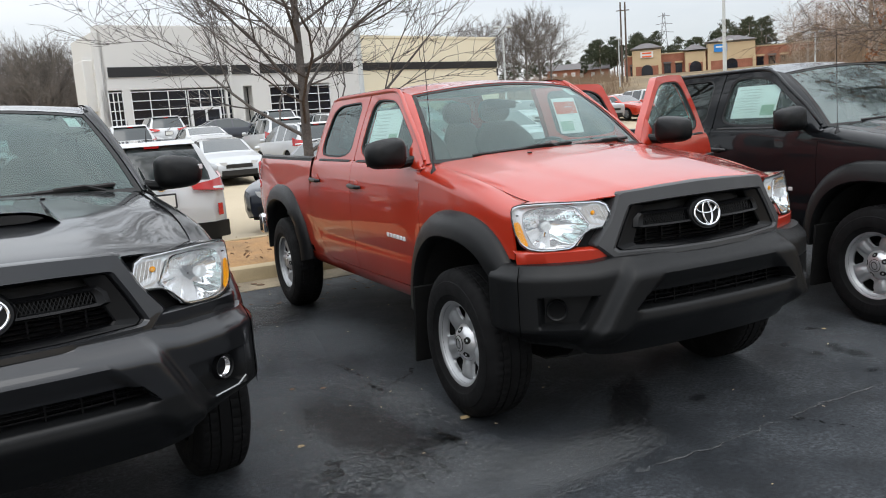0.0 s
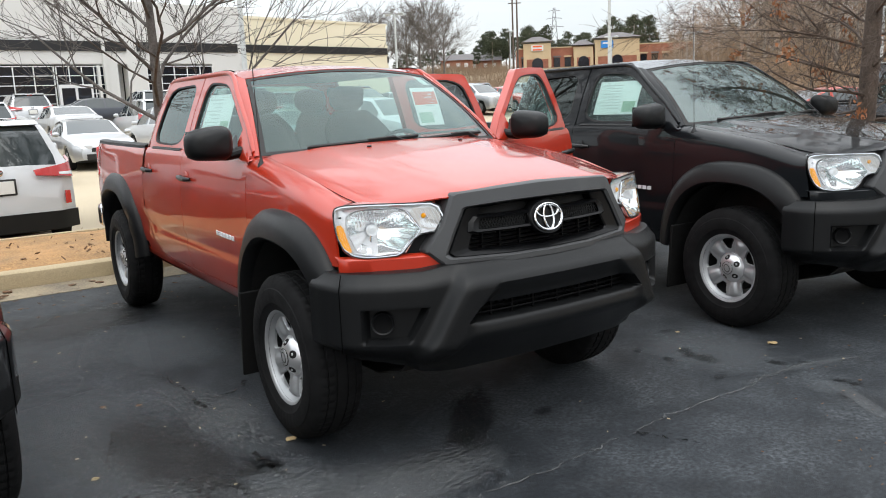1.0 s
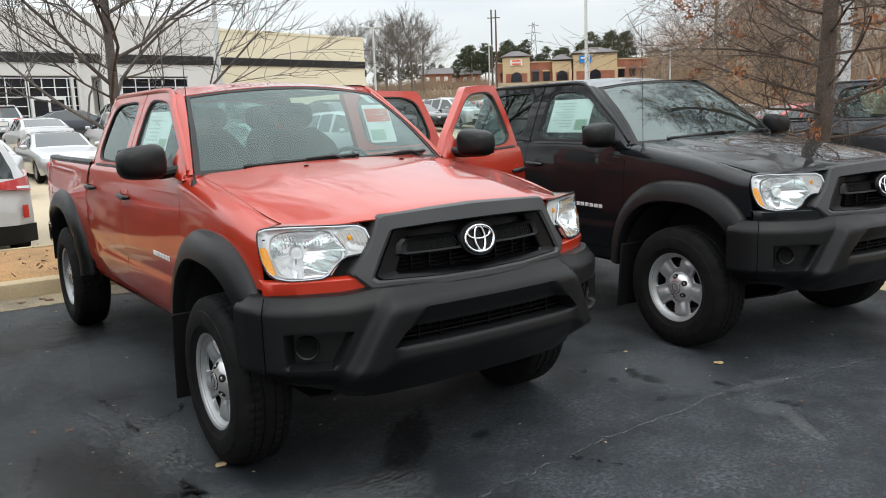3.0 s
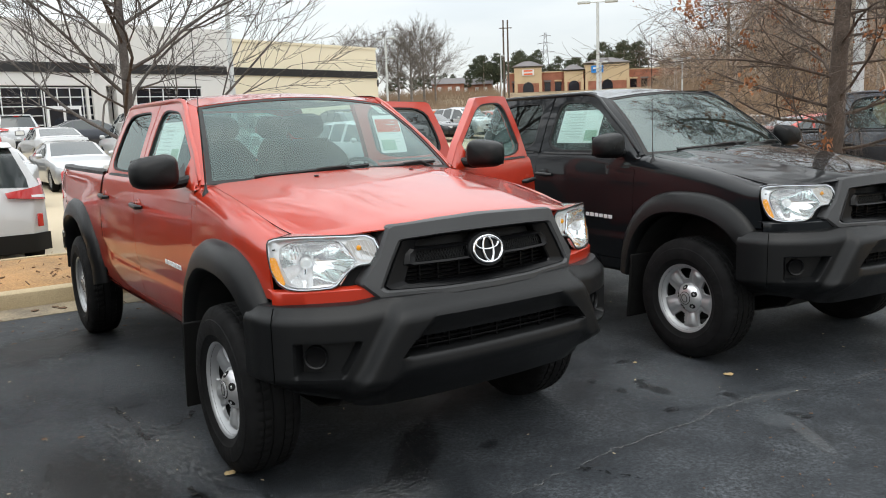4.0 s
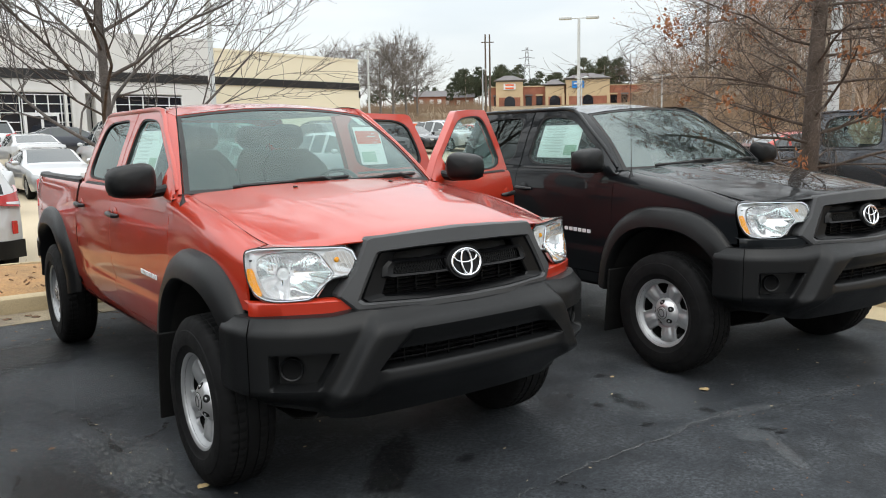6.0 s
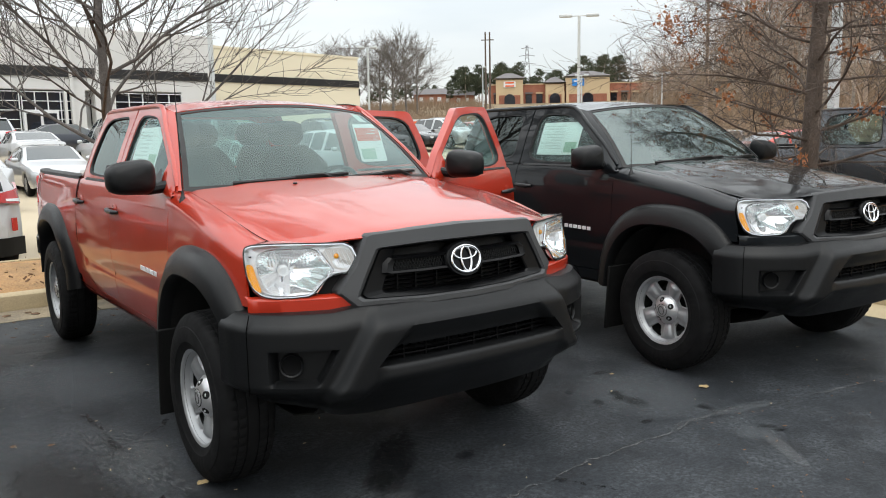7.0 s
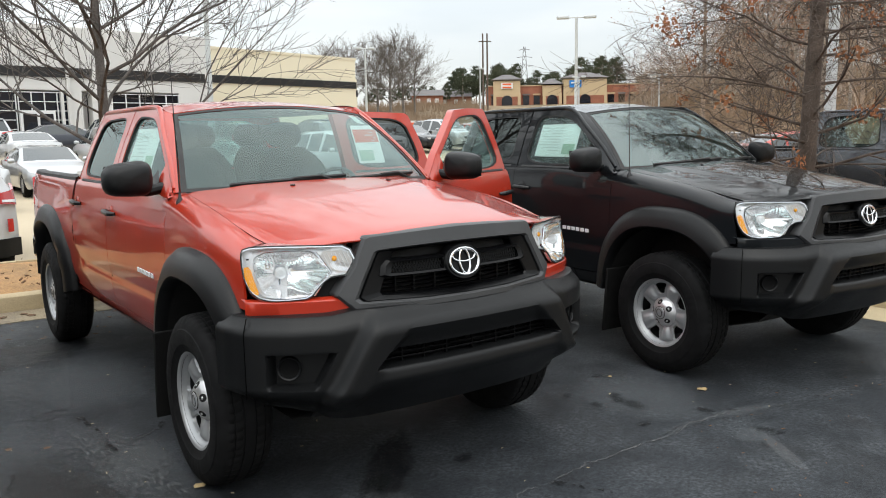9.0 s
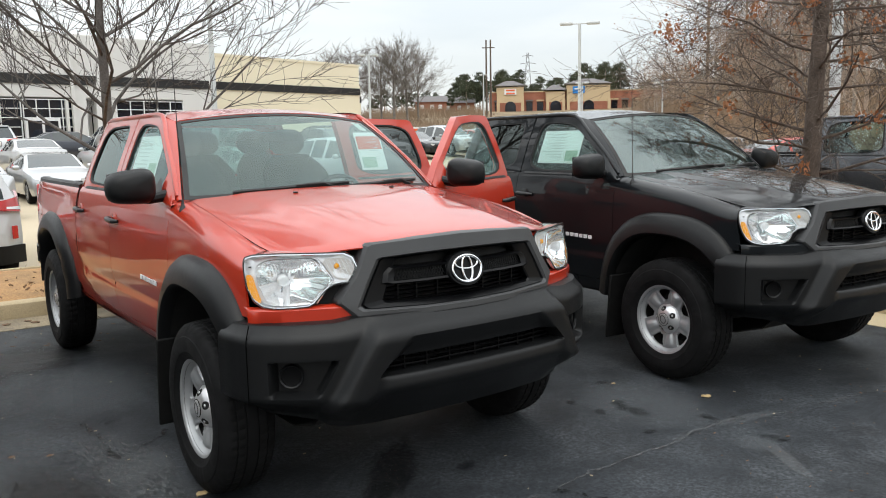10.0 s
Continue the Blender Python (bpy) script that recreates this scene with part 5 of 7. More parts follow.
def film_material(name, colour, strength, rough, scale, radial=True, broken=0.0):
    """A thin stain: covers the ground in patches and fades out towards its rim (object size 1)."""
    m = bpy.data.materials.new(name)
    m.use_nodes = True
    n, l = m.node_tree.nodes, m.node_tree.links
    b, out = n["Principled BSDF"], n["Material Output"]
    b.inputs["Base Color"].default_value, b.inputs["Roughness"].default_value = (*colour, 1), rough
    b.inputs["Specular IOR Level"].default_value = 0.3
    co, no, ln, tr, mx = (n.new("ShaderNode" + k) for k in ("TexCoord", "TexNoise", "VectorMath", "BsdfTransparent", "MixShader"))
    no.inputs["Scale"].default_value, no.inputs["Detail"].default_value = scale, 6
    ln.operation = "LENGTH"
    l.new(co.outputs["Object"], ln.inputs[0])
    l.new(co.outputs["Object"], no.inputs["Vector"])
    add = n.new("ShaderNodeMath")
    add.operation = "SUBTRACT"
    l.new(no.outputs["Fac"], add.inputs[0])
    l.new(ln.outputs["Value"], add.inputs[1])
    r = n.new("ShaderNodeMapRange")
    if not radial:
        add.inputs[1].default_value = 0.5
        l.remove(add.inputs[1].links[0])
    for k, v in (("From Min", -0.35 if radial else -0.06), ("From Max", 0.05), ("To Min", 0.0), ("To Max", strength)):
        r.inputs[k].default_value = v
    l.new(add.outputs[0], r.inputs["Value"])
    cover = r.outputs[0]
    if broken:
        # gaps and flakes of their own size
        no2, r2, mul = n.new("ShaderNodeTexNoise"), n.new("ShaderNodeMapRange"), n.new("ShaderNodeMath")
        no2.inputs["Scale"].default_value, no2.inputs["Detail"].default_value, no2.inputs["Roughness"].default_value, no2.inputs["Distortion"].default_value = broken, 10, 0.74, 0.25
        l.new(co.outputs["Object"], no2.inputs["Vector"])
        r2.inputs["From Min"].default_value, r2.inputs["From Max"].default_value = 0.45, 0.62
        l.new(no2.outputs["Fac"], r2.inputs["Value"])
        mul.operation = "MULTIPLY"
        l.new(cover, mul.inputs[0])
        l.new(r2.outputs[0], mul.inputs[1])
        cover = mul.outputs[0]
    l.new(cover, mx.inputs[0])
    l.new(tr.outputs[0], mx.inputs[1])
    l.new(b.outputs[0], mx.inputs[2])
    l.new(mx.outputs[0], out.inputs[0])
    return m


ASPHALT = asphalt_material()
OIL = film_material("oil_stain", (0.008, 0.008, 0.008), 0.42, 0.45, 3.0)
DAMP = film_material("damp_stain", (0.0078, 0.0076, 0.0074), 0.70, 0.5, 3.5)
DAMP_BROWN = film_material("brownish_stain", (0.0125, 0.0110, 0.0100), 0.50, 0.6, 7.0)
DRIP = film_material("drip_stain", (0.0066, 0.0062, 0.0060), 0.48, 0.55, 2.2)
WEAR = film_material("flaked_pale_wear", (0.125, 0.130, 0.132), 0.80, 0.9, 4.0, True, 17.0)
SCUFF = film_material("dark_scuff", (0.0065, 0.0063, 0.0062), 0.75, 0.6, 26.0, False)
DUST = film_material("pale_dust_stain", (0.13, 0.135, 0.14), 0.36, 0.9, 6.0)
CRACK = film_material("dusty_crack_line", (0.11, 0.112, 0.115), 0.72, 0.9, 9.0, False)
CRACK_DUST = film_material("dust_beside_crack", (0.11, 0.116, 0.120), 0.42, 0.9, 8.0, False, 11.0)
DUST_GRAIN = film_material("mottled_dust_stain", (0.105, 0.112, 0.118), 0.40, 0.9, 24.0)
DUST_FAINT = film_material("faint_dust_stain", (0.095, 0.104, 0.112), 0.42, 0.9, 9.0)
CONCRETE = material("tan_concrete", (0.46, 0.37, 0.23), 0.85, 0.0, 0.12, 1.5, bump=0.3, bump_scale=90, speck=0.12)
GUTTER = material("dirty_gutter_concrete", (0.34, 0.275, 0.18), 0.9, 0.0, 0.3, 3.0, bump=0.3, bump_scale=90, tint=(0.19, 0.16, 0.12), speck=0.3)
CONCRETE_LOT = material("pale_concrete_pavement", (0.48, 0.40, 0.28), 0.85, 0.0, 0.08, 0.6, bump=0.2, bump_scale=60, speck=0.08)
STRAW = material("dry_sandy_soil", (0.42, 0.23, 0.09), 0.95, 0.0, 0.3, 3.0, bump=0.8, bump_scale=60, tint=(0.28, 0.17, 0.08), speck=0.35)
MULCH = material("red_brown_mulch", (0.34, 0.15, 0.075), 0.95, 0.0, 0.3, 5.0, bump=1.0, bump_scale=60, tint=(0.15, 0.065, 0.035), speck=0.5)
MULCH_CHIP = material("mulch_chips", (0.42, 0.195, 0.10), 0.9, 0.0, 0.5, 8.0, speck=0.5, bump_scale=20)
GRASS = material("dry_winter_grass", (0.24, 0.175, 0.095), 0.95, 0.0, 0.3, 0.12, bump=0.4, bump_scale=4, tint=(0.13, 0.095, 0.055), speck=0.3)
BARK = material("grey_brown_bark", (0.40, 0.335, 0.275), 0.9, 0.0, 0.3, 6.0, bump=0.6, bump_scale=50, speck=0.3)
BARK_RED = material("brown_bark", (0.42, 0.31, 0.23), 0.9, 0.0, 0.3, 6.0, bump=0.6, bump_scale=50, speck=0.3)
BARK_FAR = material("grey_far_bark", (0.22, 0.195, 0.175), 0.9, 0.0, 0.3, 2.0, speck=0.2, bump_scale=20)
BARK_NEAR = material("dark_grey_bark", (0.12, 0.105, 0.095), 0.9, 0.0, 0.3, 6.0, bump=0.6, bump_scale=50, speck=0.3)
BARK_TAN = material("red_brown_bark", (0.115, 0.084, 0.066), 0.9, 0.0, 0.3, 6.0, bump=0.6, bump_scale=50, speck=0.3)
LEAF_RUST = material("rust_dead_leaves", (0.38, 0.14, 0.055), 0.9, 0.0, 0.4, 3.0, tint=(0.24, 0.11, 0.05))
PINE = material("pine_needles", (0.040, 0.055, 0.028), 0.9, 0.0, 0.4, 0.6, tint=(0.075, 0.080, 0.04))
STUCCO = material("white_stucco", (0.63, 0.62, 0.60), 0.8, 0.0, 0.05, 0.3, bump=0.15, bump_scale=20)
CREAM = material("cream_stucco", (0.74, 0.67, 0.51), 0.8, 0.0, 0.06, 0.3, bump=0.15, bump_scale=20)
BLACK_BAND = material("black_fascia", (0.012, 0.012, 0.013), 0.4, 0.0, 0.1, 1.0)
MULLION = material("white_mullion", (0.72, 0.72, 0.72), 0.5, 0.0, 0.04, 3.0)
BRICK = material("red_brick_wall", (0.34, 0.13, 0.08), 0.85, 0.0, 0.2, 0.5, speck=0.15, bump_scale=12)
TAN = material("tan_stucco", (0.55, 0.42, 0.26), 0.85, 0.0, 0.08, 0.5)
SHINGLE = material("grey_roof_shingle", (0.16, 0.15, 0.15), 0.85, 0.0, 0.15, 1.0)
POLE_WHITE = material("white_pole_paint", (0.52, 0.54, 0.54), 0.45, 0.0, 0.05, 2.0)
WOOD_POLE = material("weathered_pole_wood", (0.12, 0.09, 0.07), 0.9, 0.0, 0.2, 2.0)
GALV = material("galvanised_steel", (0.30, 0.31, 0.33), 0.5, 0.6, 0.1, 2.0)
SIGN_BLUE = material("blue_sign", (0.02, 0.22, 0.62), 0.4, 0.0, 0.05, 3.0)
SIGN_ORANGE = material("orange_sign", (0.75, 0.13, 0.03), 0.4, 0.0, 0.05, 3.0)


def hill(x, y):
    """Height of the land round the lots."""
    d = math.hypot(x, y)
    az = math.degrees(math.atan2(x + 2, y + 3.5))
    z = -0.35 + 10.0 * smooth(d, 70, 230) * smooth(az, 12, 34)
    z += (2.0 * smooth(d, 22, 60) + 4.0 * smooth(d, 60, 130)) * smooth(az, 50, 58) * (1 - smooth(az, 120, 150))
    z += 6.0 * smooth(d, 75, 150) * smooth(-az, -3, 6)
    # unseen rise behind the camera, added to cover the bright low horizon in reflections
    z += 9.0 * smooth(d, 45, 110) * smooth(-y, 0, 30)
    return z + 0.4 * smooth(d, 60, 120) * math.sin(x * 0.03) * math.cos(y * 0.04)


def ground_sheet():
    ring = [0, 6, 12, 18, 24, 30, 38, 46, 55, 65, 78, 92, 110, 130, 150, 175, 200, 230, 280, 380, 600, 1200, 2500]
    rows = [[(r * math.sin(a), r * math.cos(a), hill(r * math.sin(a), r * math.cos(a))) for r in ring] for a in np.linspace(0, 2 * math.pi, 97)]
    g = part("ground", Shape().grid(rows), GRASS, None, sharp=80)
    tagged(g, "dry tan winter grass rising to a low hill", "ground", kind="structure")


def slab(name, x0, x1, y0, y1, top, mat, label, thick=0.3, n=1):
    s = Shape().box(((x0 + x1) / 2, (y0 + y1) / 2, top - thick / 2), (x1 - x0, y1 - y0, thick))
    return tagged(part(name, s, mat), label, "pavement", kind="structure")


def kerb_run(parent, p0, p1, inward, length=2.6, gutter=None):
    """Kerb stones with a gutter pan along a line; inward is the side of the soil."""
    p0, p1, inw = Vector((*p0, 0)), Vector((*p1, 0)), Vector((*inward, 0)).normalized()
    d = (p1 - p0)
    n = max(1, round(d.length / length))
    d.normalize()
    step = (p1 - p0).length / n
    prof = [(0.0, -0.10), (0.006, 0.10), (0.018, 0.140), (0.040, 0.152), (0.16, 0.155), (0.165, -0.10)]
    pan = [(-0.46, -0.10), (-0.46, 0.004), (-0.45, 0.007), (-0.02, 0.006), (-0.001, 0.010), (-0.001, -0.10)]
    for k in range(n):
        for nm, pr in (("kerb_stone", prof), ("gutter_slab", pan)):
            rows = [[p0 + d * (k * step + e) + inw * a + Vector((0, 0, b)) for a, b in pr] for e in (0.006, step - 0.006)]
            s = Shape().grid(rows)
            m = len(pr)
            s.f += [tuple(range(m)), tuple(range(m, 2 * m))[::-1]]
            part(nm, s, gutter if gutter and nm == "gutter_slab" else CONCRETE, parent)


def soil_bed(name, xs, ys, mat, label, h=0.16, bump=0.03):
    nx, ny = int((xs[1] - xs[0]) / 0.12), int((ys[1] - ys[0]) / 0.12)
    rows = []
    for i in range(nx + 1):
        x = xs[0] + (xs[1] - xs[0]) * i / nx
        row = []
        for j in range(ny + 1):
            y = ys[0] + (ys[1] - ys[0]) * j / ny
            e = min(smooth(x, xs[0], xs[0] + 0.3), 1 - smooth(x, xs[1] - 0.3, xs[1]), smooth(y, ys[0], ys[0] + 0.3), 1 - smooth(y, ys[1] - 0.3, ys[1]))
            row.append((x, y, h - 0.03 + e * (0.05 + bump * noise.noise(Vector((x * 2.2, y * 2.2, 1))) + 0.5 * bump * noise.noise(Vector((x * 9, y * 9, 3))))))
        rows.append(row)
    return tagged(part(name, Shape().grid(rows), mat, sharp=80), label, "soil bed", kind="structure")


ground_sheet()
lot = slab("pavement", -40, 5.0, -30, 4.2, 0.0, ASPHALT, "dark sealed asphalt of the parking lot")
slab("road", 6.95, 31, -30, 24.4, -0.01, ASPHALT, "dark asphalt beyond the planted strip")
def lot_z(y):
    """The rear lot climbs towards the showroom."""
    return lerp(y, (7.0, 14.0, 24.0, 38.0, 62.0), (-0.15, -0.12, -0.03, 0.90, 0.95))


for nm, x0, x1, y0 in (("pavement_back", -40, 6.6, 7.05), ("pavement_front_of_showroom", 6.6, 60, 24.5)):
    rows = [[(x, y, lot_z(y) + 0.003) for x in (x0, x1)] for y in np.linspace(y0, 60, 24)]
    tagged(part(nm, Shape().grid(rows), CONCRETE_LOT, thick=0.25, out=(0, 0, -5000)), "pale tan concrete of the rear lot", "pavement", kind="structure")
soil_bed("soil_bed", (-16, 4.9), (4.72, 6.95), STRAW, "dry orange sandy soil with leaf litter")
soil_bed("soil_bed_side", (5.02, 6.75), (-9, 12), MULCH, "red-brown bark mulch in the planted strip")
kerb_a = tagged(new("kerb_rear"), "tan concrete kerb and gutter", "kerb", kind="structure")
kerb_run(kerb_a, (-16, 4.62), (4.8, 4.62), (0, 1), gutter=GUTTER)
kerb_run(kerb_a, (4.8, 7.1), (-16, 7.1), (0, -1))
kerb_b = tagged(new("kerb_side"), "tan concrete kerb and gutter", "kerb", kind="structure")
kerb_run(kerb_b, (4.93, -9), (4.93, 4.6), (1, 0))
kerb_run(kerb_b, (6.9, 12), (6.9, -9), (-1, 0))

# ---- pickup trucks ----
pickup(pose(0, 0, 0), "bright red crew cab pickup with both driver side doors open", PAINT_RED, PLASTIC_GREY, PLASTIC, PLASTIC, opened=(("LF", 65), ("LR", 82)), stickers=("RF", "LR"), wheel_turn=-22)
pickup(pose(2.943, -0.245, 0, 0, 0, -3.5), "glossy black pickup with charcoal grille beside the red truck", PAINT_BLACK, PLASTIC_GREY, PLASTIC, PLASTIC, stickers=("RF",), wheel_turn=-28)
pickup(pose(-2.960, 0.085, 0, 0, 0, 4), "dark grey pickup with hood scoop and fog lamps", PAINT_GREY, PAINT_GREY, PAINT_GREY, PAINT_GREY, scoop=True, fog=True, stickers=())
pickup(pose(8.65, -0.32, 0, 0, 0, 18), "mid grey crew cab pickup across the planted strip", PAINT_GREY_MID, PAINT_GREY_MID, PAINT_GREY_MID, PAINT_GREY_MID, fog=True, tinted=False, stickers=("RF",), wheels="alloy", step=True)


# ---- other cars ----
SUV = dict(l=4.68, w=0.94, top=((-2.34, 0.70), (-2.28, 0.92), (-2.0, 1.00), (-1.25, 1.10), (-0.40, 1.62), (0.3, 1.70), (1.6, 1.66), (1.85, 1.60), (2.18, 1.10), (2.26, 1.02), (2.34, 0.72)), belt=1.04, wheels=(-1.42, 1.30), r=0.36)
SEDAN = dict(l=4.85, w=0.915, top=((-2.42, 0.62), (-2.36, 0.74), (-2.0, 0.86), (-1.05, 0.98), (-0.25, 1.40), (0.4, 1.455), (1.0, 1.40), (1.75, 1.08), (2.3, 1.04), (2.42, 0.72)), belt=0.94, wheels=(-1.42, 1.38), r=0.33)


def car(m, kind, label, paint, name="car", group="cars for sale in the rear lot"):
    t = thing(name, m, label, "car", group)
    ty, tz = [p[0] for p in kind["top"]], [p[1] for p in kind["top"]]
    body, panes = Shape(), {}
    n = 60
    roof = max(tz)
    L = kind["l"] / 2
    ys = [-L + 2 * L * i / n for i in range(n + 1)]
    rows = []
    for y in ys:
        zt = lerp(y, ty, tz)
        w = kind["w"] * (1 - 0.05 * smooth(abs(y), L - 0.9, L - 0.15) - 0.22 * smooth(abs(y), L - 0.24, L) ** 2)
        belt = min(kind["belt"] + 0.03 * (y + L) / L, zt - 0.05)
        cab = max(0.0, min(1.0, (zt - belt - 0.05) / 0.5))
        wt = w * (0.93 - 0.22 * cab)
        low = 0.24 + 0.06 * smooth(abs(y), L - 0.3, L)
        for c in kind["wheels"]:
            q = abs(y - c) / (kind["r"] + 0.07)
            if q < 1:
                low = max(low, kind["r"] + (kind["r"] + 0.05) * math.sqrt(1 - q * q))
        mid = max(low + 0.01, 0.62)
        half = [(w * 0.94, low), (w * 0.995, max(low + 0.005, 0.40)), (w, mid), (w * 0.985, max(mid + 0.005, belt - 0.06)), (w * 0.955, max(mid + 0.01, belt)), (wt, max(zt - 0.06, belt)), (wt * 0.86, zt - 0.018), (wt * 0.4, zt - 0.002)]
        rows.append([(-x, y, z) for x, z in half] + [(x, y, z) for x, z in half[::-1]])
    nc = len(rows[0])
    pillars = [(-0.95 if kind is SUV else -0.75), 0.15, 1.0 if kind is SUV else 0.95]
    for i in range(n):
        zt = (lerp(ys[i], ty, tz) + lerp(ys[i + 1], ty, tz)) / 2
        slope = abs(lerp(ys[i + 1], ty, tz) - lerp(ys[i], ty, tz)) / (ys[i + 1] - ys[i])
        for j in range(nc - 1):
            quad = (rows[i][j], rows[i][j + 1], rows[i + 1][j + 1], rows[i + 1][j])
            side = j in (4, 10)
            topf = 5 <= j <= 9
            yc = (ys[i] + ys[i + 1]) / 2
            cabin = zt > kind["belt"] + 0.22
            g = (side and cabin and all(abs(yc - p) > 0.05 for p in pillars) and zt > kind["belt"] + 0.26) or (6 <= j <= 8 and slope > 0.38 and kind["belt"] + 0.09 < zt < roof - 0.05)
            key = ("windscreen" if yc < 0 else "rear_window") if topf else ("side_window", j, sum(yc > p for p in pillars))
            (panes.setdefault(key, Shape()) if g else body).add(quad, [(0, 1, 2, 3)])
    for e in (0, n):
        body.add(rows[e], [tuple(range(nc))])
    part("body", body, paint, t, sharp=40)
    for key, pane in panes.items():
        part(key if isinstance(key, str) else key[0], pane, CAR_GLASS, t, sharp=40)
    for c in kind["wheels"]:
        for s in (-1, 1):
            r = kind["r"]
            ce = Matrix.Translation((s * (kind["w"] - 0.13), c, r))
            tw = part("tyre", Shape().lathe(((r * 0.62, 0.10), (r * 0.8, 0.112), (r * 0.95, 0.10), (r, 0.07), (r, -0.07), (r * 0.9, -0.10)), "x", n=40).moved(ce @ Matrix.Scale(s, 4, (1, 0, 0))), RUBBER, t)
            sp = Shape()
            for k in range(10):
                a = 2 * math.pi * k / 10
                sp.box((0.085, 0, 0), (0.02, 0.035, r * 0.62), None)
                sp.v[-8:] = [tuple(Matrix.Rotation(a, 3, "X") @ (Vector(p) + Vector((0, 0, r * 0.31)))) for p in sp.v[-8:]]
            sp.lathe(((r * 0.60, 0.105), (r * 0.64, 0.105), (r * 0.63, -0.05)), "x", n=40)
            part("rim", sp.moved(ce @ Matrix.Scale(s, 4, (1, 0, 0))), STEEL, tw)
    part("underside", Shape().box((0, 0, 0.30), (kind["w"] * 1.6, kind["l"] * 0.92, 0.16)), DARK, t)
    for s in (-1, 1):
        w = kind["w"]
        fz = lerp(-L + 0.12, ty, tz)
        part("headlamp", Shape().grid([[(s * (w * 0.80 - 0.36 * u), -L - 0.022 + 0.22 * (1 - u) ** 2, fz - 0.05 - 0.14 * v * (1 - 0.4 * u)) for u in (0, 0.25, 0.5, 0.75, 1)] for v in (0, 1)]), WHITE_LENS, t, thick=0.02)
        part("mirror", Shape().lathe([(0.001, -0.10), (0.06, -0.08), (0.075, 0.0), (0.06, 0.08), (0.001, 0.10)], "x", (s * (w + 0.10), -0.75, kind["belt"] + 0.08), 14), paint, t)
    part("front_grille", Shape().grid([[(x, -L - 0.022 + 0.02 * (x / 0.5) ** 2, z) for x in np.linspace(-0.40, 0.40, 9)] for z in (lerp(-L, ty, tz) - 0.10, lerp(-L, ty, tz) + 0.02)]), PLASTIC_GLOSS, t, thick=0.02)
    part("lower_intake", Shape().grid([[(x, -L - 0.024 + 0.02 * (x / 0.5) ** 2, z) for x in np.linspace(-0.62, 0.62, 9)] for z in (0.30, 0.46)]), PLASTIC_GLOSS, t, thick=0.02)
    if kind is SUV:
        for s in (-1, 1):
            plan = ((0.915, 1.86), (0.905, 2.06), (0.880, 2.20), (0.81, 2.305), (0.70, 2.350), (0.56, 2.360), (0.42, 2.360))
            lamp = Shape().grid([[(s * (px - 0.02 * v), py - 0.045 * v + 0.004, 0.88 + 0.016 * i + v * (0.28 - 0.037 * i) + 0.02 * (i == 0)) for i, (px, py) in enumerate(plan)] for v in (0, 0.5, 1)])
            tl = part("tail_lamp", lamp, RED_LENS, t, "red wrap-around tail lamp", thick=0.03)
            strip = Shape().grid([[(s * (px - 0.02 * v + 0.004), py - 0.045 * v + 0.012, 0.88 + 0.016 * i + v * (0.28 - 0.037 * i) + 0.02 * (i == 0)) for i, (px, py) in enumerate(plan[1:5], 1)] for v in (0.16, 0.36)])
            part("reversing_lens", strip, WHITE_LENS, tl, "clear lower lens", thick=0.01)
            part("rear_reflector", Shape().box((s * 0.775, 2.318, 0.66), (0.07, 0.03, 0.17), Matrix.Rotation(-s * 0.45, 3, "Z")), RED_LENS, t, bevel=0.008)
            part("exhaust_tip", Shape().lathe(((0.055, -0.05), (0.055, 0.0), (0.045, 0.0), (0.045, -0.05)), "y", (s * 0.52, 2.33, 0.40), 20), CHROME, t)
        part("lower_bumper", Shape().grid([[(x, 2.358 - 0.9 * max(0.0, abs(x) - 0.66) ** 1.25, z) for x in np.linspace(-0.90, 0.90, 25)] for z in (0.26, 0.40, 0.49)]), PLASTIC, t, "black lower bumper", thick=0.03)
        part("number_plate", Shape().box((0, 2.352, 0.84), (0.32, 0.02, 0.16)), PLATE, t, "blank white dealer plate", bevel=0.004)
        part("plate_frame", Shape().box((0, 2.344, 0.84), (0.37, 0.02, 0.21)), SEAL, t, bevel=0.01)
        part("emblem", Shape().lathe(((0.05, 0.0), (0.055, 0.012), (0.045, 0.015), (0.0, 0.012)), "y", (0, 2.318, 1.03), 24), CHROME, t)
        part("brake_light", Shape().box((0, 1.88, 1.585), (0.20, 0.03, 0.03)), RED_LENS, t)
        part("spoiler", Shape().grid([[(x, y, z) for x in np.linspace(-0.60, 0.60, 7)] for y, z in ((1.62, 1.668), (1.86, 1.625), (1.90, 1.605), (1.84, 1.595))]), paint, t, thick=0.015)
        part("roof_antenna", Shape().tube([(0, 1.45, 1.67), (0, 1.50, 1.72), (0, 1.62, 1.86)], [0.02, 0.008, 0.003], 6), SEAL, t)
    return t


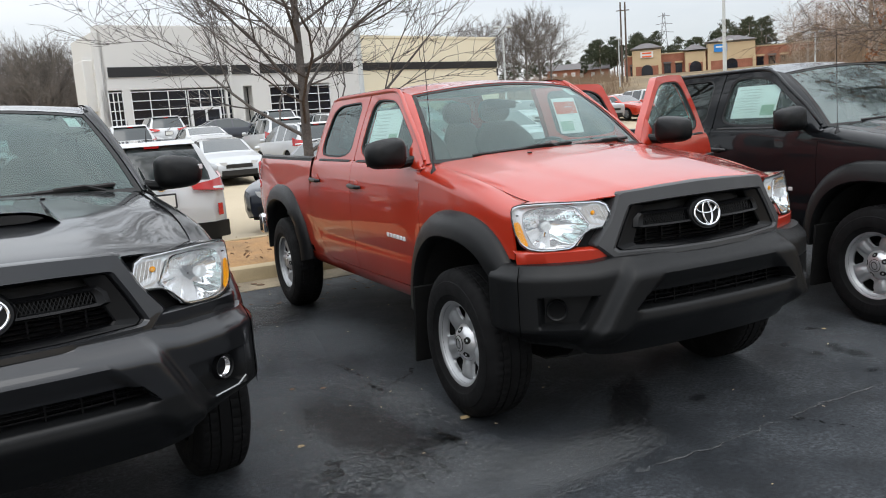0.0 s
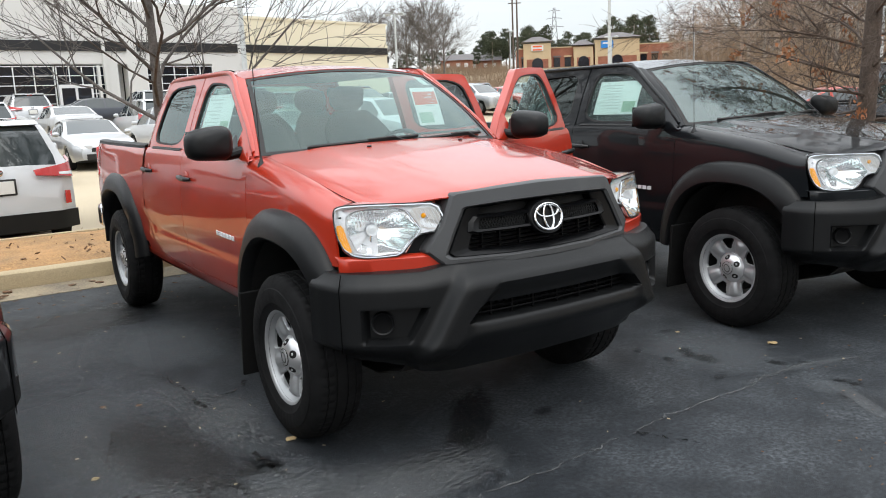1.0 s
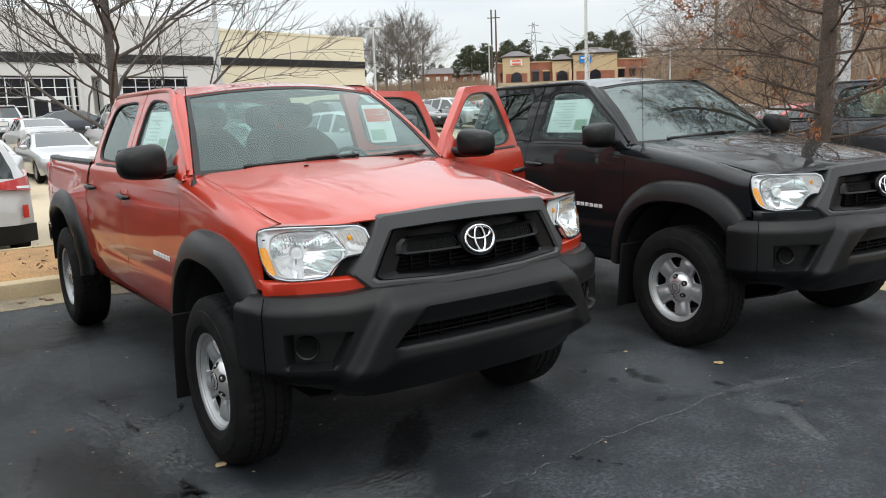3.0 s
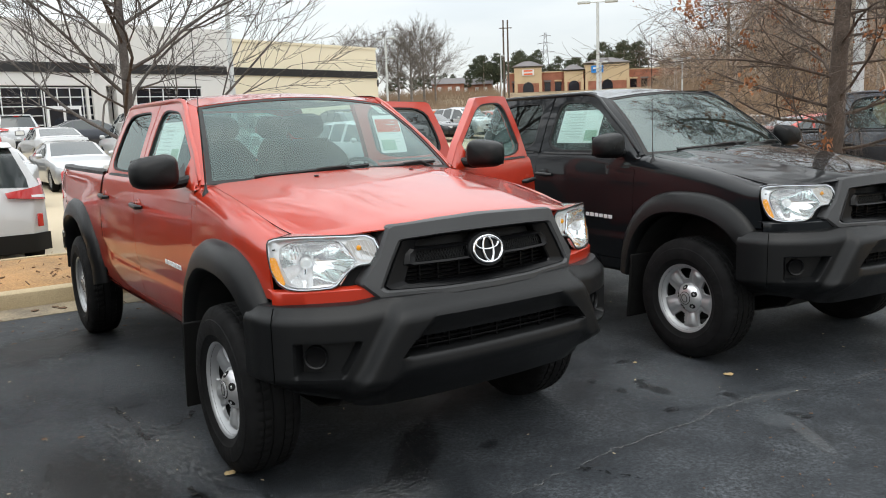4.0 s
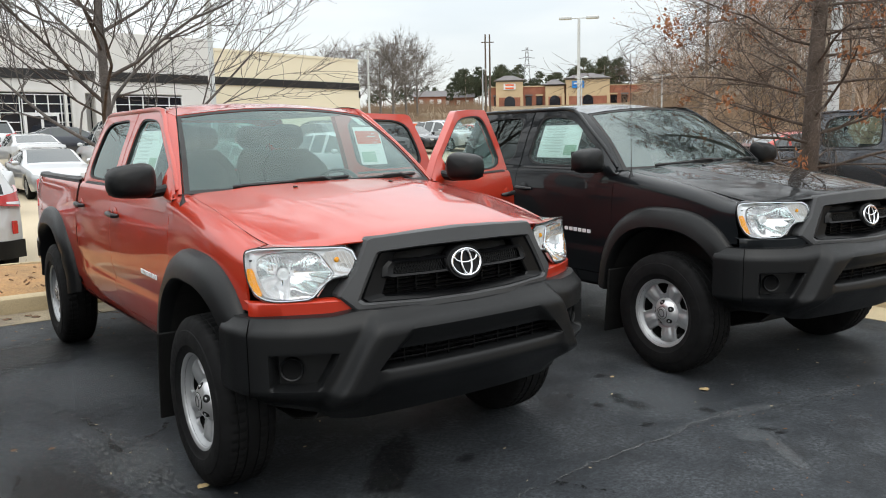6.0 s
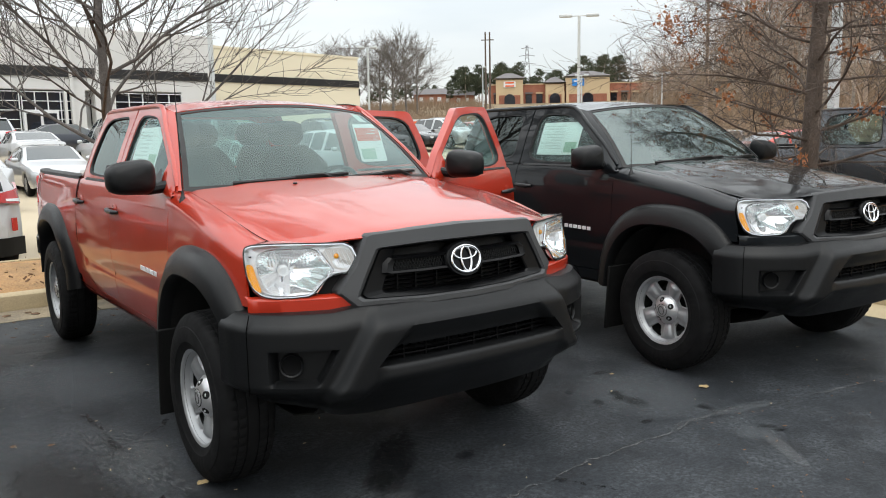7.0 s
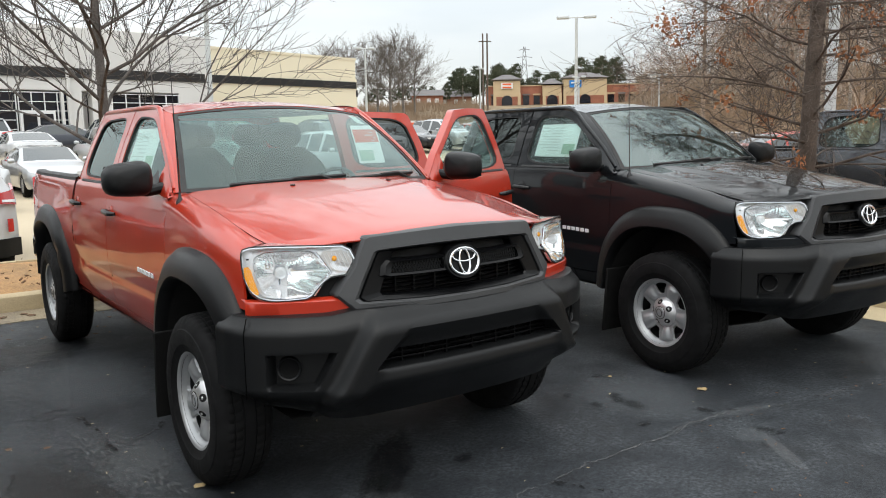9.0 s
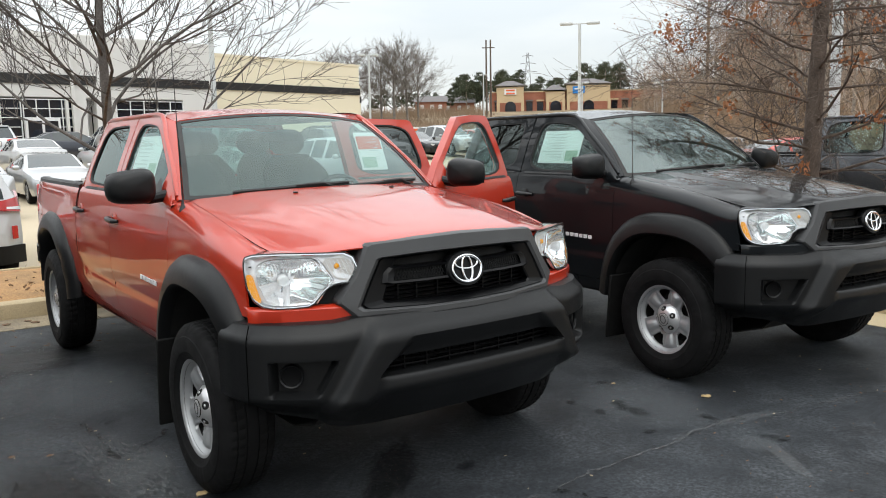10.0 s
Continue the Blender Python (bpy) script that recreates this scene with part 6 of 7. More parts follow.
Z2 = -0.15
car(pose(-1.38, 10.35, Z2 - 0.03, 0, 0, 182), SUV, "white sport utility vehicle parked tail towards the kerb", PAINT_WHITE)
car(pose(-3.72, 9.75, Z2 - 0.03, 0, 0, 181), SUV, "dark utility vehicle parked beside the white one", PAINT_NAVY)
car(pose(-6.3, 10.2, Z2 - 0.03, 0, 0, 179), SEDAN, "dark grey sedan in the row along the kerb", PAINT_GREY)
car(pose(2.3, 11.0, Z2, 0, 0, -40), SEDAN, "dark blue sedan beside the white utility vehicle", PAINT_NAVY)
for i, (x, y, r, k, p, lab) in enumerate((
        (2.5, 23.4, 1, SEDAN, PAINT_SILVER, "silver sedan facing the planted strip"),
        (-0.6, 24.5, -6, SEDAN, PAINT_SILVER, "silver sedan in the rear lot"),
        (0.2, 31.0, 184, SUV, PAINT_WHITE, "white utility vehicle seen from behind"),
        (3.2, 31.5, 183, SEDAN, PAINT_WHITE, "white sedan in the rear lot"),
        (5.9, 29.5, 182, SUV, PAINT_WHITE, "white utility vehicle with dark windows"),
        (8.6, 30.5, 184, SUV, PAINT_WHITE, "white utility vehicle in the rear lot"),
        (8.4, 25.0, -8, SEDAN, PAINT_WHITE, "white sedan in the rear lot"),
        (11.0, 25.0, 6, SEDAN, PAINT_WHITE, "white sedan in the rear lot"),
        (13.8, 25.4, 6, SUV, PAINT_WHITE, "white utility vehicle in the rear lot"),
        (0.0, 36.5, 90, SEDAN, PAINT_WHITE, "white sedan parked before the showroom"),
        (5.8, 37.2, 92, SEDAN, PAINT_NAVY, "dark sedan parked before the showroom"),
        (10.5, 36.8, 92, SEDAN, PAINT_GREY, "dark grey sedan parked before the showroom"),
        (-3.6, 31.0, 180, SEDAN, PAINT_GREY, "dark grey sedan in the rear lot"),
        (-2.4, 37.5, 2, SEDAN, PAINT_WHITE, "white sedan before the showroom windows"),
        (2.6, 38.6, 182, SUV, PAINT_SILVER, "silver utility vehicle before the showroom windows"),
        (8.2, 38.8, 182, SUV, PAINT_WHITE, "white utility vehicle before the showroom windows"),
        (13.2, 39.0, 182, SUV, PAINT_WHITE, "white utility vehicle before the showroom windows"),
        (15.8, 36.5, 4, SEDAN, PAINT_SILVER, "silver sedan before the showroom windows"),
        (-0.3, 19.2, 184, SEDAN, PAINT_SILVER, "silver sedan seen from behind"),
        (7.4, 19.0, 5, SEDAN, PAINT_WHITE, "white sedan facing the planted strip"),
        (10.6, 19.2, 5, SUV, PAINT_WHITE, "white utility vehicle facing the planted strip"),
        (12.0, 32.0, 180, SUV, PAINT_SILVER, "silver utility vehicle in the rear lot"),
        (5.6, 25.2, 186, SUV, PAINT_WHITE, "white utility vehicle seen from behind"),
        (-4.2, 24.6, 4, SUV, PAINT_NAVY, "dark utility vehicle in the rear lot"),
        (21.4, 10.2, 66, SEDAN, PAINT_RED, "red sedan parked beyond the planted strip"),
        (24.4, 15.2, 66, SEDAN, PAINT_GREY, "dark sedan parked beyond the planted strip"),
        (17.5, 33.5, 4, SUV, PAINT_NAVY, "dark utility vehicle in the far row"),
        (20.2, 33.9, 4, SEDAN, PAINT_WHITE, "white sedan in the far row"),
        (22.9, 34.2, 5, SEDAN, PAINT_GREY, "dark grey sedan in the far row"),
        (25.6, 34.6, 4, SUV, PAINT_SILVER, "silver utility vehicle in the far row"),
        (28.3, 35.0, 5, SEDAN, PAINT_RED, "red sedan in the far row"),
        (31.0, 35.2, 4, SUV, PAINT_WHITE, "white utility vehicle in the far row"),
        (17.0, 42.5, 184, SEDAN, PAINT_SILVER, "silver sedan beside the showroom wing"),
        (21.5, 42.8, 184, SUV, PAINT_GREY, "dark utility vehicle beside the showroom wing"),
        (26.5, 43.5, 184, SEDAN, PAINT_WHITE, "white sedan beside the showroom wing"),
        (31.5, 43.8, 184, SUV, PAINT_NAVY, "dark utility vehicle near the field"),
        (35.5, 44.2, 184, SEDAN, PAINT_WHITE, "white sedan near the field"),
        (28.5, 17.5, 75, SEDAN, PAINT_WHITE, "white car parked beyond the planted strip"))):
    car(pose(x, y, -0.01 if x > 6.9 and y < 24.5 else lot_z(y), 0, 0, r), k, lab, p)


# ---- showroom ----
def wall_frame(p0, p1):
    """A pose whose x runs along a wall and y into it."""
    d = Vector((p1[0] - p0[0], p1[1] - p0[1], 0))
    return Matrix.Translation((p0[0], p0[1], 0)) @ Matrix.Rotation(math.atan2(d.y, d.x), 4, "Z"), d.length


def window_grid(parent, x0, x1, z0, z1, nx, nz, y=-0.02):
    w = part("window", Shape().box(((x0 + x1) / 2, y + 0.16, (z0 + z1) / 2), (x1 - x0 - 0.04, 0.06, z1 - z0 - 0.04)), BUILD_GLASS, parent, "dark storefront glass")
    for k in range(nx + 1):
        part("mullion", Shape().box((x0 + (x1 - x0) * k / nx, y + 0.04, (z0 + z1) / 2), (0.045, 0.07, z1 - z0)), MULLION, w)
    for k in range(nz + 1):
        part("transom", Shape().box(((x0 + x1) / 2, y + 0.043, z0 + (z1 - z0) * k / nz), (x1 - x0 - 0.1, 0.06, 0.042)), MULLION, w)


def showroom():
    m, L = wall_frame((0.4, 41.3), (15.2, 43.8))
    t = thing("showroom_building", m, "white stucco car showroom with black fascia band and tall windows", "building")
    # front wall in pieces round the openings
    part("upper_wall", Shape().box((L / 2, 0.5, 5.75), (L, 1.0, 3.3)), STUCCO, t, bevel=0.05)
    for x0, x1 in ((0.33, 6.70), (6.87, 8.05), (8.62, 14.7)):
        part("band", Shape().box(((x0 + x1) / 2, -0.03, 5.03), (x1 - x0, 0.1, 0.50)), BLACK_BAND, t, "black fascia band")
    part("pilaster", Shape().box((6.785, -0.08, 4.4), (0.16, 0.22, 4.6)), STUCCO, t, bevel=0.02)
    part("post", Shape().box((6.46, 0.10, 1.9), (0.14, 0.4, 4.3)), STUCCO, t)
    part("recess_wall", Shape().box((7.78, 0.95, 1.9), (0.60, 0.1, 4.5)), STUCCO, t)
    part("side_wall", Shape().box((-0.02, 2.3, 3.2), (0.5, 4.6, 7.6)), STUCCO, t)
    part("side_canopy", Shape().box((-0.45, 1.5, 4.4), (0.6, 2.2, 2.6)), STUCCO, t, bevel=0.05)
    part("roof", Shape().box((L / 2, 2.6, 6.6), (L - 0.8, 3.4, 0.2)), SHINGLE, t)
    part("rear_wall", Shape().box((L / 2, 4.5, 3.2), (L, 0.3, 7.5)), STUCCO, t)
    part("end_wall", Shape().box((L - 0.1, 2.3, 3.2), (0.4, 4.5, 7.5)), STUCCO, t)
    for x, w in ((0.05, 0.34), (1.13, 0.43), (7.20, 0.60), (8.55, 1.05), (13.9, 1.8)):
        part("pier", Shape().box((x, 0.3, 1.9), (w, 0.6, 4.5)), STUCCO, t)
    part("back_wall", Shape().box((L / 2, 3.0, 1.9), (L, 0.2, 4.5)), BLACK_BAND, t)
    window_grid(t, 0.22, 0.92, -0.2, 4.0, 3, 9)
    window_grid(t, 1.35, 4.22, -0.2, 4.0, 3, 9)
    window_grid(t, 4.34, 6.86, -0.2, 4.0, 4, 9)
    window_grid(t, 9.1, 13.0, -0.2, 4.0, 5, 9)
    d = part("entrance_portal", Shape().box((5.15, -0.15, 1.9), (1.7, 0.2, 2.3)), MULLION, t, "white framed entrance doors")
    for s in (-1, 1):
        part("entrance_door", Shape().box((5.15 + s * 0.40, -0.24, 1.9), (0.66, 0.06, 2.0)), BUILD_GLASS, d)
    m2, L2 = wall_frame((15.6, 46.0), (28.3, 49.2))
    t2 = thing("showroom_wing", m2, "cream stucco wing of the showroom with black band", "building")
    part("wall", Shape().box((L2 / 2, 5, 3.4), (L2, 10, 7.3)), CREAM, t2, bevel=0.04)
    part("parapet_cap", Shape().box((L2 / 2, 5, 7.1), (L2 + 0.1, 10.1, 0.16)), CREAM, t2)
    part("band", Shape().box((L2 / 2, -0.03, 5.2), (L2 - 0.02, 0.1, 0.48)), BLACK_BAND, t2, "black fascia band")
    part("end_block", Shape().box((L2 + 0.6, 6, 2.8), (1.3, 9.6, 5.9)), CREAM, t2)
    part("end_band", Shape().box((L2 + 0.6, 1.17, 4.7), (1.3, 0.1, 0.5)), BLACK_BAND, t2)


showroom()


def shopping_plaza():
    a0, a1, D = 39.2, 51.0, 200
    p0 = (-2 + D * math.sin(radians(a0)), -3.5 + D * math.cos(radians(a0)))
    p1 = (-2 + (D + 6) * math.sin(radians(a1)), -3.5 + (D + 6) * math.cos(radians(a1)))
    m, L = wall_frame(p0, p1)
    m = m @ Matrix.Translation((0, 0, 8.2))
    t = thing("shopping_plaza", m, "brick shopping plaza with tan towers on a hill", "building")
    part("brick_wall", Shape().box((L / 2, 8, 1.9), (L, 16, 5.4)), BRICK, t)
    part("coping", Shape().box((L / 2, 8, 4.65), (L + 0.3, 16.3, 0.25)), TAN, t)
    for k in range(int(L / 2.6)):
        x = 1.5 + 2.6 * k
        part("shop_window", Shape().box((x, -0.05, 1.0), (1.5, 0.2, 2.4)), BUILD_GLASS, t)
        part("awning", Shape().box((x, -0.3, 2.5), (1.8, 0.6, 0.35)), TAN if k % 3 else SHINGLE, t)
    for x, w, h, sign in ((4.5, 6.5, 6.1, SIGN_ORANGE), (15.5, 4.5, 4.9, None), (23.5, 10.5, 6.3, SIGN_BLUE)):
        for s in (-1, 1):
            part("pilaster", Shape().box((x + s * (w / 2 - 0.3), -1.95, 0.6), (0.7, 0.35, 4.2)), TAN, t)
        tw = part("tower", Shape().box((x, -0.6, h / 2 - 0.8), (w, 2.4, h + 1.6 - 0.8)), TAN, t, "tan stucco tower")
        part("tower_base", Shape().box((x, -0.7, 0.3), (w + 0.2, 2.5, 3.4)), BRICK, tw)
        part("tower_arch", Shape().prism([(x + 1.3 * math.cos(a), 1.0 + 1.3 * math.sin(a)) for a in np.linspace(0, math.pi, 13)] + [(x - 1.3, -1.4), (x + 1.3, -1.4)], "y", -2.05, -1.9), BUILD_GLASS, tw)
        part("tower_roof", Shape().add([(x - w / 2 - 0.5, -2.3, h), (x + w / 2 + 0.5, -2.3, h), (x + w / 2 + 0.5, 3, h), (x - w / 2 - 0.5, 3, h), (x - w * 0.15, 0.3, h + 1.3), (x + w * 0.15, 0.3, h + 1.3)], [(0, 1, 5, 4), (1, 2, 5), (2, 3, 4, 5), (3, 0, 4), (3, 2, 1, 0)]), SHINGLE, tw)
        if sign:
            blue = sign is SIGN_BLUE
            sx = x - (2.4 if blue else 0)
            sg = part("shop_sign", Shape().box((sx, -1.95, h - 1.5), (2.9, 0.2, 1.7 if blue else 1.4)), SIGN_BLUE if blue else MULLION, tw, "bright shop sign with plain bars")
            for q in ((0.25,) if blue else (0.38, -0.38)):
                part("sign_bar", Shape().box((sx, -2.08, h - 1.5 + q), (2.1, 0.08, 0.34)), MULLION if blue else SIGN_ORANGE, sg)


shopping_plaza()


# ---- trees ----
def branch(shape, tips, p, d, length, r, depth, spread, up, sides, seg=4, droop=0.0, twig=0.0032):
    pts, rad = [p.copy()], [r]
    for k in range(seg):
        d = (d + Vector((random.gauss(0, 0.15), random.gauss(0, 0.15), random.gauss(0, 0.10) + up * 0.10 - droop * 0.1))).normalized()
        p = p + d * (length / seg)
        pts.append(p.copy())
        rad.append(r * (1 - 0.55 * (k + 1) / seg))
    shape.tube(pts, rad, sides, False)
    if depth == 0:
        tips.append((p.copy(), d.copy()))
        return
    kids = 3 if depth > 1 else 4
    for k in range(kids + 1):
        i = 1 + int((seg - 1) * (k + 0.5) / (kids + 1)) if k < kids else seg
        axis = Vector((random.gauss(0, 1), random.gauss(0, 1), random.gauss(0, 1)))
        side = d.cross(axis)
        if side.length < 1e-3:
            continue
        side.normalize()
        w = spread * random.uniform(0.6, 1.3) * (0.35 if k == kids else 1)
        nd = (d * math.cos(w) + side * math.sin(w)).normalized()
        branch(shape, tips, pts[i], nd, length * random.uniform(0.5, 0.75), max(rad[i] * 0.62, twig), depth - 1, spread, up, max(3, sides - 2), max(4, seg - 1), droop, twig)


def tree(m, label, trunk_r, height, clear, limbs, depth, spread, up, mat, flat=0.5, limb_r=0.30, leaves=0, leaf_mat=None, leaf=0.05, lean=(0, 0), droop=0.0, reach=0.55, twig=0.0032, seg=4, clusters=0):
    t = thing("tree", m, label, "tree")
    tr, br, tips = Shape(), Shape(), []
    pts = [Vector((lean[0] * k / 8 + random.gauss(0, 0.02) * k / 8, lean[1] * k / 8 + random.gauss(0, 0.02) * k / 8, -0.15 + (height * 0.9) * k / 8)) for k in range(9)]
    rad = [trunk_r * (1.25 if k == 0 else 1 - 0.10 * k) for k in range(9)]
    tr.tube(pts, rad, 14)
    part("trunk", tr, mat, t, sharp=80)
    for k in range(limbs):
        q = clear + (1 - clear) * (k + random.random() * 0.6) / limbs
        f = min(7.99, q * 8)
        p = pts[int(f)].lerp(pts[int(f) + 1], f % 1)
        a = k * 2.4 + random.uniform(-0.4, 0.4)
        d = Vector((math.cos(a), math.sin(a), flat + random.uniform(-0.1, 0.3))).normalized()
        branch(br, tips, p, d, height * reach * (1.05 - 0.65 * q), trunk_r * limb_r * (1.15 - 0.7 * q), depth, spread, up, 7, seg, droop, twig)
    b = part("crown", br, mat, t, sharp=80, kind="stuff", fix=False)
    if leaves:
        lf = Shape()
        for k in range(leaves):
            p, d = tips[(k % clusters) * 7919 % len(tips)] if clusters else random.choice(tips)
            p = p + Vector((random.gauss(0, 0.05), random.gauss(0, 0.05), random.gauss(0, 0.05)))
            e = Euler((random.uniform(0, 6), random.uniform(0, 6), random.uniform(0, 6))).to_matrix()
            s = leaf * random.uniform(0.5, 1.3)
            lf.add([p + e @ Vector(c) * s for c in ((-0.5, 0, 0), (0, -0.35, 0.08), (0.6, 0, 0), (0, 0.35, 0.08))], [(0, 1, 2, 3)])
        part("foliage", lf, leaf_mat, t, "dry rust-coloured leaves", kind="stuff", fix=False)
    return t


random.seed(11)
tree(pose(0.22, 5.98, 0.15), "bare young tree with upswept grey branches in the rear strip", 0.072, 6.4, 0.20, 24, 4, 0.52, 0.45, BARK_NEAR, flat=0.52, reach=0.38, limb_r=0.34, twig=0.0038, seg=5)
random.seed(5)
tree(pose(5.8, 1.05, 0.15), "bare tree with level branches and clinging rust leaves", 0.108, 6.5, 0.16, 50, 4, 0.60, 0.04, BARK_TAN, flat=0.12, leaves=4200, leaf_mat=LEAF_RUST, leaf=0.040, lean=(0.09, -0.15), droop=0.12, reach=0.24, limb_r=0.160, twig=0.0023, seg=5, clusters=110)


def wood_tree(name, seed, h, r, limbs, mat, leaves=0, leaf_mat=None, leaf=0.2, flat=0.7):
    random.seed(seed)
    return tree(pose(0, 0, -50), name, r, h, 0.25, limbs, 3, 0.6, 0.35, mat, flat=flat, leaves=leaves, leaf_mat=leaf_mat, leaf=leaf, reach=0.42)


def pine_tree(seed, h):
    random.seed(seed)
    t = thing("pine_tree", pose(0, 0, -50), "dark green pine with a ragged crown", "tree")
    part("trunk", Shape().tube([(0, 0, -0.5), (0.1, 0, h * 0.5), (0, 0.1, h)], [0.22, 0.16, 0.04], 8), BARK, t)
    s = Shape()
    for k in range(64):
        z = h * random.uniform(0.34, 1.0)
        rr = math.sin(math.pi * min(1.0, 0.12 + 0.88 * (z / h - 0.28) / 0.72)) * h * 0.24 + 0.5
        a = random.uniform(0, 6.28)
        c = Vector((math.cos(a) * rr * random.uniform(0.2, 1), math.sin(a) * rr * random.uniform(0.2, 1), z))
        for q in range(36):
            p = c + Vector((random.gauss(0, 0.42), random.gauss(0, 0.42), random.gauss(0, 0.22)))
            e = Euler((random.uniform(0, 6), random.uniform(0, 6), random.uniform(0, 6))).to_matrix()
            s.add([p + e @ Vector(v) * 0.55 for v in ((-0.5, 0, 0), (0, -0.16, 0.1), (0.7, 0, 0), (0, 0.16, 0.1))], [(0, 1, 2, 3)])
    part("crown", s, PINE, t, kind="stuff", fix=False)
    return t


woods = [wood_tree("slender bare tree of the roadside woods", 21 + k, 10 + k % 3, 0.13, 13, (BARK, BARK_RED)[k % 2], (0, 1500, 2500)[k % 3], LEAF_RUST, 0.07) for k in range(4)]
pines = [pine_tree(31 + k, 11 + k) for k in range(2)]
random.seed(61)
broad = [tree(pose(0, 0, -50), "broad bare winter tree on the far slope", 0.24, 12.0, 0.22, 15, 4, 0.46, 0.25, BARK_FAR, flat=0.85, reach=0.46, limb_r=0.42, twig=0.010, seg=4) for k in range(2)]


def at_az(az, d):
    return -2 + d * math.sin(radians(az)), -3.5 + d * math.cos(radians(az))


random.seed(77)
spots = []
for k in range(52):
    spots.append((random.uniform(53.5, 84), random.uniform(40, 105), 0))
for k in range(70):
    spots.append((random.uniform(-14, 3), random.uniform(62, 110), 0))
for k in range(4):
    spots.append((random.uniform(4, 26), random.uniform(75, 90), 0))
# clumps of pines behind the plaza: from, to, how many, height
for a0, a1, n, h in ((36.6, 38.9, 7, 0.95), (39.4, 41.2, 6, 1.0), (41.2, 44.2, 7, 0.72), (44.6, 46.2, 4, 0.98), (46.6, 48.4, 4, 1.06), (48.8, 53.5, 6, 0.72), (30.6, 36.6, 12, 0.52)):
    for k in range(n):
        spots.append((a0 + (a1 - a0) * (k + random.random()) / n, random.uniform(222, 258), 1 + h))
# broad bare trees on the slope beyond the showroom
for az, d, h in ((28.2, 150, 2.05), (29.4, 158, 2.15), (31.4, 152, 2.05), (32.3, 150, 2.20), (33.2, 156, 2.16), (34.0, 160, 2.0), (24.5, 150, 2.0), (26.0, 160, 2.02)):
    spots.append((az, d, 10 + h))
for k in range(46):
    spots.append((random.uniform(58.5, 86), random.uniform(34, 90), 0))
for k in range(14):
    spots.append((random.uniform(50, 66), random.uniform(90, 140), 0))
for k in range(24):
    spots.append((random.uniform(49.5, 57), random.uniform(140, 195), 0))
used = set()
for az, d, p in spots:
    x, y = at_az(az, d)
    src = random.choice(broad if p > 10 or az < 3.5 else pines if p >= 1 else woods)
    s = random.uniform(0.8, 1.15) if p == 0 else (p - 11) if p > 10 else (p - 1) * random.uniform(0.88, 1.06)
    if az < 3.5 and p == 0:
        s *= 0.62
    m = pose(x, y, hill(x, y) - 0.1, 0, 0, random.uniform(0, 360))
    if src.name in used:
        c = copy_thing(src, m)
    else:
        used.add(src.name)
        src.matrix_basis, c = m, src
    c.scale = (s, s, s)


# ---- poles and distant masts ----
def light_pole(az, d, h, span, label="tall white lamp post with twin heads", r=0.12):
    x, y = at_az(az, d)
    t = thing("street_lamp", pose(x, y, hill(x, y), 0, 0, -az), label, "street lamp")
    part("pole", Shape().tube([(0, 0, -0.3), (0, 0, h)], [r * 1.1, r * 0.85], 12), POLE_WHITE, t)
    part("cross_arm", Shape().tube([(-span / 2, 0, h), (span / 2, 0, h)], 0.05, 8), POLE_WHITE, t)
    for s in (-1, 1):
        part("lamp_head", Shape().box((s * span / 2, 0, h + 0.02), (span * 0.48, 0.46, 0.26)), POLE_WHITE, t, bevel=0.08)
    part("footing", Shape().tube([(0, 0, -0.3), (0, 0, 0.6)], 0.3, 14), CONCRETE, t)


light_pole(45.3, 75, 12.05, 2.4, r=0.15)
light_pole(30.6, 84, 10.6, 1.3)
light_pole(38.64, 150, 9.0, 1.0)
light_pole(50.9, 120, 7.6, 1.6)
light_pole(45.5, 110, 8.0, 1.2)
light_pole(20.0, 38, 9.5, 1.6)
light_pole(61.45, 30, 9.5, 1.4, r=0.18)
light_pole(71.2, 36, 9.5, 1.4)


def power_pole(az, d, h):
    x, y = at_az(az, d)
    t = thing("power_pole", pose(x, y, hill(x, y), 0, 0, -az), "weathered wooden power pole pair", "power pole")
    for s in (-0.45, 0.45):
        part("pole", Shape().tube([(s, 0, -0.3), (s, 0, h)], [0.22, 0.15], 8), WOOD_POLE, t)
    part("cross_arm", Shape().box((0, 0, h - 1.6), (2.6, 0.15, 0.18)), WOOD_POLE, t)


power_pole(39.0, 170, 15.8)
power_pole(-3.0, 80, 9.5)


def pylon(az, d, h):
    x, y = at_az(az, d)
    t = thing("power_pylon", pose(x, y, hill(x, y), 0, 0, -az), "distant grey lattice pylon", "pylon")
    s = Shape()
    w = 2.6
    for k in range(9):
        z0, z1 = h * k / 9, h * (k + 1) / 9
        a, b = w * (1 - 0.85 * k / 9), w * (1 - 0.85 * (k + 1) / 9)
        for i in (-1, 1):
            s.tube([(i * a, 0, z0), (i * b, 0, z1)], 0.20, 4, False)
            s.tube([(i * a, 0, z0), (-i * b, 0, z1)], 0.13, 4, False)
    part("lattice", s, GALV, t)
    for z, l in ((0.72, 4.2), (0.84, 3.6), (0.95, 2.6)):
        part("cross_arm", Shape().tube([(-l, 0, h * z), (0, 0, h * z + 0.5), (l, 0, h * z)], 0.18, 4), GALV, t)


pylon(41.75, 380, 31)


# ---- brushwood at the edge of the woods ----
SHRUB_DARK = material("dark_thicket", (0.15, 0.125, 0.105), 0.95, 0.0, 0.3, 0.3, tint=(0.22, 0.17, 0.13))
SHRUB = material("dry_brushwood", (0.32, 0.24, 0.17), 0.95, 0.0, 0.3, 2.0, tint=(0.34, 0.22, 0.13), random=0.3)


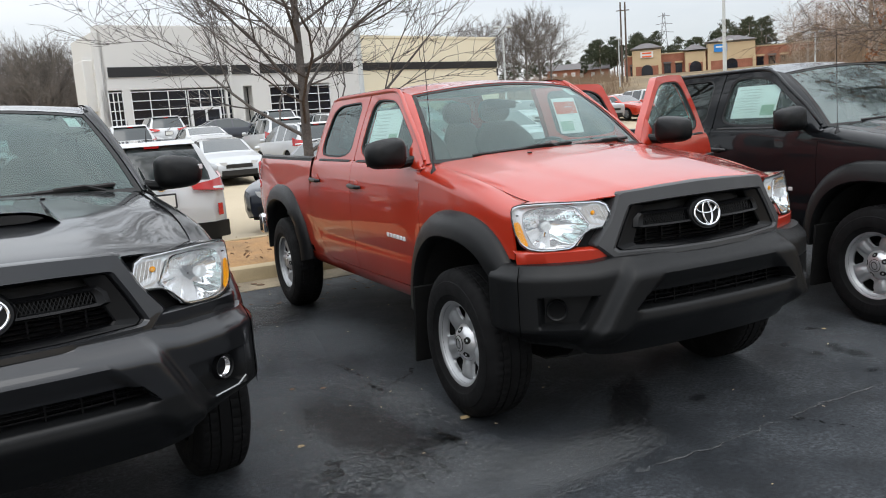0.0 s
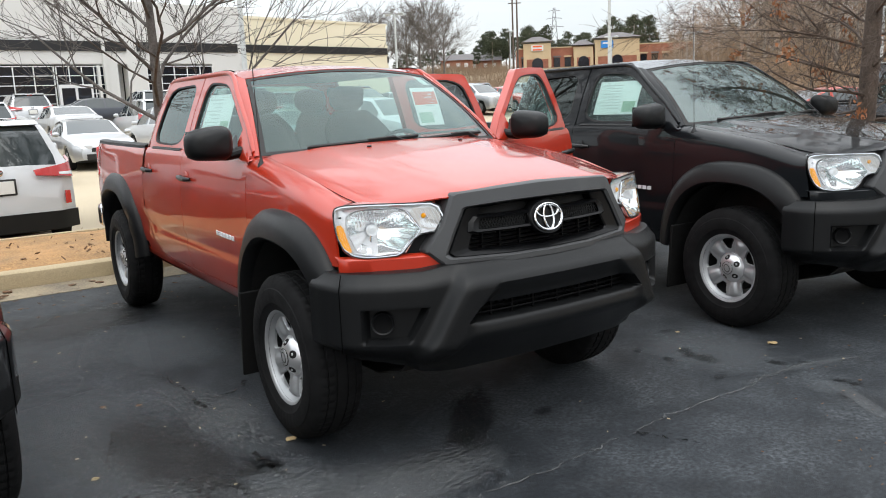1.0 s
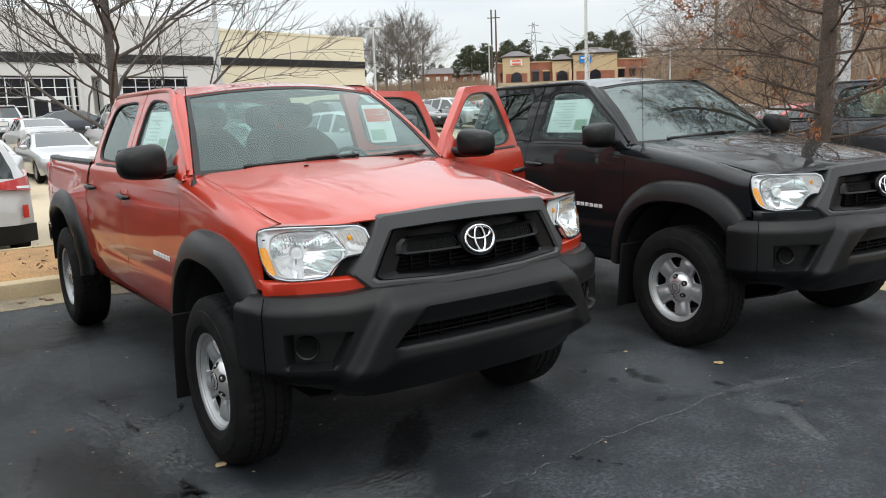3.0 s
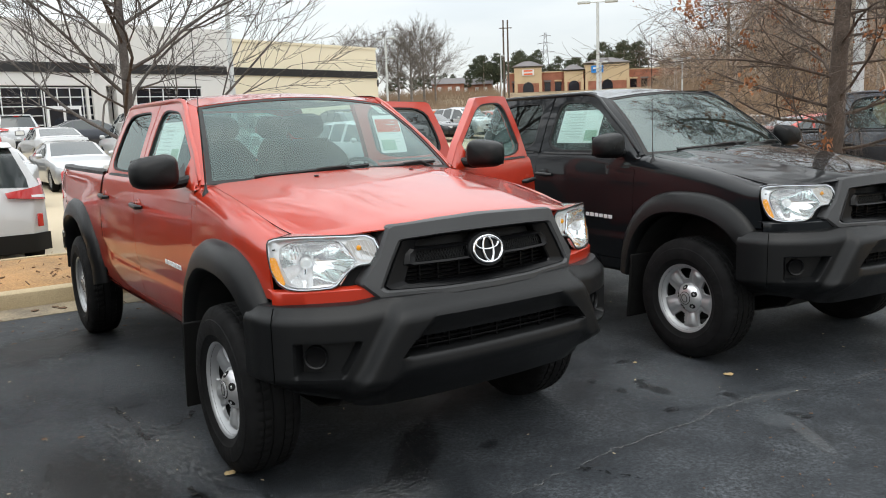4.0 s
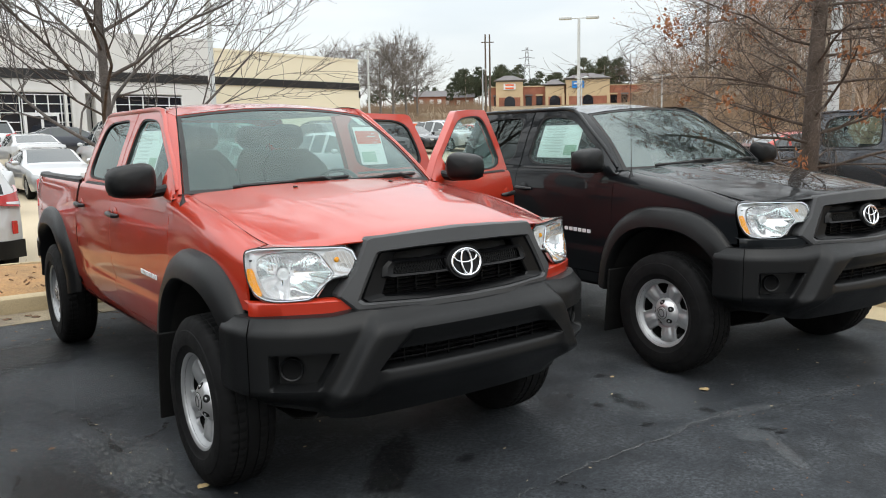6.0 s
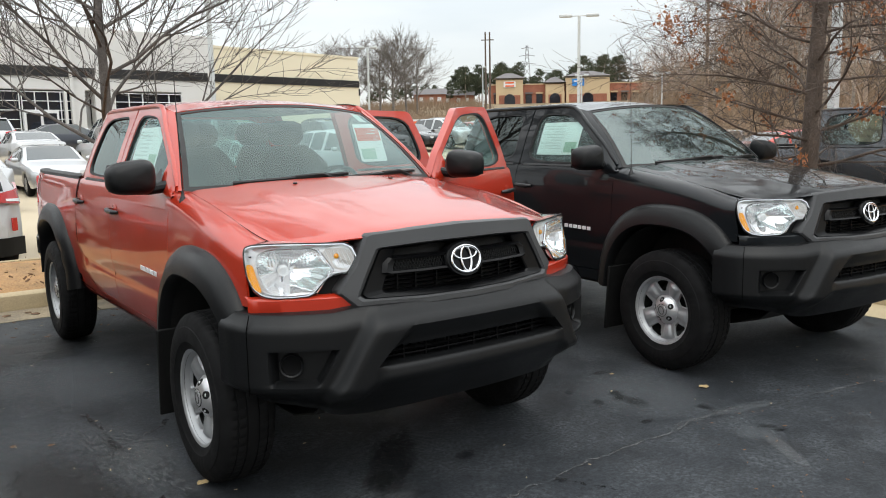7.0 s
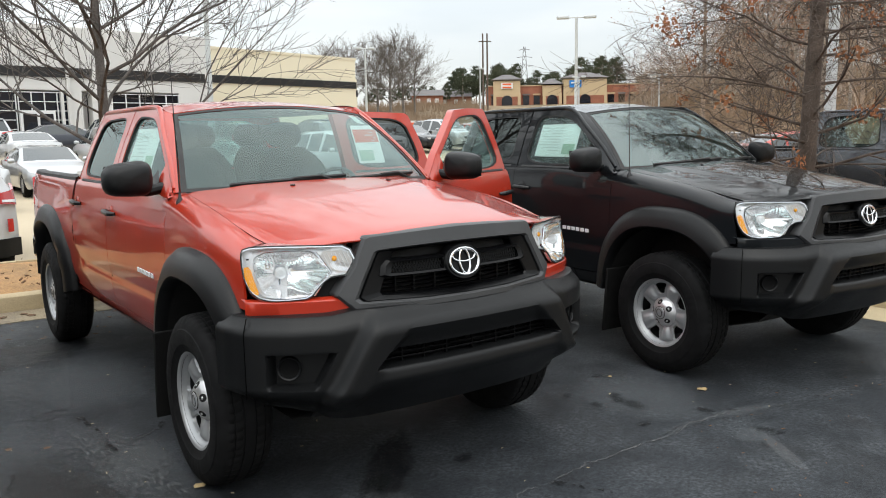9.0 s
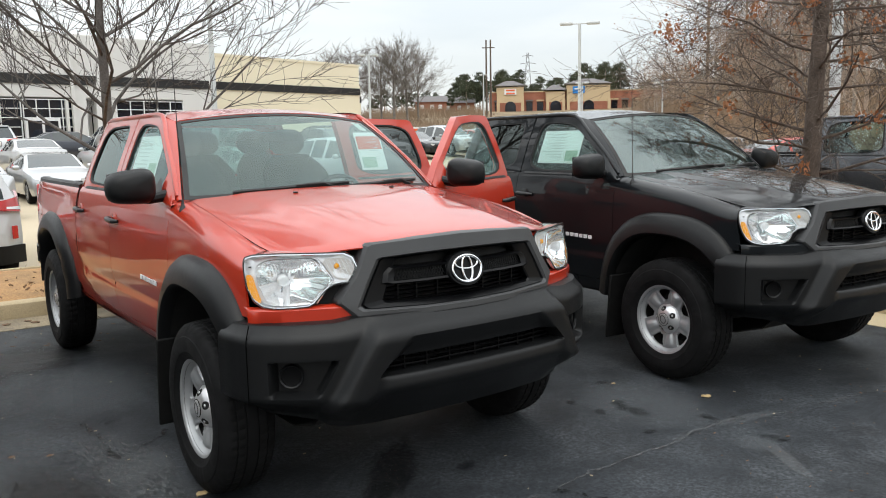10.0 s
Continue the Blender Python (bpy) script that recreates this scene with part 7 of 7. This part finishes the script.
def shrub(seed):
    random.seed(seed)
    t = thing("shrub", pose(0, 0, -50), "tangled brown winter brushwood", "shrub")
    s = Shape()
    for k in range(260):
        p = Vector((random.gauss(0, 1.0), random.gauss(0, 1.0), -0.2))
        d = Vector((random.gauss(0, 0.45), random.gauss(0, 0.45), 1)).normalized()
        pts = [p]
        for q in range(3):
            d = (d + Vector((random.gauss(0, 0.25), random.gauss(0, 0.25), random.gauss(0, 0.1)))).normalized()
            pts.append(pts[-1] + d * random.uniform(0.35, 0.95))
        s.tube(pts, [0.016, 0.012, 0.009, 0.004], 3, False)
    part("brush", s, SHRUB, t, kind="stuff", fix=False)
    return t


shrubs = [shrub(90 + k) for k in range(3)]
random.seed(123)
for k in range(225):
    if k < 130:
        x, y = at_az(random.uniform(50.5, 86), random.uniform(29, 62))
    else:
        x, y = at_az(random.uniform(50.5, 70), random.uniform(45, 80))
    m = pose(x, y, hill(x, y), 0, 0, random.uniform(0, 360))
    if k < 3:
        shrubs[k].matrix_basis, c = m, shrubs[k]
    else:
        c = copy_thing(shrubs[k % 3], m)
    q = random.uniform(0.6, 1.25)
    c.scale = (q * 1.2, q * 1.2, q)


def far_brush(seed, areas, mat, label):
    """Countless thin stems on the far slopes, in clumps."""
    random.seed(seed)
    s = Shape()
    for a0, a1, d0, d1, clumps, h in areas:
        for k in range(clumps):
            cx, cy = at_az(random.uniform(a0, a1), random.uniform(d0, d1))
            tall = h * random.uniform(0.6, 1.3)
            for q in range(42):
                x, y = cx + random.gauss(0, 1.6), cy + random.gauss(0, 1.6)
                p = Vector((x, y, hill(x, y) - 0.1))
                d = Vector((random.gauss(0, 0.35), random.gauss(0, 0.35), 1)).normalized()
                b = (d + Vector((random.gauss(0, 0.3), random.gauss(0, 0.3), 0))).normalized()
                l = tall * random.uniform(0.5, 1.1)
                s.tube([p, p + d * l * 0.5, p + d * l * 0.5 + b * l * 0.5], [0.028, 0.020, 0.007], 3, False)
    tagged(part("brushwood", s, mat, None, kind="stuff", fix=False), label, "brush")


far_brush(124, ((50.5, 88, 60, 130, 420, 3.2), (52, 88, 42, 62, 120, 2.0), (29.5, 38.5, 105, 200, 200, 2.2), (49.5, 58, 130, 195, 170, 4.5)), SHRUB, "tangled brown brush on the far slopes")
far_brush(125, ((-17, 3.2, 60, 100, 330, 4.2), (3.2, 8, 66, 95, 60, 3.5)), SHRUB_DARK, "dark winter thicket beside the showroom")


# ---- wear and litter on the asphalt ----
def stain(name, x, y, sx, sy, turn, mat, z, label):
    s = Shape().grid([[(u, v, 0) for u in np.linspace(-0.9, 0.9, 5)] for v in np.linspace(-0.9, 0.9, 5)])
    ob = part(name, s, mat, None, fix=False)
    ob.matrix_basis = pose(x, y, z, 0, 0, turn) @ Matrix.Diagonal((sx, sy, 1, 1))
    tagged(ob, label, "stain", "stains on the asphalt", "structure")


for i, (x, y, r) in enumerate(((1.67, -0.03, 0.05), (1.45, -0.36, 0.045), (1.41, -0.43, 0.05), (1.25, -0.41, 0.045), (1.42, -0.54, 0.075), (1.65, -0.84, 0.05), (1.77, -0.95, 0.04), (1.65, -1.21, 0.045), (1.66, -1.28, 0.035), (1.23, -0.78, 0.04), (0.20, -0.54, 0.055), (1.24, -0.19, 0.04))):
    stain("oil_spot", x, y, r * 1.5, r, 20 * i, OIL, 0.004 + 0.0002 * i, "small dark oil spot on the asphalt")
stain("damp_patch", -1.30, 2.95, 0.75, 0.55, 20, DAMP, 0.0076, "dark damp patch on the asphalt")
stain("damp_patch", -1.42, 0.14, 0.30, 0.80, 12, DAMP_BROWN, 0.0078, "dark brownish patch on the asphalt")
stain("damp_patch", -0.13, -0.38, 0.15, 0.56, -42, DRIP, 0.0083, "dark drip patch under the engine")
stain("dust_patch", 1.45, -1.43, 0.34, 0.06, 56, DUST, 0.0051, "pale dusty scuff on the asphalt")
stain("dust_patch", 1.52, -1.22, 0.16, 0.14, 10, DUST_FAINT, 0.0053, "pale dusty scuff on the asphalt")
stain("dust_patch", 1.80, -0.98, 0.30, 0.07, -8, DUST_FAINT, 0.0056, "pale dusty scuff along the crack")
stain("dust_patch", 1.55, -0.45, 0.50, 0.60, 10, DUST_FAINT, 0.0040, "pale dusty patch on the asphalt")
stain("dust_patch", -1.30, -0.55, 0.55, 0.35, 30, DUST_FAINT, 0.0055, "worn pale patch on the asphalt")
stain("dust_patch", -0.75, -0.80, 0.65, 0.22, 5, DUST_FAINT, 0.0057, "worn pale patch on the asphalt")
stain("dust_patch", -1.75, 0.95, 0.55, 0.75, 25, DUST_FAINT, 0.0061, "worn pale patch on the asphalt")
stain("dust_patch", -0.95, 1.9, 0.6, 0.8, -15, DUST_FAINT, 0.0063, "worn pale patch on the asphalt")
stain("dust_patch", 1.11, -2.04, 0.16, 0.05, 10, DUST, 0.0062, "pale dusty scuff on the asphalt")
stain("dust_patch", 2.30, -2.10, 0.22, 0.04, 40, DUST, 0.0064, "pale dusty scuff on the asphalt")
stain("wear_patch", -1.10, 0.45, 0.22, 0.85, 6, WEAR, 0.0080, "flaked pale wear beside the brown patch")
stain("wear_patch", -1.24, -0.55, 0.42, 0.34, 20, WEAR, 0.0081, "flaked pale wear on the asphalt")
stain("wear_patch", -1.60, -0.34, 0.34, 0.40, 30, WEAR, 0.0082, "flaked pale wear on the asphalt")
stain("wear_patch", -0.70, -0.78, 0.60, 0.26, 10, WEAR, 0.0084, "flaked pale wear on the asphalt")
stain("wear_patch", -1.72, 0.30, 0.20, 0.50, 10, WEAR, 0.0085, "flaked pale wear on the asphalt")
stain("dust_patch", -1.75, 0.35, 0.75, 0.95, 15, DUST_GRAIN, 0.0066, "mottled pale wear on the asphalt")
stain("dust_patch", -1.10, -0.75, 0.80, 0.40, 10, DUST_GRAIN, 0.0068, "mottled pale wear on the asphalt")
stain("dust_patch", -1.75, 2.20, 0.80, 0.90, -10, DUST_GRAIN, 0.0070, "mottled pale wear on the asphalt")
stain("dust_patch", -1.05, 0.45, 0.35, 0.22, 60, DUST_FAINT, 0.0059, "worn pale patch on the asphalt")


def crack(points, width, seed, mat, lift=0.0, label="pale dusty crack in the asphalt"):
    """A thin wandering crack or scuff line."""
    random.seed(seed)
    pts = []
    for (x0, y0), (x1, y1) in zip(points[:-1], points[1:]):
        n = max(2, int(math.hypot(x1 - x0, y1 - y0) / 0.035))
        pts += [(x0 + (x1 - x0) * k / n + random.gauss(0, 0.006), y0 + (y1 - y0) * k / n + random.gauss(0, 0.009)) for k in range(n)]
    rows = []
    z = 0.0065 - 0.02 * min(width, 0.04) + lift
    for k, (x, y) in enumerate(pts):
        w = width * random.uniform(0.15, 1.2)
        q = pts[min(k + 1, len(pts) - 1)]
        p = pts[max(k - 1, 0)]
        d = Vector((q[0] - p[0], q[1] - p[1]))
        d = d.normalized() if d.length else Vector((1, 0))
        rows.append([(x - d.y * w / 2, y + d.x * w / 2, z), (x + d.y * w / 2, y - d.x * w / 2, z)])
    tagged(part("asphalt_crack", Shape().grid(rows), mat, None), label, "crack", "cracks in the asphalt", "structure")


crack([(-1.1, -1.02), (-0.35, -1.03), (0.10, -1.00), (0.36, -0.985), (0.62, -0.955), (0.92, -0.955), (1.28, -0.955), (1.41, -0.925), (1.72, -0.94), (2.0, -1.035), (2.49, -1.125), (2.86, -1.17), (3.5, -1.19), (4.3, -1.19)], 0.012, 3, CRACK)
crack([(-0.6, -1.02), (-0.19, -1.02), (0.10, -1.00), (0.36, -0.985), (0.93, -0.955), (1.43, -0.925), (1.73, -0.95), (2.0, -1.06), (2.48, -1.14), (2.88, -1.19), (3.5, -1.20)], 0.055, 13, CRACK_DUST)
for i, way in enumerate((((-1.43, -0.16), (-1.40, -0.42), (-1.38, -0.70)), ((-1.28, -0.22), (-1.27, -0.40), (-1.27, -0.62)), ((-1.11, -0.08), (-1.10, -0.25), (-1.08, -0.44)), ((-1.15, 1.23), (-1.11, 0.86), (-1.12, 0.55)), ((-1.57, 0.60), (-1.62, 0.36), (-1.68, 0.12)), ((-1.65, -0.15), (-1.71, -0.30), (-1.78, -0.50)), ((0.35, -1.01), (0.42, -1.14), (0.50, -1.29)), ((-0.98, 0.70), (-0.84, 0.78), (-0.78, 0.92)))):
    crack(list(way), 0.036 if i != 5 else 0.10, 5 + i, SCUFF, 0.0021 + 0.0001 * i, "dark tyre scuff on the asphalt")


def fallen_leaf(x, y, size, turn, mat):
    rows = []
    for i in range(7):
        v = i / 6
        w = math.sin(math.pi * (0.08 + 0.84 * v)) * (0.42 + 0.12 * (i % 2))
        rows.append([((v - 0.5) * size, (u * w) * size, 0.006 + size * (0.10 * abs(u) + 0.10 * (v - 0.5) ** 2 + 0.03 * math.sin(7 * v + x))) for u in (-1, -0.5, 0, 0.5, 1)])
    ob = part("fallen_leaf", Shape().grid(rows), mat, None, fix=False)
    ob.matrix_basis = pose(x, y, 0.0, 0, 0, turn)
    tagged(ob, "small dry curled leaf on the ground", "leaf", "fallen leaves")


LEAF_YELLOW = material("pale_yellow_leaf", (0.44, 0.32, 0.16), 0.8, 0.0, 0.2, 40.0)
LEAF_BROWN = material("brown_leaf", (0.17, 0.09, 0.045), 0.85, 0.0, 0.2, 40.0)
for x, y, s, a, mat in ((-0.918, -0.06, 0.055, 20, LEAF_YELLOW), (1.93, -0.62, 0.06, 160, LEAF_YELLOW), (-1.54, 0.96, 0.034, 70, LEAF_BROWN), (-1.38, 0.86, 0.034, 10, LEAF_BROWN), (-1.74, 0.09, 0.035, 10, LEAF_YELLOW), (1.7, -0.1, 0.03, 5, LEAF_YELLOW), (-2.0, 1.6, 0.05, 75, LEAF_BROWN)):
    fallen_leaf(x, y, s, a, mat)
random.seed(8)
for k in range(46):
    fallen_leaf(random.uniform(-3.2, -0.2) if k < 26 else random.uniform(0.0, 4.0), random.choice((random.uniform(4.2, 4.6), random.gauss(4.55, 0.05))), random.uniform(0.05, 0.10), random.uniform(0, 360), LEAF_BROWN)


# ---- litter on the soil beds ----
def chips(name, n, xs, ys, size, mat, label, seed):
    random.seed(seed)
    s = Shape()
    for k in range(n):
        x, y = random.uniform(*xs), random.uniform(*ys)
        m = Euler((random.gauss(0, 0.5), random.gauss(0, 0.5), random.uniform(0, 6.3))).to_matrix()
        q = size * random.uniform(0.5, 1.5)
        s.box((x, y, 0.185 + random.uniform(0, 0.02)), (q, q * random.uniform(0.2, 0.5), q * 0.15), m)
    ob = part(name, s, mat, None, fix=False)
    tagged(ob, label, "mulch", kind="stuff")


chips("mulch_chip_layer", 14000, (5.12, 6.7), (-3.5, 3.5), 0.034, MULCH_CHIP, "scattered red-brown bark chips", 41)
chips("leaf_litter", 260, (-4.0, 3.6), (4.85, 6.8), 0.035, LEAF_BROWN, "dry leaf litter on the sandy soil", 42)


def grit(n, xs, ys, size, mat, name, label, seed):
    """Tiny straws and crumbs lying on the asphalt."""
    random.seed(seed)
    s = Shape()
    for k in range(n):
        x, y = random.uniform(*xs), random.uniform(*ys)
        q = size * random.uniform(0.4, 1.6)
        s.box((x, y, 0.0085), (q, max(0.0025, q * random.uniform(0.08, 0.4)), 0.003), Matrix.Rotation(random.uniform(0, 6.3), 3, "Z"))
    tagged(part(name, s, mat, None, fix=False), label, "grit", kind="stuff")


grit(90, (0.6, 4.6), (-2.6, -0.9), 0.011, LEAF_BROWN, "brown_grit", "tiny brown straws and crumbs on the asphalt", 51)
grit(150, (-2.0, 4.4), (-2.4, 3.9), 0.012, CONCRETE, "pale_grit", "tiny pale grit on the asphalt", 52)
grit(120, (-2.0, 2.0), (3.2, 4.2), 0.03, LEAF_BROWN, "gutter_litter", "leaf crumbs along the gutter", 53)


# ---- distant houses on the hill ----
def cottage(az, d, w, label):
    x, y = at_az(az, d)
    t = thing("house", pose(x, y, hill(x, y) - 0.2, 0, 0, -az), label, "house")
    part("wall", Shape().box((0, 0, 1.5), (w, 6, 3.2)), BRICK, t)
    part("roof", Shape().prism([(-3.6, 3.0), (3.6, 3.0), (0, 4.8)], "x", -w / 2 - 0.4, w / 2 + 0.4), SHINGLE, t)
    for k in (-0.28, 0.05, 0.3):
        part("window", Shape().box((w * k, -3.02, 1.6), (1.1, 0.1, 1.2)), MULLION, t)


def field_sign(az, d):
    x, y = at_az(az, d)
    t = thing("sign_board", pose(x, y, hill(x, y), 0, 0, -az), "small white sign board standing in the dry field", "sign")
    for s in (-0.5, 0.5):
        part("post", Shape().box((s, 0.05, 0.9), (0.1, 0.1, 2.2)), MULLION, t)
    b = part("board", Shape().box((0, 0, 2.1), (1.3, 0.08, 1.3)), MULLION, t, bevel=0.02)
    part("board_mark", Shape().box((0, -0.05, 2.2), (0.6, 0.03, 0.6)), SIGN_ORANGE, b)


field_sign(33.8, 110)
cottage(34.9, 235, 9, "low brick house on the far slope")
cottage(36.8, 245, 10, "low brown house among far trees")
